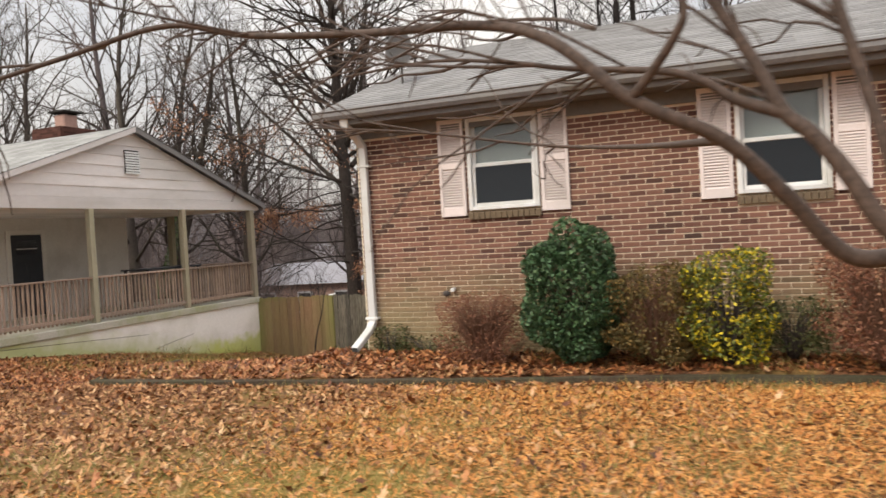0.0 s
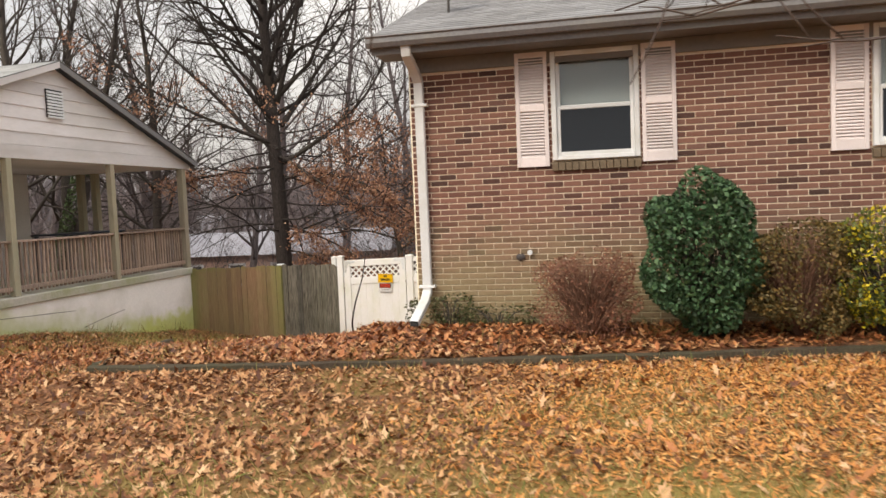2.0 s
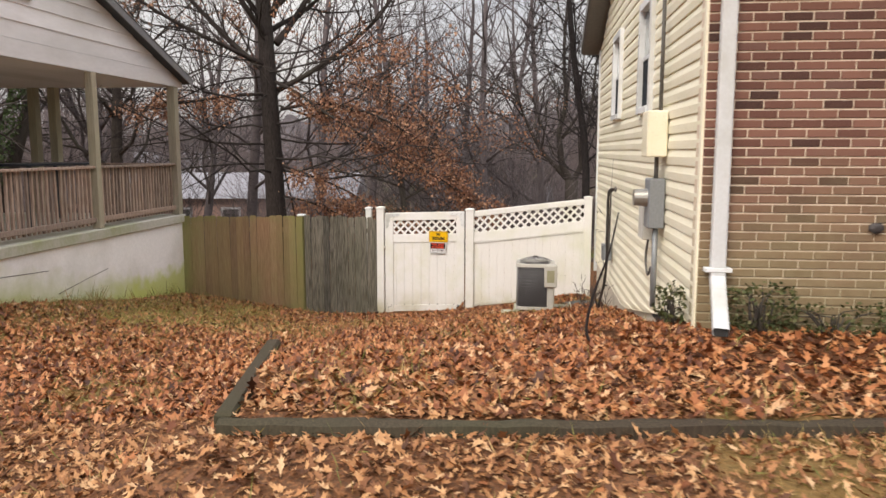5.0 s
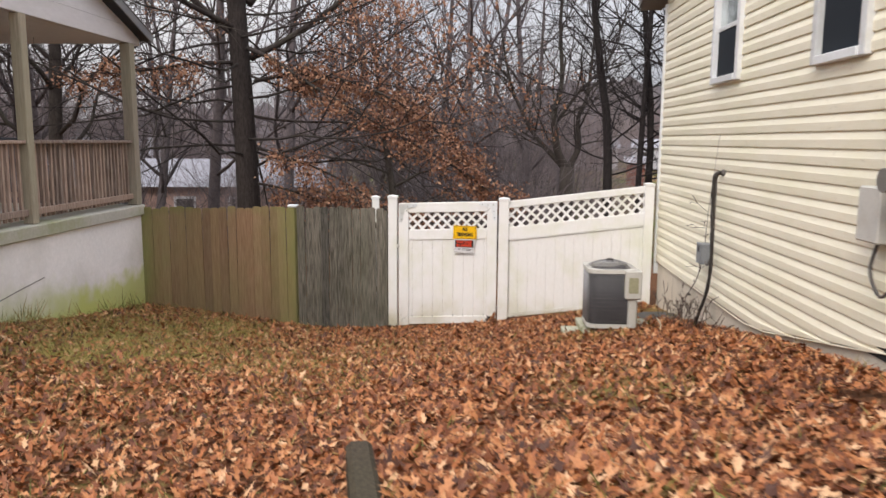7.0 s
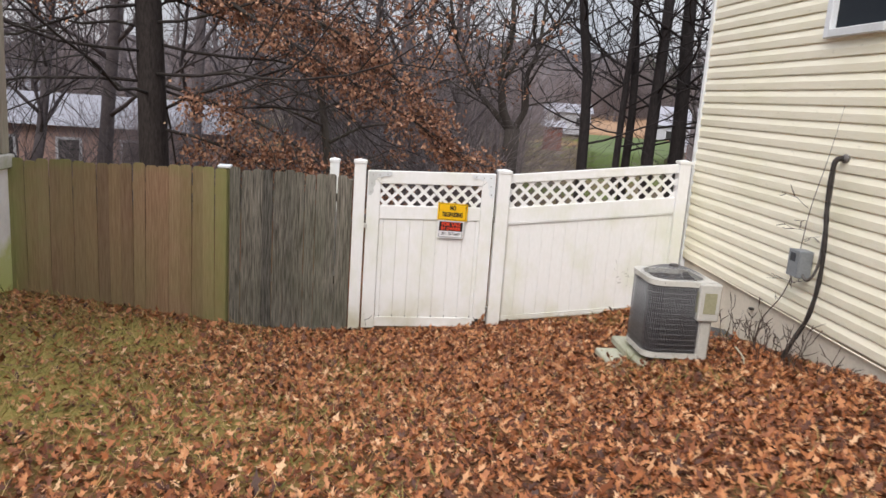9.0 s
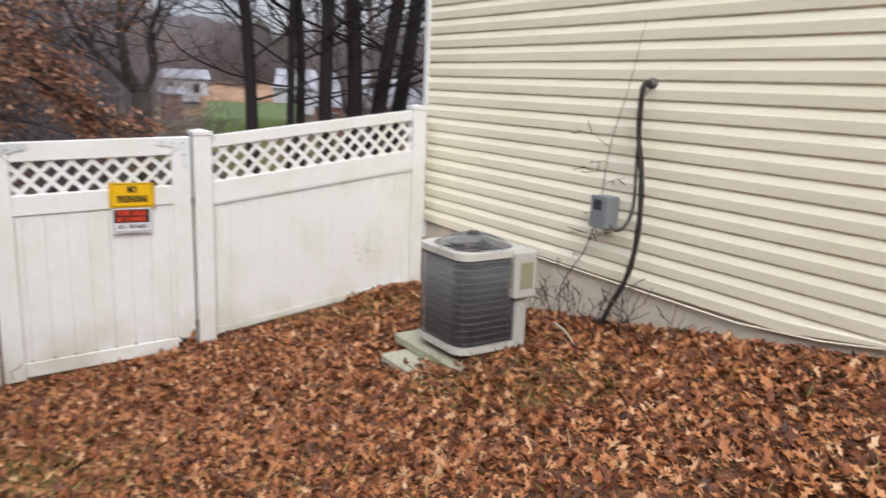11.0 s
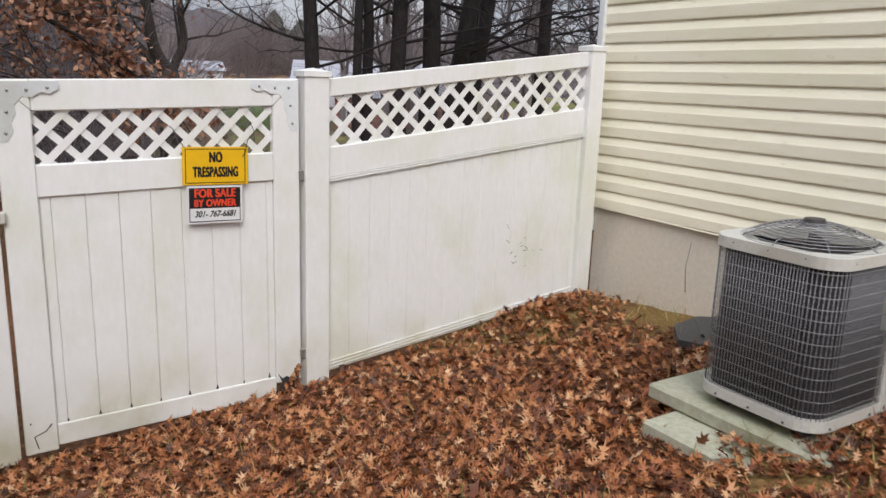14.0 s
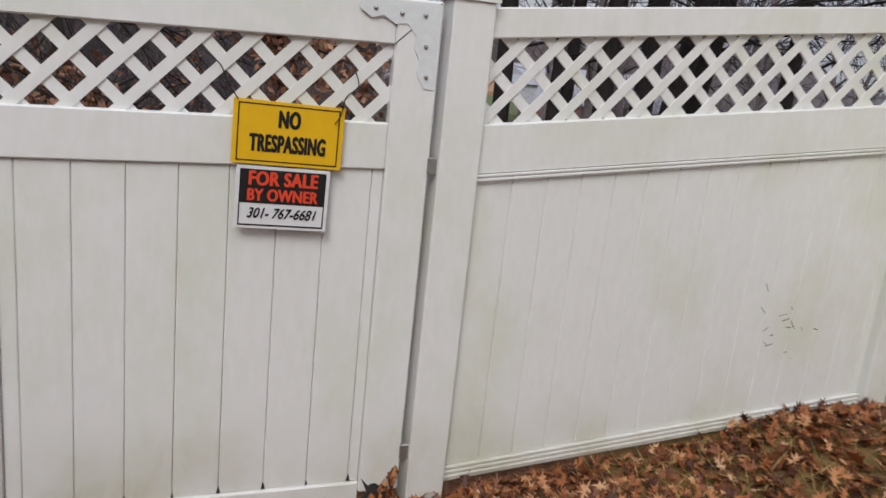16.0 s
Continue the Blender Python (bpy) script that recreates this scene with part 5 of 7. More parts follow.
part("top_cover", prism(rounded_square(H + 0.005, 0.13), 0.74, 0.79, [(0.302 * math.cos(a), 0.302 * math.sin(a)) for a in [math.atan2(y, x) for x, y in rounded_square(H, 0.13)]]), "ac_white", ac)
t = Tubes()
path = rounded_square(H - 0.006, 0.125, 5)
for i in range(13):
    zz = 0.12 + i * 0.05
    t.add([(x, y, zz) for x, y in path + path[:1]], [0.0019] * (len(path) + 1), 4)
t.make("grille", "ac_grille", ac, kind="stuff")
t = Tubes()
dense = []
for (xa, ya), (xb, yb) in zip(path, path[1:] + path[:1]):
    d = math.hypot(xb - xa, yb - ya)
    k = max(1, round(d / 0.0165))
    dense += [(xa + (xb - xa) * i / k, ya + (yb - ya) * i / k) for i in range(k)]
for x, y in dense:
    t.add([(x, y, 0.085), (x, y, 0.74)], [0.0022] * 2, 4)
t.make("grille", "ac_grille", ac, kind="stuff")
t = Tubes()
for i in range(1, 15):
    r = 0.312 * i / 14
    zz = 0.79 + 0.085 * (1 - (i / 14) ** 2)
    t.add([(r * math.cos(a), r * math.sin(a), zz) for a in np.linspace(0, 2 * math.pi, 25)], [0.0024] * 25, 4)
for k in range(8):
    a = k * math.pi / 4
    t.add([(0.315 * s * math.cos(a), 0.315 * s * math.sin(a), 0.786 + 0.085 * (1 - s * s)) for s in np.linspace(0.05, 1, 7)], [0.003] * 7, 4)
t.make("fan_guard", "ac_grille", ac, kind="stuff")
bm = bmesh.new()
bmesh.ops.create_cone(bm, cap_ends=True, segments=20, radius1=0.055, radius2=0.045, depth=0.03, matrix=pose(0, 0, 0.872))
part("motor_cap", bm, "fan", ac)
part("fan_well", prism([(0.300 * math.cos(a), 0.300 * math.sin(a)) for a in np.linspace(0, 2 * math.pi, 29)[:-1]], 0.735, 0.7395), "fan_well", ac)
bm = bmesh.new()
for k in range(4):
    a = radians(90 * k + 20)
    m = Matrix.Rotation(a, 4, "Z") @ Matrix.Rotation(radians(20), 4, "X")
    v = [bm.verts.new(Matrix.Translation((0, 0, 0.763)) @ (m @ Vector(p))) for p in ((0.04, -0.03, 0), (0.24, -0.09, 0), (0.25, 0.07, 0), (0.04, 0.03, 0))]
    bm.faces.new(v)
ex = bmesh.ops.solidify(bm, geom=bm.faces[:], thickness=0.004)
part("fan_blades", bm, "fan", ac)
column = box("corner_column", "ac_white", ac, 0.2, 0.327, -0.327, -0.24, 0.02, 0.74, 0.02)
ctrl = box("control_box", "ac_white", ac, 0.15, 0.365, -0.372, -0.2, 0.42, 0.785, 0.015, "pale steel control box")
box("rating_plate", "label", ctrl, 0.195, 0.32, -0.377, -0.3721, 0.5, 0.7, 0.002)
box("rating_plate", "label", ctrl, 0.1455, 0.1499, -0.34, -0.25, 0.5, 0.7, 0.002)
for x, y in ((-0.2, -0.326), (0.12, -0.326), (-0.326, -0.18), (-0.326, 0.18), (-0.326, 0.0)):
    for zz in (0.05, 0.77):
        bm = bmesh.new()
        bmesh.ops.create_uvsphere(bm, u_segments=6, v_segments=4, radius=0.006, matrix=Matrix.Translation((x, y, zz)))
        part("screw", bm, "fan", ac)

ac.scale = (0.89, 0.89, 0.93)

# ---- on the side wall ----
db = thing("disconnect_box", (-0.085, 5.67, -0.38), "grey electrical disconnect box on the siding", "electrical box")
box("body", "grey_metal", db, -0.05, 0.078, -0.075, 0.085, -0.125, 0.115, 0.008)
box("lid", "grey_metal", db, -0.062, -0.0501, -0.078, 0.088, -0.12, 0.12, 0.006)
box("window", "dark_paint", db, -0.066, -0.0621, -0.03, 0.05, 0.015, 0.09, 0.002)
t = Tubes()
t.add(smooth_line([(0.0, -0.07, -0.09), (0.0, -0.14, -0.12), (0.0, -0.22, -0.07), (0.01, -0.27, 0.08), (0.015, -0.26, 0.4), (0.02, -0.25, 0.7), (0.025, -0.24, 0.9), (0.09, -0.24, 0.94)], 6), [0.0125] * 43, 8)
t.make("conduit", "cable", db)
ls = thing("refrigerant_line", (-0.08, 5.42, -1.2), "black foam-wrapped pipe bending from the siding to the ground", "pipe")
t = Tubes()
pts = smooth_line([(0.12, -0.02, 1.74), (0.03, -0.02, 1.765), (-0.02, -0.03, 1.7), (-0.025, -0.04, 1.4), (-0.035, -0.11, 1.1), (-0.03, -0.12, 0.75), (-0.05, -0.08, 0.42), (-0.09, 0.03, 0.15), (-0.12, 0.13, -0.1)], 6)
t.add(pts, [0.020 + 0.002 * math.sin(i * 1.3) for i in range(len(pts))], 9)
t.make("foam_sleeve", "rubber", ls)
bm = bmesh.new()
bmesh.ops.create_icosphere(bm, subdivisions=2, radius=0.045, matrix=pose(0.08, -0.02, 1.765) @ Matrix.Diagonal((0.6, 1.1, 0.9, 1)))
part("sealant", bm, "cable", ls, smooth=True)

# electric service at the front end of the side
em = thing("electric_service", (-0.02, 1.4, 0.2), "cream and grey electric meter boxes with conduit", "electric meter")
box("upper_box", "siding", em, -0.17, 0.015, 0.0, 0.34, 0.86, 1.28, 0.012)
box("meter_base", "grey_metal", em, -0.13, 0.015, 0.02, 0.3, 0.2, 0.66, 0.01)
bm = bmesh.new()
bmesh.ops.create_cone(bm, cap_ends=True, segments=20, radius1=0.085, radius2=0.075, depth=0.12, matrix=pose(-0.19, 0.16, 0.48, 0, -90, 0))
part("meter", bm, "steel", em)
box("lower_box", "ac_white", em, -0.12, 0.015, 0.42, 0.7, 0.05, 0.42, 0.01)
for name, mat, line, r in (("lower_conduit", "grey_metal", [(-0.05, 0.1, -0.55), (-0.05, 0.1, 0.2)], 0.026),
                           ("cable_loop", "cable", smooth_line([(-0.04, 0.55, 0.05), (-0.05, 0.6, -0.15), (-0.05, 0.45, -0.3), (-0.05, 0.25, -0.2), (-0.06, 0.14, -0.45)], 5), 0.012),
                           ("nipple", "cable", [(-0.05, 0.17, 0.66), (-0.05, 0.17, 0.86)], 0.02),
                           ("service_cable", "cable", [(-0.03, 0.17, 1.28), (-0.03, 0.17, 2.5)], 0.018)):
    t = Tubes()
    t.add(line, [r] * len(line), 8)
    t.make(name, mat, em)

# small things by the pad
bk = thing("drain_stub", (0.03, 6.55, -1.05), "small black pipe end in the foundation", "pipe")
box("stub", "rubber", bk, -0.04, 0.01, -0.02, 0.02, -0.012, 0.012, 0.004)
fl = thing("flagstone", (-0.3, 6.86, gh(-0.3, 6.86) + 0.022), "flat dark grey stone half buried by the foundation", "flagstone")
bm = bmesh.new()
edge = [(-0.36, 0.02), (-0.26, -0.22), (0.02, -0.32), (0.27, -0.28), (0.30, 0.14), (0.12, 0.27), (-0.16, 0.22)]
lo, hi = [bm.verts.new((x, y, -0.05)) for x, y in edge], [bm.verts.new((x, y, 0.02)) for x, y in edge]
bm.faces.new(hi)
bm.faces.new(lo[::-1])
for i in range(7):
    bm.faces.new((lo[i], lo[(i + 1) % 7], hi[(i + 1) % 7], hi[i]))
part("slab", bm, "flagstone", fl)
for y, z0, z1 in ((7.42, -1.36, -1.0), (6.75, -1.45, -1.12), (5.0, -1.4, -1.1)):
    cr = Tubes()
    cr.add([(0.034, y, z0), (0.034, y + 0.02, (z0 + z1) / 2), (0.034, y - 0.01, z1)], [0.003, 0.002, 0.0015], 4)
    cr.make("crack", "cable", house)
st = thing("fallen_stick", (-0.62, 5.55, gh(-0.62, 5.55) + 0.05), "pale fallen stick lying on the leaves", "stick")
t = Tubes()
t.add(smooth_line([(0, 0, 0.09), (0.02, -0.12, 0.04), (-0.03, -0.26, 0.0)], 3), [0.009, 0.01, 0.01, 0.009, 0.008, 0.007, 0.006], 6)
t.make("stick", "post_wood", st)

# satellite dish on the roof
sd = thing("satellite_dish", (0.3, 0.9, 3.62), "grey satellite dish on a thin mast", "satellite dish")
bm = bmesh.new()
n = 20
c0 = bm.verts.new((0, 0.05, 0.5))
prev = None
for k, r in enumerate((0.08, 0.15, 0.21, 0.25)):
    ring = [bm.verts.new((r * math.cos(a) * 0.9, 0.05 - r * r * 0.7, 0.5 + r * math.sin(a) * 1.1)) for a in np.linspace(0, 2 * math.pi, n + 1)[:-1]]
    for i in range(n):
        if prev:
            bm.faces.new((prev[i], prev[(i + 1) % n], ring[(i + 1) % n], ring[i]))
        else:
            bm.faces.new((c0, ring[(i + 1) % n], ring[i]))
    prev = ring
bmesh.ops.solidify(bm, geom=bm.faces[:], thickness=0.012)
part("reflector", bm, "dish", sd, smooth=True)
t = Tubes()
t.add([(0, 0.08, -0.02), (0, 0.08, 0.5)], [0.018] * 2, 8)
t.add([(0, 0.05, 0.28), (0, -0.3, 0.4)], [0.01] * 2, 6)
t.make("mast", "cable", sd)

# ---- garden edging ----
et = [(-2.78, -2.2), (-1.1, -2.03), (0.7, -1.8), (3.0, -1.42), (4.6, -1.12), (7.4, -0.98)]
er = random.Random(6)
for (xa, ya), (xb, yb) in zip(et, et[1:]):
    L = math.hypot(xb - xa, yb - ya)
    tm = thing("garden_timber", (xa, ya, -0.36), "split grey landscape timber edging the bed", "landscape timber", "landscape timbers")
    tm.matrix_world = pose(xa, ya, -0.40, 0, 0, math.degrees(math.atan2(yb - ya, xb - xa)))
    bm = bmesh.new()
    cols = []
    for i in range(13):
        s = L * i / 12
        rr = [(-0.055, 0.0), (-0.065, 0.09), (-0.05, 0.165), (-0.01, 0.178), (0.045, 0.168), (0.06, 0.09), (0.05, 0.0)]
        cols.append([bm.verts.new((s, y + er.uniform(-0.006, 0.006), z + er.uniform(-0.008, 0.008))) for y, z in rr])
    for a, b in zip(cols, cols[1:]):
        for i in range(6):
            bm.faces.new((a[i], b[i], b[i + 1], a[i + 1]))
    bm.faces.new(cols[0])
    bm.faces.new(cols[-1][::-1])
    part("timber", bm, "timber", tm)
tm = thing("garden_timber", (-2.8, -2.15, -0.42), "weathered landscape timber at the side of the bed", "landscape timber", "landscape timbers")
tm.matrix_world = pose(-2.8, -2.14, -0.38, 0, 0, 101.5)
box("timber", "timber", tm, 0.0, 2.0, -0.055, 0.055, 0.0, 0.175, 0.02)
tm.matrix_world = pose(-2.79, -2.12, -0.395, 0, 3.4, 102)


# ---- shrubs ----
def shrub(name, at, size, leaf, n, leafsize, label, seed, twigs=60, boxy=0.35, twig_mat="bark"):
    s = thing(name, at, label, "shrub")
    r = random.Random(seed)
    sx, sy, sz = size
    t = Tubes()
    for i in range(twigs):
        a, f = r.uniform(0, 2 * math.pi), r.uniform(0.3, 0.95)
        end = Vector((sx * f * math.cos(a), sy * f * math.sin(a), sz * r.uniform(0.5, 0.98)))
        mid = end * 0.5 + Vector((r.uniform(-0.05, 0.05), r.uniform(-0.05, 0.05), 0.05))
        t.add(smooth_line([(0.04 * math.cos(a), 0.04 * math.sin(a), -0.05), mid, end], 3), [0.01, 0.009, 0.008, 0.006, 0.005, 0.004, 0.003], 4)
    t.make("twig_mass", twig_mat, s, kind="stuff")
    g = np.random.default_rng(seed)
    d = g.normal(size=(n, 3))
    d /= np.linalg.norm(d, axis=1)[:, None]
    d = np.sign(d) * np.abs(d) ** (1 - boxy)
    lump = 1 + 0.13 * np.sin(5 * d[:, 0] + seed) * np.sin(4 * d[:, 1] + 2) + 0.10 * np.sin(7 * d[:, 2] + 3 * d[:, 0])
    rad = (1 - 0.4 * g.random(n) ** 2.2) * lump
    c = d * rad[:, None] * np.array([sx, sy, sz * 0.5]) + np.array([0, 0, sz * 0.52])
    c = c[c[:, 2] > 0.0]
    leaf_cloud("foliage", c, leaf, leafsize, g, s)
    return s


def leaf_cloud(name, c, leaf, leafsize, g, parent=None, droop=0.0):
    """Small folded leaves at the given places, as one mesh."""
    n = len(c)
    u = g.normal(size=(n, 3))
    u[:, 2] -= droop
    u /= np.linalg.norm(u, axis=1)[:, None]
    v = np.cross(u, g.normal(size=(n, 3)))
    v /= np.linalg.norm(v, axis=1)[:, None]
    w = np.cross(u, v)
    L = g.uniform(*leafsize, n)[:, None]
    pts = np.stack((c - u * L * 0.5, c + v * L * 0.3 + w * L * 0.08, c + u * L * 0.5, c - v * L * 0.3 + w * L * 0.08), 1).reshape(-1, 3)
    b = (np.arange(n) * 4)[:, None, None]
    me = fast_mesh(name, pts, (b + np.array([[0, 1, 2], [0, 2, 3]])[None]).reshape(-1, 3))
    return link(name, me, leaf, parent, kind="stuff")


shrub("russet_shrub", (1.98, -0.8, -0.2), (0.52, 0.42, 0.84), "red_twig", 5600, (0.016, 0.034), "small russet twiggy shrub, half bare", 1, 420, 0.3, "twig_tan")
shrub("green_bush", (3.08, -0.8, -0.18), (0.54, 0.5, 1.5), "holly_leaf", 12500, (0.035, 0.075), "dense rounded dark green bush", 2, 60, 0.15)
shrub("olive_shrub", (3.98, -0.8, -0.15), (0.5, 0.42, 1.0), "olive_leaf", 8500, (0.025, 0.05), "loose olive-brown shrub beside the green bush", 3, 260, 0.35, "twig_tan")
shrub("yellow_shrub", (4.72, -0.85, -0.14), (0.46, 0.42, 1.12), "yellow_leaf", 5500, (0.03, 0.06), "bright yellow and green leaved shrub", 4, 80, 0.3)
shrub("dull_shrub", (5.35, -0.55, -0.1), (0.4, 0.3, 0.55), "dull_leaf", 1800, (0.03, 0.05), "low straggling green plant against the wall", 5, 40)
shrub("russet_shrub", (6.15, -0.85, -0.12), (0.55, 0.45, 1.12), "red_twig", 7500, (0.02, 0.045), "taller russet-brown shrub against the brick", 6, 320, 0.35, "twig_tan")
shrub("ivy_tuft", (0.42, -0.12, -0.2), (0.26, 0.1, 0.36), "dull_leaf", 420, (0.03, 0.05), "small green weeds at the foot of the wall", 7, 12)
shrub("ivy_tuft", (0.95, -0.1, -0.2), (0.5, 0.08, 0.22), "dull_leaf", 420, (0.03, 0.05), "low green weeds along the brick", 8, 10)
shrub("ivy_tuft", (-0.12, 0.35, -0.25), (0.1, 0.22, 0.3), "dull_leaf", 260, (0.03, 0.05), "green weeds at the house corner", 9, 10)


# ---- trees ----
def limb(t, p, d, length, r, depth, rnd, opt, ends=None):
    """A limb with its twigs, each level thinner and more bent."""
    n = opt["seg"][min(depth, len(opt["seg"]) - 1)]
    pts, rad, dirs = [Vector(p)], [r], [Vector(d).normalized()]
    dd = Vector(d).normalized()
    for i in range(n):
        bend = Vector((rnd.gauss(0, 1), rnd.gauss(0, 1), rnd.gauss(0, 1))) * opt["wander"]
        dd = (dd + bend + Vector((0, 0, opt["up"][min(depth, len(opt["up"]) - 1)]))).normalized()
        pts.append(pts[-1] + dd * length / n)
        rad.append(r * (1 - 0.8 * (i + 1) / n) + 0.0015)
        dirs.append(dd.copy())
    t.add(pts, rad, (4 if depth == 0 else 3) if opt.get("thin") else (6 if depth == 0 else (4 if depth == 1 else 3)))
    if ends is not None and depth >= opt["depth"] - 1:
        ends.extend(pts[1:])
    if depth < opt["depth"]:
        k = opt["kids"][depth]
        for j in range(k):
            f = opt["from"] + (1 - opt["from"]) * (j + rnd.random()) / k
            i = min(int(f * n), n - 1)
            q = pts[i].lerp(pts[i + 1], f * n - i)
            ax = dirs[i]
            side = ax.cross(Vector((rnd.gauss(0, 1), rnd.gauss(0, 1), rnd.gauss(0, 1) * opt["flat"]))).normalized()
            nd = ax * math.cos(opt["angle"]) + side * math.sin(opt["angle"])
            limb(t, q, nd, length * opt["ratio"] * rnd.uniform(0.6, 1.15) * (1.15 - 0.5 * f), max(r * 0.55 * (1 - 0.55 * f), 0.004), depth + 1, rnd, opt, ends)


def bare_tree(name, at, height, radius, seed, material, label, limbs=16, first=0.3, lean=(0, 0), spread=0.42, up=(0.06, 0.04, 0.02), depth=2, kids=(6, 5), limb_angle=(50, 75), parent=None, wander=0.16, flat=1.0, heavy=0.0, wob=0.035, thin=False, category="tree", forks=1, slim=0.42):
    tree = thing(name, at, label, category)
    rnd = random.Random(seed)
    t = Tubes()
    base = Vector((0, 0, -0.3))
    tips = []
    for fk in range(forks):
        fa = rnd.uniform(0, 6.28)
        ln = Vector((lean[0] + (0.22 * math.cos(fa) if forks > 1 else 0), lean[1] + (0.22 * math.sin(fa) if forks > 1 else 0), 1))
        pts, rad = [base.copy()], [radius * 1.35]
        d = ln.normalized()
        n = 14
        for i in range(n):
            d = (d + Vector((rnd.gauss(0, wob), rnd.gauss(0, wob), 0.05))).normalized()
            pts.append(pts[-1] + d * (height + 0.3) / n)
            rad.append(radius * (1 - 0.93 * ((i + 1) / n) ** 1.1) + 0.012)
        t.add(pts, rad, 12)
        tips.append((pts, rad))
    if parent is None:
        t.make("trunk", material, tree)
    ends = []
    t2 = Tubes()
    for j in range(limbs):
        pts, rad = tips[j % forks]
        f = first + (0.97 - first) * (j + rnd.random() * 0.8) / limbs
        i = min(int(f * 14), 13)
        q = pts[i].lerp(pts[i + 1], f * 14 - i)
        a = j * 2.4 + rnd.uniform(-0.4, 0.4)
        el = radians(90 - (limb_angle[1] + (limb_angle[0] - limb_angle[1]) * f) + rnd.uniform(-8, 8))
        thick = slim
        if heavy:
            thick = 0.12 if f < heavy else 0.40
            el = radians(rnd.uniform(-14, 6) if f < heavy else rnd.uniform(32, 55))
        dd = Vector((math.cos(a) * math.cos(el), math.sin(a) * math.cos(el), math.sin(el)))
        opt = dict(seg=(7, 4, 2) if thin else (8, 5, 3, 2), wander=wander, up=up, depth=depth, kids=kids, angle=0.75, ratio=0.5, flat=flat, thin=thin)
        opt["from"] = 0.18
        limb(t2, q, dd, height * spread * (1.25 - 0.75 * f) * rnd.uniform(0.8, 1.15), max(rad[i] * thick, 0.02), 0, rnd, opt, ends)
    t2.make("crown", material, tree, kind="stuff")
    return tree, ends


def clinging(tree, ends, n, keep_if, leaf, size, seed):
    g = np.random.default_rng(seed)
    e = np.array([tuple(p) for p in ends if keep_if(p)])
    if len(e) == 0:
        return
    c = e[g.integers(0, len(e), n)] + g.normal(0, 0.10, (n, 3))
    leaf_cloud("dead_leaves", c, leaf, size, g, tree, 0.6)


# the big oak behind the fence
oak, ends = bare_tree("oak_tree", (-8.0, 13.95, gh(-8.0, 13.95)), 17.5, 0.27, 11, "bark_oak", "large bare oak with drooping lower limbs and clinging brown leaves", 88, 0.13, spread=0.34, depth=2, kids=(8, 5), up=(0.03, 0.01, 0.0), flat=0.6, heavy=0.36, wob=0.008)
ob0 = Vector((-8.0, 13.95, gh(-8.0, 13.95)))
orr = random.Random(77)
low_t, low_ends = Tubes(), []
for pts, r0, nk in (([(-7.9, 13.8, 2.9), (-7.2, 13.2, 2.6), (-6.2, 12.7, 2.0), (-5.0, 12.3, 1.35), (-3.9, 12.2, 0.75), (-3.0, 12.1, 0.25), (-2.4, 12.1, -0.2)], 0.05, 34),
                    ([(-7.8, 13.9, 2.2), (-6.6, 13.2, 2.3), (-5.4, 12.9, 2.1), (-4.3, 12.7, 1.6), (-3.4, 12.6, 0.9)], 0.045, 26),
                    ([(-8.2, 13.8, 2.6), (-9.0, 13.2, 2.5), (-10.1, 12.8, 2.3), (-11.0, 12.6, 2.2)], 0.045, 14),
                    ([(-7.75, 13.8, 0.7), (-6.8, 13.0, 0.5), (-5.7, 12.6, 0.1), (-4.7, 12.4, -0.5), (-4.0, 12.4, -1.0)], 0.035, 18),
                    ([(-7.75, 13.8, -0.1), (-6.9, 13.2, -0.2), (-6.0, 12.9, -0.5), (-5.2, 12.7, -0.8)], 0.03, 12)):
    q = smooth_line([Vector(p) - ob0 for p in pts], 6)
    low_t.add(q, [r0 * (1 - 0.85 * i / len(q)) + 0.004 for i in range(len(q))], 6)
    for j in range(nk):
        k = min(int(len(q) * (0.12 + 0.86 * (j + orr.random()) / nk)), len(q) - 2)
        opt = dict(seg=(5, 3), wander=0.14, up=(-0.05, -0.05), depth=1, kids=(5,), angle=0.6, ratio=0.5, flat=0.6)
        opt["from"] = 0.2
        d = (q[k + 1] - q[k - 1]).normalized() + Vector((orr.uniform(-0.4, 0.6), orr.uniform(-0.8, 0.8), orr.uniform(-0.5, 0.25)))
        limb(low_t, q[k], d, orr.uniform(0.5, 1.1), 0.011, 0, orr, opt, low_ends)
low_t.make("drooping_limb", "bark_oak", oak, kind="stuff")
clinging(oak, low_ends, 13500, lambda p: True, "oak_leaf", (0.045, 0.10), 55)
clinging(oak, ends, 4200, lambda p: p.x > 0.3 and 4.6 - 0.25 * p.x < p.z < 7.0 - 0.33 * p.x, "oak_leaf", (0.045, 0.10), 5)
clinging(oak, ends, 1900, lambda p: 5.8 < p.z < 7.4 and -3.2 < p.x < -1.2, "oak_leaf", (0.045, 0.10), 6)
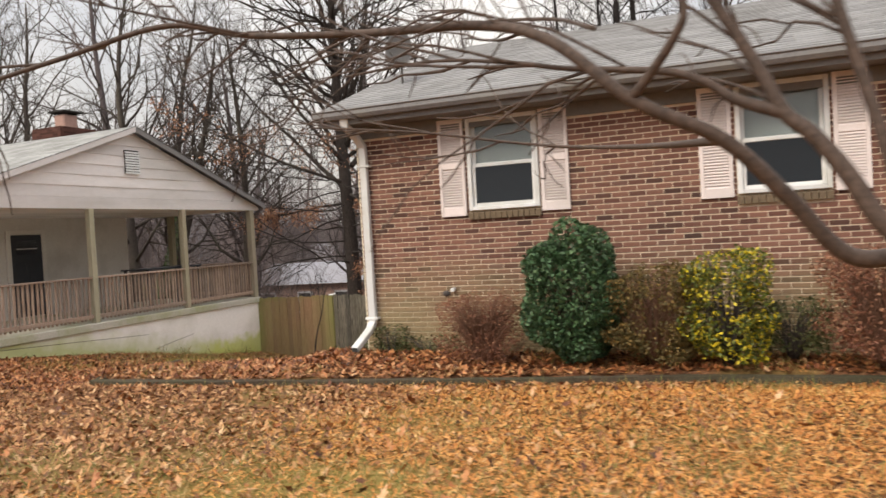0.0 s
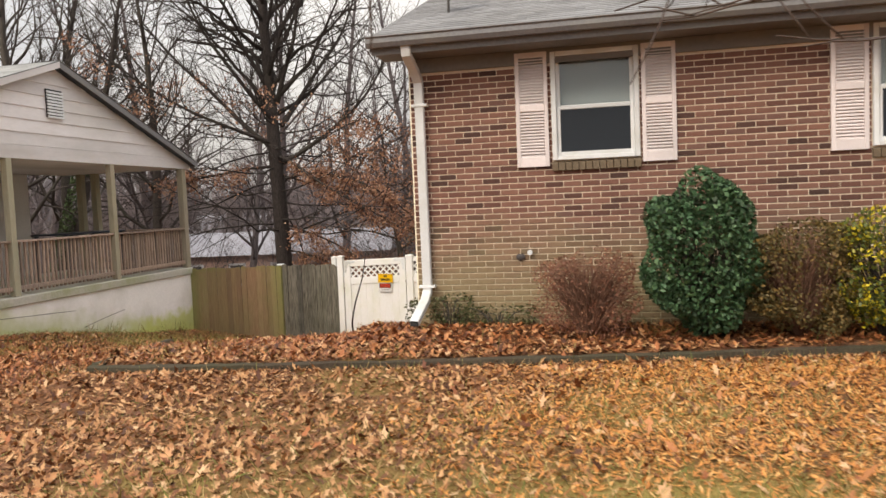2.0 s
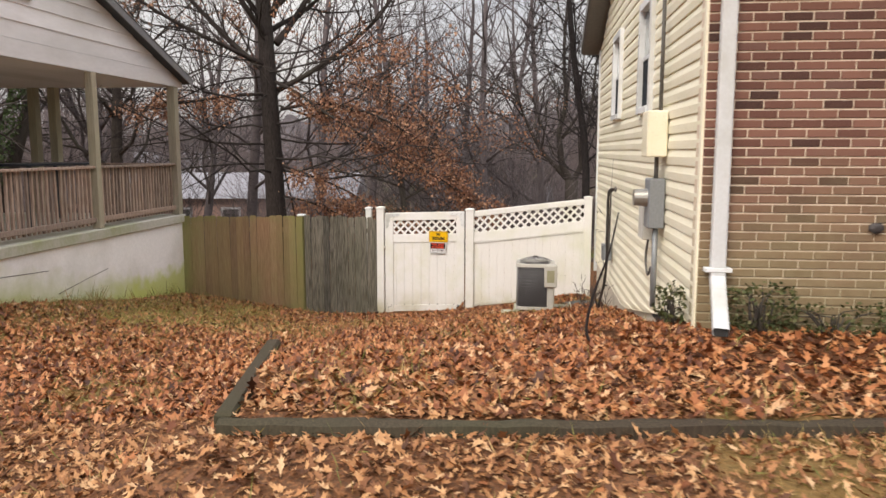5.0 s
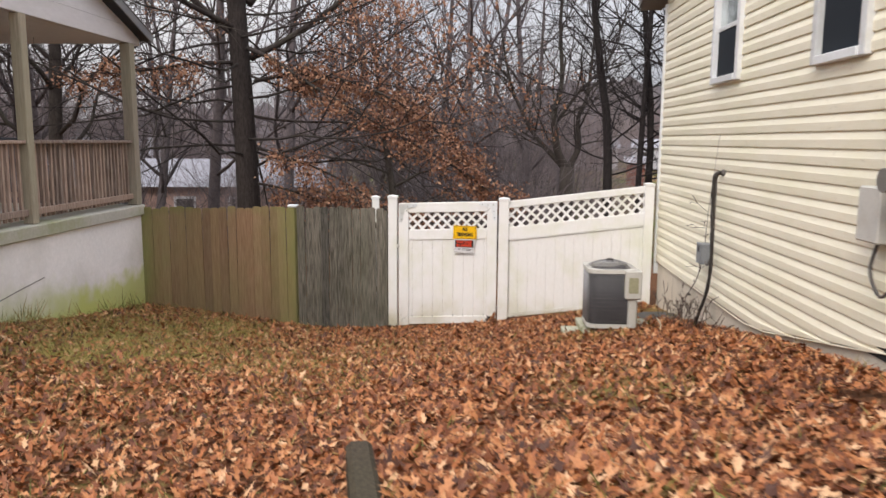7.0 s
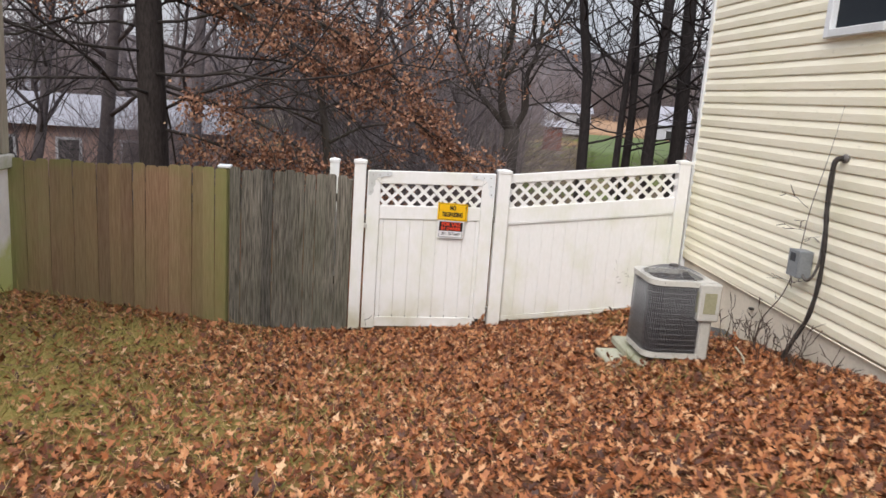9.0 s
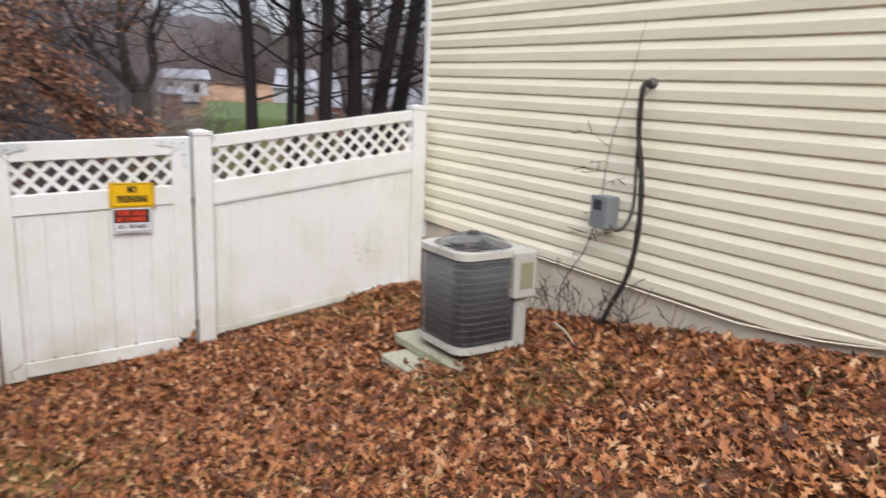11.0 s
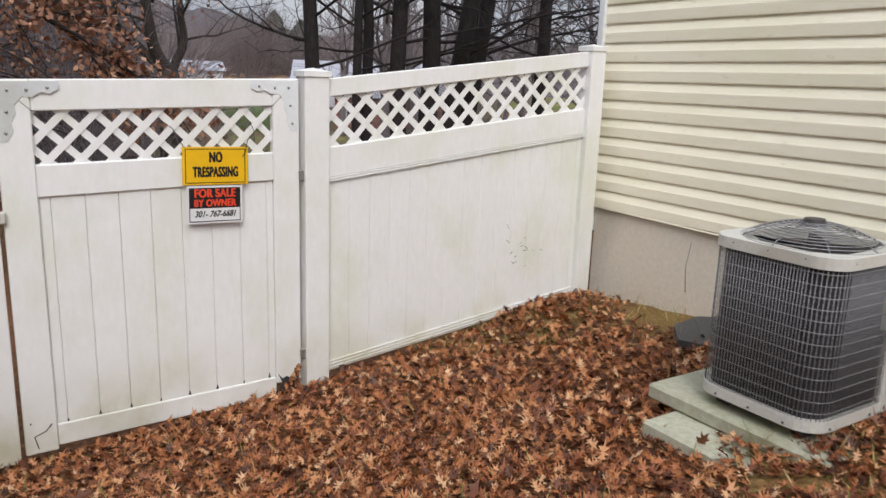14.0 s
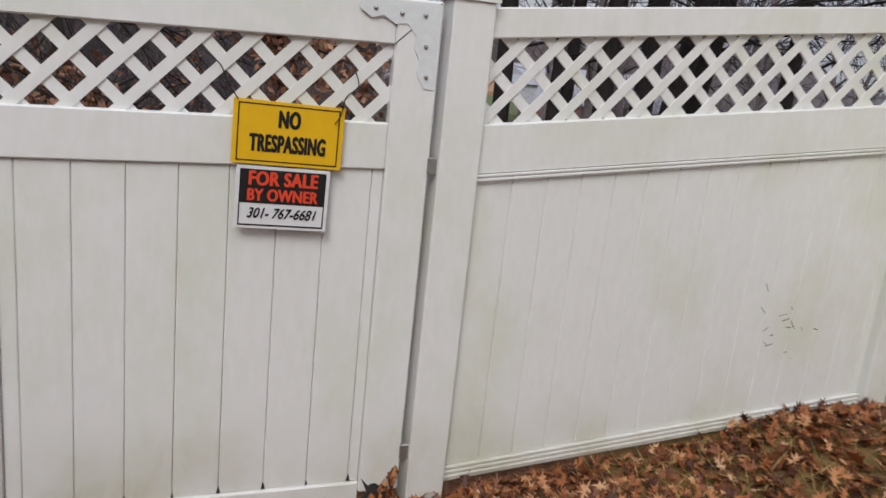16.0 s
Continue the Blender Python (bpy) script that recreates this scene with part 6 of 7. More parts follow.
# its great ascending limbs
across, away = Vector((0.92, 0.38, 0)), Vector((-0.38, 0.92, 0))
great_t = Tubes()
for pts, r0 in (([(-0.1, 0, 3.1), (-1.0, 0.4, 3.9), (-2.1, 0.8, 5.1), (-3.2, 1.0, 6.2), (-4.3, 1.2, 7.6)], 0.085),
                ([(0.1, 0, 2.7), (1.0, -0.4, 3.2), (2.2, -0.8, 4.1), (3.0, -0.9, 5.0), (3.7, -1.0, 6.3)], 0.075),
                ([(0.1, 0, 3.9), (0.6, 0.4, 4.6), (1.3, 0.8, 5.7), (2.2, 1.1, 7.0), (2.8, 1.3, 8.5)], 0.095),
                ([(-0.1, 0, 4.0), (-0.6, -0.5, 4.6), (-1.2, -0.9, 5.4), (-2.0, -1.2, 6.6), (-2.7, -1.4, 8.2)], 0.085),
                ([(-0.1, 0, 3.3), (-1.2, -0.6, 3.7), (-2.6, -1.2, 4.3), (-4.0, -1.6, 5.2), (-5.2, -1.8, 6.4)], 0.06),
                ([(0.0, 0, 4.6), (0.3, -0.5, 5.5), (0.7, -0.9, 6.7), (0.9, -1.1, 8.6)], 0.09)):
    q = smooth_line([across * p[0] + away * p[1] + Vector((0, 0, p[2] - ob0.z)) for p in pts], 6)
    great_t.add(q, [r0 * (1 - 0.8 * i / len(q)) + 0.004 for i in range(len(q))], 7)
    for j in range(16):
        k = min(int(len(q) * (0.15 + 0.83 * (j + orr.random()) / 16)), len(q) - 2)
        opt = dict(seg=(6, 4, 2), wander=0.15, up=(0.04, 0.02, 0.0), depth=2, kids=(5, 3), angle=0.65, ratio=0.5, flat=0.8)
        opt["from"] = 0.2
        d = (q[k + 1] - q[k - 1]).normalized() + Vector((orr.uniform(-0.9, 0.9), orr.uniform(-0.9, 0.9), orr.uniform(-0.5, 0.4)))
        limb(great_t, q[k], d, orr.uniform(1.0, 2.4), 0.022, 0, orr, opt)
great_t.make("great_limb", "bark_oak", oak, kind="stuff")
# tall trunks close behind the fence by the house
for k, (x, y, r, h, lean) in enumerate(((0.28, 14.5, 0.13, 13, (0.0, 0)), (0.95, 14.5, 0.08, 13, (-0.01, 0)), (1.24, 14.7, 0.10, 14, (-0.02, 0)), (1.66, 14.4, 0.15, 15, (0.0, 0)), (2.12, 14.4, 0.18, 16, (0.03, 0)), (2.5, 14.6, 0.18, 16, (0.09, 0)), (3.4, 15.5, 0.2, 16, (0.03, 0)), (4.6, 14.8, 0.15, 14, (0, 0)))):
    bare_tree("tall_tree", (x, y, gh(x, y)), h, r * 0.82, 30 + k, "bark_dark", "tall dark wet-barked tree behind the fence", 30, 0.16, lean, spread=0.27, kids=(7, 5), limb_angle=(35, 80), up=(0.03, 0.02, 0.0), slim=0.2)
ft = thing("forked_tree", (0.38, 24.0, gh(0.38, 24)), "grey bare tree down the slope, forking low into several stems", "tree")
fo = Vector((0.38, 24.0, gh(0.38, 24)))
fr = random.Random(52)
trunk_t, crown_t = Tubes(), Tubes()
trunk_t.add([Vector((0.38, 24, gh(0.38, 24) - 0.2)) - fo, Vector((0.4, 24, -1.2)) - fo, Vector((0.42, 24, 0.0)) - fo], [0.34, 0.25, 0.26], 12)
trunk_t.make("trunk", "bark", ft)
for pts, r0 in (([(0.40, 24, -0.1), (0.07, 23.9, 0.5), (-0.05, 23.8, 1.1), (-0.11, 23.8, 1.9), (0.12, 23.7, 3.0), (0.0, 23.6, 5.0), (0.2, 23.5, 8.0)], 0.17),
                ([(0.40, 24, -0.15), (-0.2, 24.1, 0.5), (-0.78, 24.2, 1.15), (-1.29, 24.3, 2.1), (-1.7, 24.4, 3.2), (-2.2, 24.6, 6.0)], 0.12),
                ([(0.44, 24, -0.1), (0.60, 24.1, 0.2), (0.82, 24.1, 0.75), (0.78, 24.2, 1.7), (1.06, 24.2, 2.5), (1.25, 24.3, 4.2), (1.5, 24.4, 7.5)], 0.13),
                ([(0.0, 23.8, 1.6), (0.7, 23.6, 2.6), (1.6, 23.5, 3.6), (2.3, 23.4, 5.5)], 0.07)):
    q = smooth_line([Vector(p) - fo for p in pts], 5)
    crown_t.add(q, [r0 * (1 - 0.8 * i / len(q)) for i in range(len(q))], 8)
    for j in range(11):
        k = int(len(q) * (0.22 + 0.75 * (j + fr.random()) / 11)) - 1
        opt = dict(seg=(7, 4, 3), wander=0.16, up=(0.04, 0.02, 0.0), depth=2, kids=(5, 4), angle=0.7, ratio=0.5, flat=0.8)
        opt["from"] = 0.2
        d = (q[k + 1 if k + 1 < len(q) else k] - q[k - 1]).normalized() * 0.6 + Vector((fr.uniform(-1, 1), fr.uniform(-0.7, 0.7), fr.uniform(0.0, 0.5)))
        limb(crown_t, q[k], d, fr.uniform(1.6, 3.2), 0.035, 0, fr, opt)
crown_t.make("crown", "bark", ft, kind="stuff")
br, ends = bare_tree("beech_tree", (-4.9, 17.2, gh(-4.9, 17.2)), 6.2, 0.12, 61, "bark", "young tree still hung with rust-coloured leaves", 20, 0.1, spread=0.45, kids=(6, 4), limb_angle=(50, 88), up=(-0.01, 0, -0.01))
clinging(br, ends, 3200, lambda p: p.z < 5.6, "oak_leaf", (0.05, 0.11), 9)

# woods down the slope: a few kinds, copied; their bark is paled for haze
kinds = []
for k in range(6):
    fine = k < 3
    tr, _ = bare_tree("woodland_tree", (0, 0, 0), (12, 15, 17, 13, 16, 18)[k], 0.2 if fine else 0.24, 70 + k, "bark_hazed", "bare grey woodland tree", 20 if fine else 13, 0.18, spread=0.36, kids=(6, 4) if fine else (5, 2), limb_angle=(30, 65), up=(0.04, 0.03, 0.01), thin=True)
    tr["group"] = "woodland trees"
    kinds.append(tr)
wr = random.Random(21)
spots = [(-14.5, 17), (-11.5, 21), (-18, 14), (-22, 20), (-3.0, 25), (-6.5, 28), (-16, 27), (-0.5, 30), (-2.6, 34), (8, 27), (11, 18), (-27, 12), (-33, 20), (-4.6, 31), (-10, 25)]
while len(spots) < 58:
    spots.append((wr.uniform(-60, 45), wr.uniform(30, 62)))
while len(spots) < 78:
    spots.append((wr.uniform(-90, 70), wr.uniform(62, 110)))
for i in range(16):
    spots.append((wr.uniform(-70, -32), wr.uniform(-6, 30)))
for i, (x, y) in enumerate(spots):
    if 0.19 < (x + 4.4) / max(y - 3, 1) < 0.46 and 26 < y < 160:
        continue
    src = kinds[i % 3 if (y < 48 and i < 58) else 3 + i % 3]
    copy_thing(src, pose(x, y, gh(x, y) - 0.1, wr.uniform(-3, 3), wr.uniform(-3, 3), wr.uniform(0, 360)))
near_kind, _ = bare_tree("bare_tree", (-15.2, 11.0, gh(-15.2, 11)), 13, 0.2, 88, "bark", "dark many-branched bare tree behind the neighbouring house", 24, 0.2, spread=0.4, kids=(7, 5), limb_angle=(30, 60), up=(0.04, 0.03, 0.01), thin=True)
near_kind["group"] = "bare trees behind the house"
for x, y, sc in ((-19, 10.5, 0.95), (-23, 6, 1.0), (-23.5, 12, 1.1), (-24.5, -0.5, 1.0), (-12.6, 14, 0.9), (-29, 3, 1.15), (-18, 16, 1.1)):
    copy_thing(near_kind, pose(x, y, gh(x, y) - 0.1, wr.uniform(-4, 4), wr.uniform(-4, 4), wr.uniform(0, 360)) @ Matrix.Scale(sc, 4))
for k, tr in enumerate(kinds):
    x, y = ((-20, 24), (-9.5, 33), (13, 33), (-30, 29), (-45, 44), (30, 50))[k]
    tr.matrix_world = pose(x, y, gh(x, y) - 0.1)

# undergrowth behind the fence
def thicket(at, size, n, material, seed, label):
    s = thing("thicket", at, label, "undergrowth")
    r = random.Random(seed)
    t = Tubes()
    for i in range(n):
        p = Vector((r.uniform(-size[0], size[0]), r.uniform(-size[1], size[1]), -0.1))
        d = Vector((r.gauss(0, 0.45), r.gauss(0, 0.45), 1))
        opt = dict(seg=(5, 3, 2), wander=0.2, up=(0, 0, 0), depth=1, kids=(4,), angle=0.7, ratio=0.5, flat=1.0)
        opt["from"] = 0.3
        limb(t, p, d, size[2] * r.uniform(0.5, 1.1), 0.014, 0, r, opt)
    t.make("brush", material, s, kind="stuff")


for k, (x, y, sx, sz) in enumerate(((-13, 19, 4, 3.0), (-6, 19.5, 4, 2.8), (-1, 21, 3, 3.0), (-20, 22, 5, 3.4), (9, 24, 2, 2.6))):
    thicket((x, y, gh(x, y)), (sx, 2.0, sz), 110, "bark_hazed", 90 + k, "tangled bare undergrowth behind the fence")


for k, (x, y, sx, sz) in enumerate(((-2.6, 25, 2.6, 8.0), (-5.5, 29, 3.5, 8.5), (-0.8, 31, 2.0, 8.0), (-12, 30, 4, 7.0))):
    thicket((x, y, gh(x, y)), (sx, 2.0, sz), 100, "bark_hazed", 190 + k, "dense stand of thin bare saplings")


# masses of fine twigs farther off, one kind copied; haze is in their colour
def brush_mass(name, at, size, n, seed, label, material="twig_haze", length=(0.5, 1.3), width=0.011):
    s = thing(name, at, label, "undergrowth")
    g = np.random.default_rng(seed)
    hub = g.normal(size=(26, 3)) * np.array([0.5, 0.5, 0.30]) + np.array([0, 0, 0.55])
    c = hub[g.integers(0, 26, n)] + g.normal(0, 0.17, (n, 3))
    c = c * np.array(size)
    c = c[(c[:, 2] > 0) & (c[:, 2] < size[2] * 1.25)]
    n = len(c)
    d = c / np.array(size) - np.array([0, 0, 0.1]) + g.normal(0, 0.35, (n, 3)) + np.array([0, 0, 0.45])
    d /= np.linalg.norm(d, axis=1)[:, None]
    e = np.cross(d, g.normal(size=(n, 3)))
    e /= np.linalg.norm(e, axis=1)[:, None]
    L = g.uniform(*length, n)[:, None]
    pts = np.stack((c - d * L / 2 - e * width, c - d * L / 2 + e * width, c + d * L / 2), 1).reshape(-1, 3)
    me = fast_mesh("twig_haze", pts, np.arange(3 * n).reshape(-1, 3))
    link("twig_haze", me, material, s, kind="stuff")
    t = Tubes()
    r = random.Random(seed)
    for i in range(7):
        x, y = r.uniform(-0.5, 0.5) * size[0], r.uniform(-0.4, 0.4) * size[1]
        t.add(smooth_line([(x, y, -0.4), (x * 1.1, y, size[2] * 0.4), (x * 1.3 + r.uniform(-0.4, 0.4), y, size[2] * 0.85)], 4), list(np.linspace(0.09, 0.015, 9)), 5)
    t.make("woody_base", "bark_hazed", s, kind="stuff")
    return s


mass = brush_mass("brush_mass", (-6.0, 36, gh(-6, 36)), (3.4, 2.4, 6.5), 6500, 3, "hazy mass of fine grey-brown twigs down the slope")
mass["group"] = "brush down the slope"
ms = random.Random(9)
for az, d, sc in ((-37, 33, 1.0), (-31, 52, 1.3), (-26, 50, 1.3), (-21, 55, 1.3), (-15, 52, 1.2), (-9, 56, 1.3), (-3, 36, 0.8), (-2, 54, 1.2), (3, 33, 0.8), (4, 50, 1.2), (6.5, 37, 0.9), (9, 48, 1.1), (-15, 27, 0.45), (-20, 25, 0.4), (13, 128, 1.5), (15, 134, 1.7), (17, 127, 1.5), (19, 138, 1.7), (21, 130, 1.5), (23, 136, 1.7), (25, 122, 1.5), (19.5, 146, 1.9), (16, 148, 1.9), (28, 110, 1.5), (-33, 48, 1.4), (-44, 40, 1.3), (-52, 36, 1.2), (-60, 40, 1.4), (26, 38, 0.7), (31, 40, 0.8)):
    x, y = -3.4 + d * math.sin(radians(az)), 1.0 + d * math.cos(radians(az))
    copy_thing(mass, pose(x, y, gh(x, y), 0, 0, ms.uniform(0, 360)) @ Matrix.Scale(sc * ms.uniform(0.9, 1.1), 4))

# an ivy-clad trunk leaning behind the neighbour's porch
iv, _ = bare_tree("ivy_clad_tree", (-15.6, 12.3, gh(-15.6, 12.3)), 11, 0.2, 141, "bark", "leaning bare tree with green ivy up its trunk", 14, 0.45, lean=(0.36, 0.0), spread=0.35, kids=(6, 4), limb_angle=(30, 60))
ig = np.random.default_rng(5)
ih, ia = ig.uniform(0, 5.5, 2600), ig.uniform(0, 2 * math.pi, 2600)
leaf_cloud("ivy", np.stack((ih * 0.36 + (0.3 - 0.02 * ih) * np.cos(ia), 0.3 * np.sin(ia), ih), -1), "ivy_leaf", (0.07, 0.14), ig, iv)

# the small smooth-barked tree near the path
my = thing("crepe_myrtle", (6.35, -6.35, gh(6.35, -6.35)), "multi-stemmed smooth-barked garden tree with long bare limbs", "tree")
off = Vector((6.35, -6.35, gh(6.35, -6.35)))
def mlimb(t, pts, r0, r1, sides=9):
    r0, r1 = r0 * 0.68, r1 * 0.75
    q = smooth_line([Vector(p) - off for p in pts], 6)
    t.add(q, [r0 + (r1 - r0) * (i / (len(q) - 1)) ** 0.8 for i in range(len(q))], sides)
    return q


stems = [
    ([(6.35, -6.35, -0.1), (6.0, -6.38, 0.7), (5.62, -6.4, 1.18), (5.32, -6.42, 1.22), (5.14, -6.5, 1.42), (4.95, -6.6, 1.62), (4.68, -6.7, 1.77), (4.42, -6.7, 2.0), (4.13, -6.6, 2.12), (3.6, -6.4, 2.22), (3.0, -6.4, 2.3), (2.62, -6.5, 2.38), (2.3, -6.8, 2.22), (2.0, -7.0, 2.1)], 0.058, 0.012),
    ([(5.13, -6.6, 1.69), (5.05, -6.6, 1.72), (4.97, -6.6, 1.76), (4.91, -6.6, 1.81), (4.8, -6.6, 1.86), (4.64, -6.6, 1.89), (4.45, -6.6, 1.92), (4.24, -6.6, 1.97), (3.9, -6.5, 2.04), (3.4, -6.3, 2.08)], 0.034, 0.006),
    ([(6.0, -6.5, 0.75), (5.62, -6.6, 1.15), (5.45, -6.6, 1.4), (5.38, -6.6, 1.65), (5.33, -6.6, 1.85), (5.29, -6.6, 2.01), (5.24, -6.6, 2.3), (5.2, -6.7, 2.9)], 0.034, 0.02),
    ([(6.35, -6.35, -0.1), (6.1, -6.5, 0.6), (5.75, -6.6, 1.0), (5.54, -6.6, 1.17), (5.39, -6.6, 1.32), (5.3, -6.6, 1.48), (5.21, -6.6, 1.61), (5.13, -6.6, 1.69), (5.07, -6.6, 1.82), (5.0, -6.6, 1.96), (4.93, -6.6, 2.1), (4.7, -6.6, 2.7), (4.4, -6.7, 3.6)], 0.062, 0.018),
    ([(6.35, -6.35, -0.1), (6.4, -6.3, 1.2), (6.3, -6.2, 2.6), (6.5, -6.0, 4.0)], 0.06, 0.02),
    ([(4.68, -6.7, 1.77), (4.83, -6.8, 1.93), (4.86, -6.83, 2.05), (4.8, -6.85, 2.5), (4.6, -6.9, 3.0)], 0.026, 0.01),
    ([(4.95, -6.6, 1.62), (4.7, -6.0, 1.68), (4.45, -5.5, 1.74), (4.14, -5.15, 1.8), (3.8, -5.1, 1.86), (3.3, -5.3, 1.95), (2.7, -5.5, 2.02)], 0.024, 0.006),
    ([(4.5, -6.3, 2.12), (4.2, -5.9, 2.3), (3.6, -5.6, 2.42), (2.8, -5.3, 2.4)], 0.016, 0.005),
    ([(6.3, -6.2, 2.6), (5.9, -6.5, 2.7), (5.5, -6.7, 2.85), (5.1, -6.5, 3.0), (4.6, -6.3, 3.1)], 0.03, 0.01),
    ([(3.6, -6.4, 2.22), (3.2, -6.0, 2.18), (2.6, -5.7, 2.1)], 0.013, 0.004),
    ([(3.0, -6.4, 2.3), (2.7, -6.9, 2.35), (2.2, -7.2, 2.5)], 0.011, 0.004),
]
mr = random.Random(5)
for i, (pts, a, b) in enumerate(stems):
    stem_t, twig_t = Tubes(), Tubes()
    q = mlimb(stem_t, pts, a, b)
    opt = dict(seg=(5, 3), wander=0.16, up=(0.02, 0.0), depth=1, kids=(3,), angle=0.6, ratio=0.55, flat=0.6)
    opt["from"] = 0.3
    for j in range(len(q) // 5):
        k = int(len(q) * (0.55 + 0.43 * mr.random())) - 1
        d = (q[k] - q[k - 1]).normalized() + Vector((mr.uniform(-0.7, 0.3), mr.uniform(0.0, 0.9), mr.uniform(-0.4, 0.5)))
        limb(twig_t, q[k], d, mr.uniform(0.4, 1.0), 0.006, 0, mr, opt)
    stem = stem_t.make("stem" if pts[0][2] < 0 else "limb", "bark_myrtle", my)
    if len(q) >= 5:
        twig_t.make("twig", "bark_myrtle", stem, kind="stuff")

# saplings and dry stems by the side of the house
sp = thing("dead_stem", (-0.74, -0.1, gh(-0.74, -0.1)), "thin bent dead stem standing in the leaves", "dead stem")
t = Tubes()
t.add(smooth_line([(0, 0, -0.05), (-0.07, 0, 0.12), (-0.02, 0, 0.4), (0.08, 0.0, 0.7), (0.14, 0, 1.0)], 5), list(np.linspace(0.014, 0.005, 21)), 6)
t.make("stem", "bark_dark", sp)
vn = thing("dry_vine", (-0.3, 5.85, gh(-0.3, 5.85)), "dry leafless vine climbing the siding", "vine")
t = Tubes()
main = smooth_line([(0.05, 0.05, -0.05), (0.1, 0.1, 0.3), (0.2, -0.02, 0.6), (0.24, -0.1, 0.95), (0.25, -0.15, 1.4), (0.25, -0.3, 1.9), (0.26, -0.38, 2.3)], 5)
t.add(main, list(np.linspace(0.007, 0.0012, len(main))), 5)
vr = random.Random(12)
for i in range(12):
    k = vr.randint(3, len(main) - 10)
    opt = dict(seg=(4, 3), wander=0.25, up=(0.0, 0.0), depth=1, kids=(2,), angle=0.7, ratio=0.6, flat=1.0)
    opt["from"] = 0.3
    limb(t, main[k], (vr.uniform(-0.35, -0.05), vr.uniform(-1, 1), vr.uniform(-0.2, 0.6)), vr.uniform(0.12, 0.3), 0.0011, 0, vr, opt)
t.make("stem", "bark_myrtle", vn)
wd = thing("dry_weeds", (-0.3, 5.35, gh(-0.3, 5.35)), "dry brown weeds against the foundation", "weeds")
t = Tubes()
for i in range(34):
    p = (vr.uniform(-0.15, 0.2), vr.uniform(-0.6, 0.9), -0.02)
    opt = dict(seg=(4, 3), wander=0.2, up=(0.0, 0.0), depth=1, kids=(3,), angle=0.6, ratio=0.5, flat=1.0)
    opt["from"] = 0.3
    limb(t, p, (vr.uniform(-0.4, 0.1), vr.uniform(-0.5, 0.5), 1), vr.uniform(0.15, 0.42), 0.003, 0, vr, opt)
t.make("stalks", "bark_myrtle", wd, kind="stuff")


# ---- far below: houses, field, woods ----
def far_house(x, y, rz, w, d, h, wall, label, roof_h=1.8, windows=4, base=None):
    z0 = gh(x, y) if base is None else base
    ob = thing("far_house", (x, y, z0), label, "house", rz=rz)
    box("wall", wall, ob, -w / 2, w / 2, -d / 2, d / 2, -1.0, h, 0.0)
    bm = bmesh.new()
    a, e = w / 2 + 0.3, d / 2 + 0.4
    v = [bm.verts.new(p) for p in ((-a, -e, h - 0.1), (a, -e, h - 0.1), (a, e, h - 0.1), (-a, e, h - 0.1), (-a, 0, h + roof_h), (a, 0, h + roof_h))]
    for q in ((0, 1, 5, 4), (2, 3, 4, 5), (0, 4, 3), (1, 2, 5), (3, 2, 1, 0)):
        bm.faces.new([v[i] for i in q])
    part("roof", bm, "far_roof", ob)
    for i in range(windows):
        wx = -w / 2 + (i + 0.5) * w / windows
        win = thing("window")
        win.parent = ob
        box("frame", "far_white", win, wx - 0.55, wx + 0.55, -d / 2 - 0.06, -d / 2 - 0.002, h - 2.0, h - 0.6, 0.01)
        box("pane", "dark", win, wx - 0.42, wx + 0.42, -d / 2 - 0.08, -d / 2 - 0.061, h - 1.88, h - 0.72, 0.0)
    return ob


def toward(azimuth, distance):
    """A place seen from the gate side at that bearing (degrees right of north) and distance."""
    return -4.4 + distance * math.sin(radians(azimuth)), 3.4 + distance * math.cos(radians(azimuth))


far_house(-19.5, 38, 8, 16, 8, 3.1, "far_pink", "long pinkish brick house with a pale roof down the slope", 1.2, 6, -4.5)
far_house(-3.6, 42, -5, 7, 6, 2.2, "far_white", "low pale house behind the trees", 1.1, 2, -4.3)
far_house(*toward(14.0, 70), -10, 1.7, 2.6, 1.3, "far_brick", "small red outbuilding with a pale roof", 0.5, 0, -2.3)
far_house(*toward(14.6, 104), -10, 6.0, 6, 2.0, "far_white", "white house with a pale roof beyond the field", 1.1, 2, -1.8)
far_house(*toward(9.8, 104), -6, 7.0, 6, 2.2, "far_white", "low white house with a pale roof", 1.2, 3, -2.2)
far_house(*toward(22.6, 96), 62, 6, 4.5, 2.2, "far_white", "white gabled house at the edge of the field", 1.6, 3, -2.6)
far_house(*toward(16.2, 158), -14, 9, 8, 7.2, "far_brick", "red brick building across the valley", 1.6, 4)
far_house(*toward(26.0, 95), -26, 15, 8, 3.0, "far_white", "white house among the trees", 2.2, 4)
far_house(*toward(29.5, 70), -30, 12, 8, 2.6, "far_brick", "red brick house with a grey roof", 1.8, 4)
far_house(-38, 62, 20, 14, 8, 3, "far_white", "white house among bare trees", 2.2, 4)
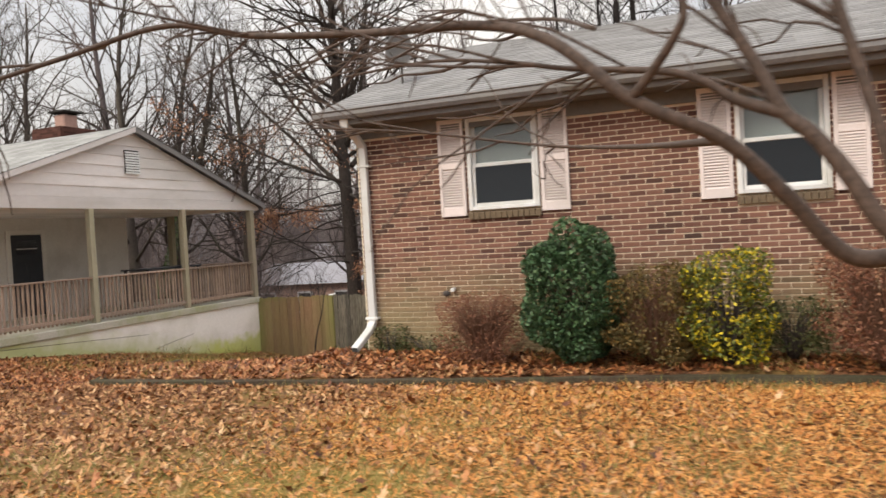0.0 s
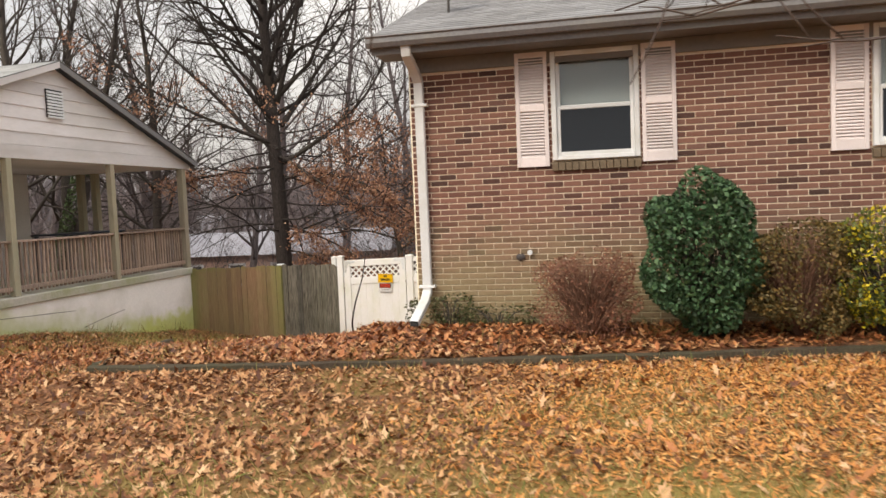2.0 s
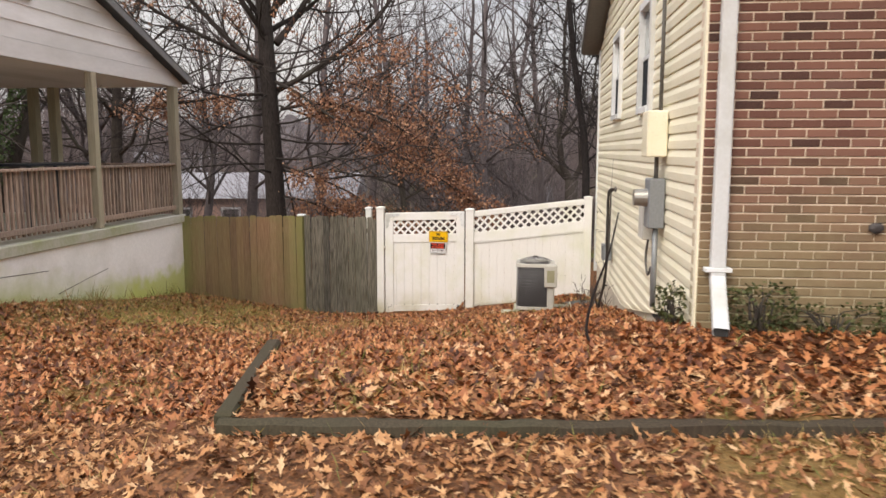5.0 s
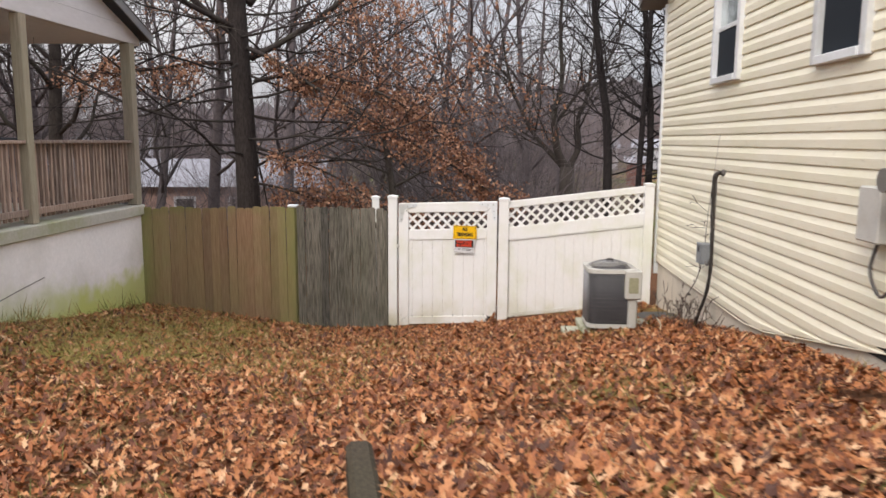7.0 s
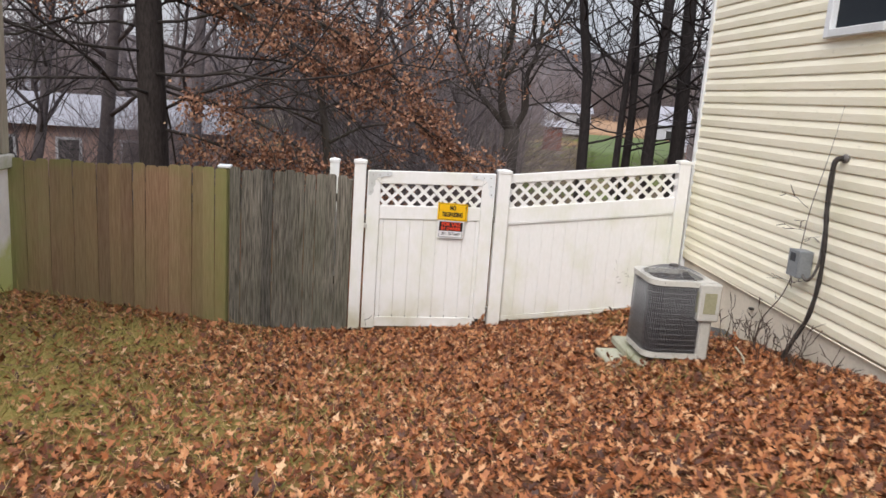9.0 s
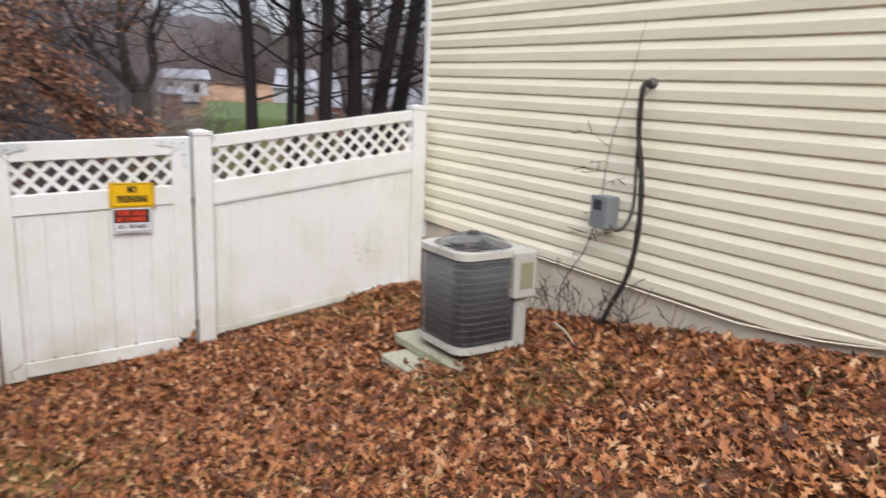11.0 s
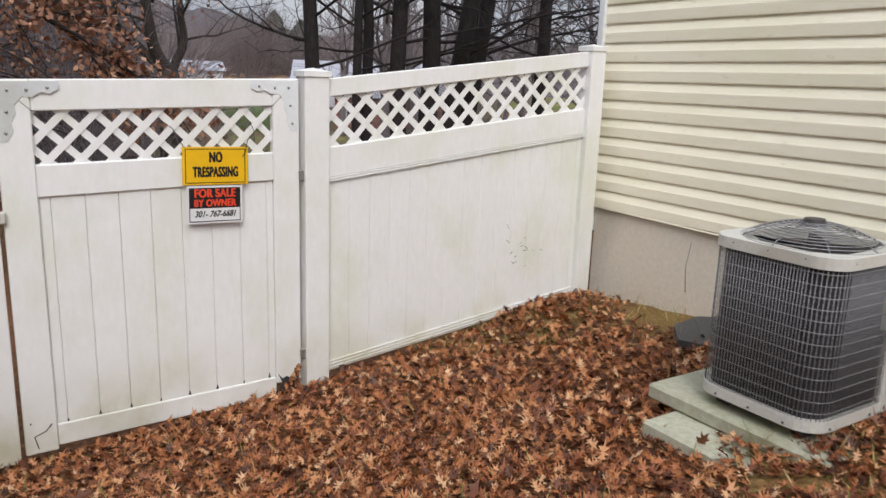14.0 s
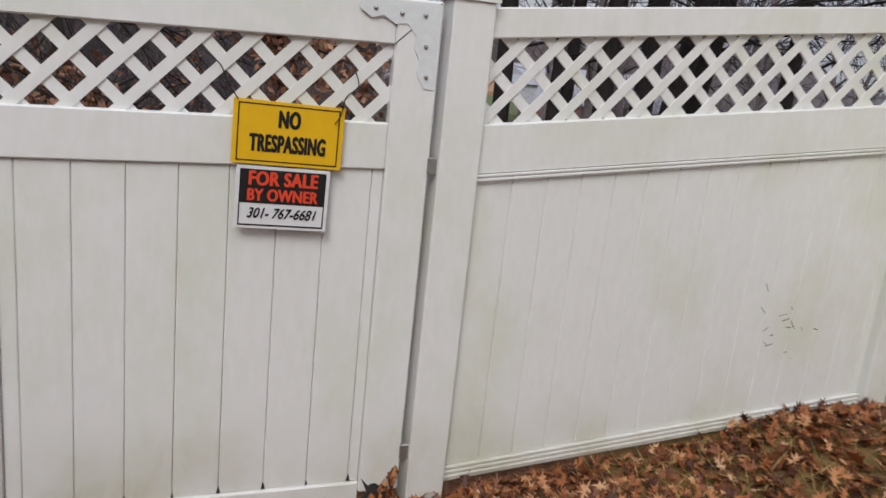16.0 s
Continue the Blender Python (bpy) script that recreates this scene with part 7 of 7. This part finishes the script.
for name, mat, a0, a1, d0, d1, s0, s1 in (("tan_field", "tan_field", 15.8, 22.5, 92, 135, -0.026, -0.003), ("grass_field", "green_field", 16.3, 23.0, 60, 91.5, -0.050, -0.027)):
    vs, fc = [], []
    for i in range(7):
        for j in range(5):
            x, y = toward(a0 + (a1 - a0) * i / 6, d0 + (d1 - d0) * j / 4 + 3 * math.sin(i * 1.7 + j))
            rise_z = 0.22 + (s0 + (s1 - s0) * j / 4) * (d0 + (d1 - d0) * j / 4)
            vs.append((x, y, max(gh(x, y) + 0.12, rise_z)))
        x, y, zt = vs[-5]
        vs[-5:-5] = [(x, y, gh(x, y) - 0.3)]
    for i in range(6):
        for j in range(5):
            fc.append((i * 6 + j, (i + 1) * 6 + j, (i + 1) * 6 + j + 1, i * 6 + j + 1))
    raw(name, vs, fc, mat, None, "", True, "structure")
for k, (az, d, h, w) in enumerate(((20.0, 140, 13.0, 7.0), (21.9, 138, 11.5, 6.5), (7.0, 90, 8.0, 2.6))):
    x, y = toward(az, d)
    ev = thing("evergreen_tree", (x, y, gh(x, y)), "dark green evergreen tree in the distance", "tree")
    g = np.random.default_rng(k + 3)
    n = 2600
    hh = g.random(n) ** 0.8
    an = g.uniform(0, 2 * math.pi, n)
    rr = w * (1 - hh) ** 0.8 * (0.6 + 0.4 * g.random(n)) * (1 + 0.25 * np.sin(3 * an + 8 * hh))
    leaf_cloud("crown", np.stack((rr * np.cos(an), rr * np.sin(an), 0.6 + hh * h), -1), "evergreen", (0.35, 0.8), g, ev)
    t = Tubes()
    t.add([(0, 0, -0.3), (0, 0, h * 0.8)], [0.2, 0.05], 7)
    t.make("trunk", "bark_dark", ev)

# a ring of wooded hills on the skyline, with haze put into their colour
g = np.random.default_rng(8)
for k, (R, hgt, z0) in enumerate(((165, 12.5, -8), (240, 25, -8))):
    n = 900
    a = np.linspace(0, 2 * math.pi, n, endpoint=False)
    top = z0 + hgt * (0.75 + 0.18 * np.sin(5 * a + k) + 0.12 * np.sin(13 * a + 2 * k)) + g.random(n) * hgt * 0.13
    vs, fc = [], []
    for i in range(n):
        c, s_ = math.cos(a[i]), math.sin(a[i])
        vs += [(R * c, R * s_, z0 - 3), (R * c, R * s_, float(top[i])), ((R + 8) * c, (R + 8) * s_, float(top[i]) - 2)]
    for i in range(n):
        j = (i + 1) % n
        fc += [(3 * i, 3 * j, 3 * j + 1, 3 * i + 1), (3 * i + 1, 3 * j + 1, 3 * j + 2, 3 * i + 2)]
    raw("backdrop", vs, fc, "hazed_woods", None, "", False, "structure")


# ---- bricks of the front wall, last ----
def brick_mesh(w):
    bm = bmesh.new()
    add_box(bm, 0, w, 0.0, 0.03, 0, COURSE - 0.0135, 0)
    fr = [e for e in bm.edges if all(v.co.y < 0.001 for v in e.verts)]
    bmesh.ops.bevel(bm, geom=fr, offset=0.003, segments=1, affect="EDGES")
    me = bpy.data.meshes.new("brick")
    bm.to_mesh(me)
    bm.free()
    me.materials.append(M["brick"])
    return me


full, half = brick_mesh(BRICK - 0.0105), brick_mesh(BRICK / 2 - 0.0105)
brnd = random.Random(31)
bv, bf = [], []
count = 0
courses = int((2.74 + 0.75) / COURSE)
for c in range(courses):
    z0 = -0.75 + c * COURSE
    x = 0.004
    if c % 2:
        cells = [(x, half, BRICK / 2)]
        x += BRICK / 2
    else:
        cells = []
    while x < 7.6:
        cells.append((x, full, BRICK))
        x += BRICK
    for x, me, w in cells:
        a, b, zc = x, x + w - 0.0105, z0 + 0.03
        hit = False
        for w0, w1, h0, h1 in WINDOWS:
            if b > w0 and a < w1 and zc > h0 - 0.12 and zc < h1:
                if a < w0 - 0.02:
                    b = w0 - 0.008
                elif b > w1 + 0.02:
                    a = w1 + 0.008
                else:
                    hit = True
        if hit or b - a < 0.02 or z0 < gh(x, -0.1) - 0.15:
            continue
        y = brnd.uniform(-0.002, 0.002)
        if count < 300 and x < 1.3 and b - a > w - 0.03 and z0 > -0.1 and w == BRICK:
            o = link("brick", me, None, front)
            o.location = (x, y, z0)
            count += 1
        else:
            i0 = len(bv)
            h = COURSE - 0.0135
            e = 0.003
            bv += [(a + e, y, z0 + e), (b - e, y, z0 + e), (b - e, y, z0 + h - e), (a + e, y, z0 + h - e), (a, y + e, z0), (b, y + e, z0), (b, y + e, z0 + h), (a, y + e, z0 + h), (a, 0.02, z0), (b, 0.02, z0), (b, 0.02, z0 + h), (a, 0.02, z0 + h)]
            bf += [(i0, i0 + 1, i0 + 2, i0 + 3)] + [(i0 + p, i0 + q, i0 + q - 4, i0 + p - 4) for p, q in ((4, 5), (5, 6), (6, 7), (7, 4))] + [(i0 + p, i0 + q, i0 + q - 4, i0 + p - 4) for p, q in ((8, 9), (9, 10), (10, 11), (11, 8))]
raw("bricks", bv, bf, "brick", front, kind="stuff")
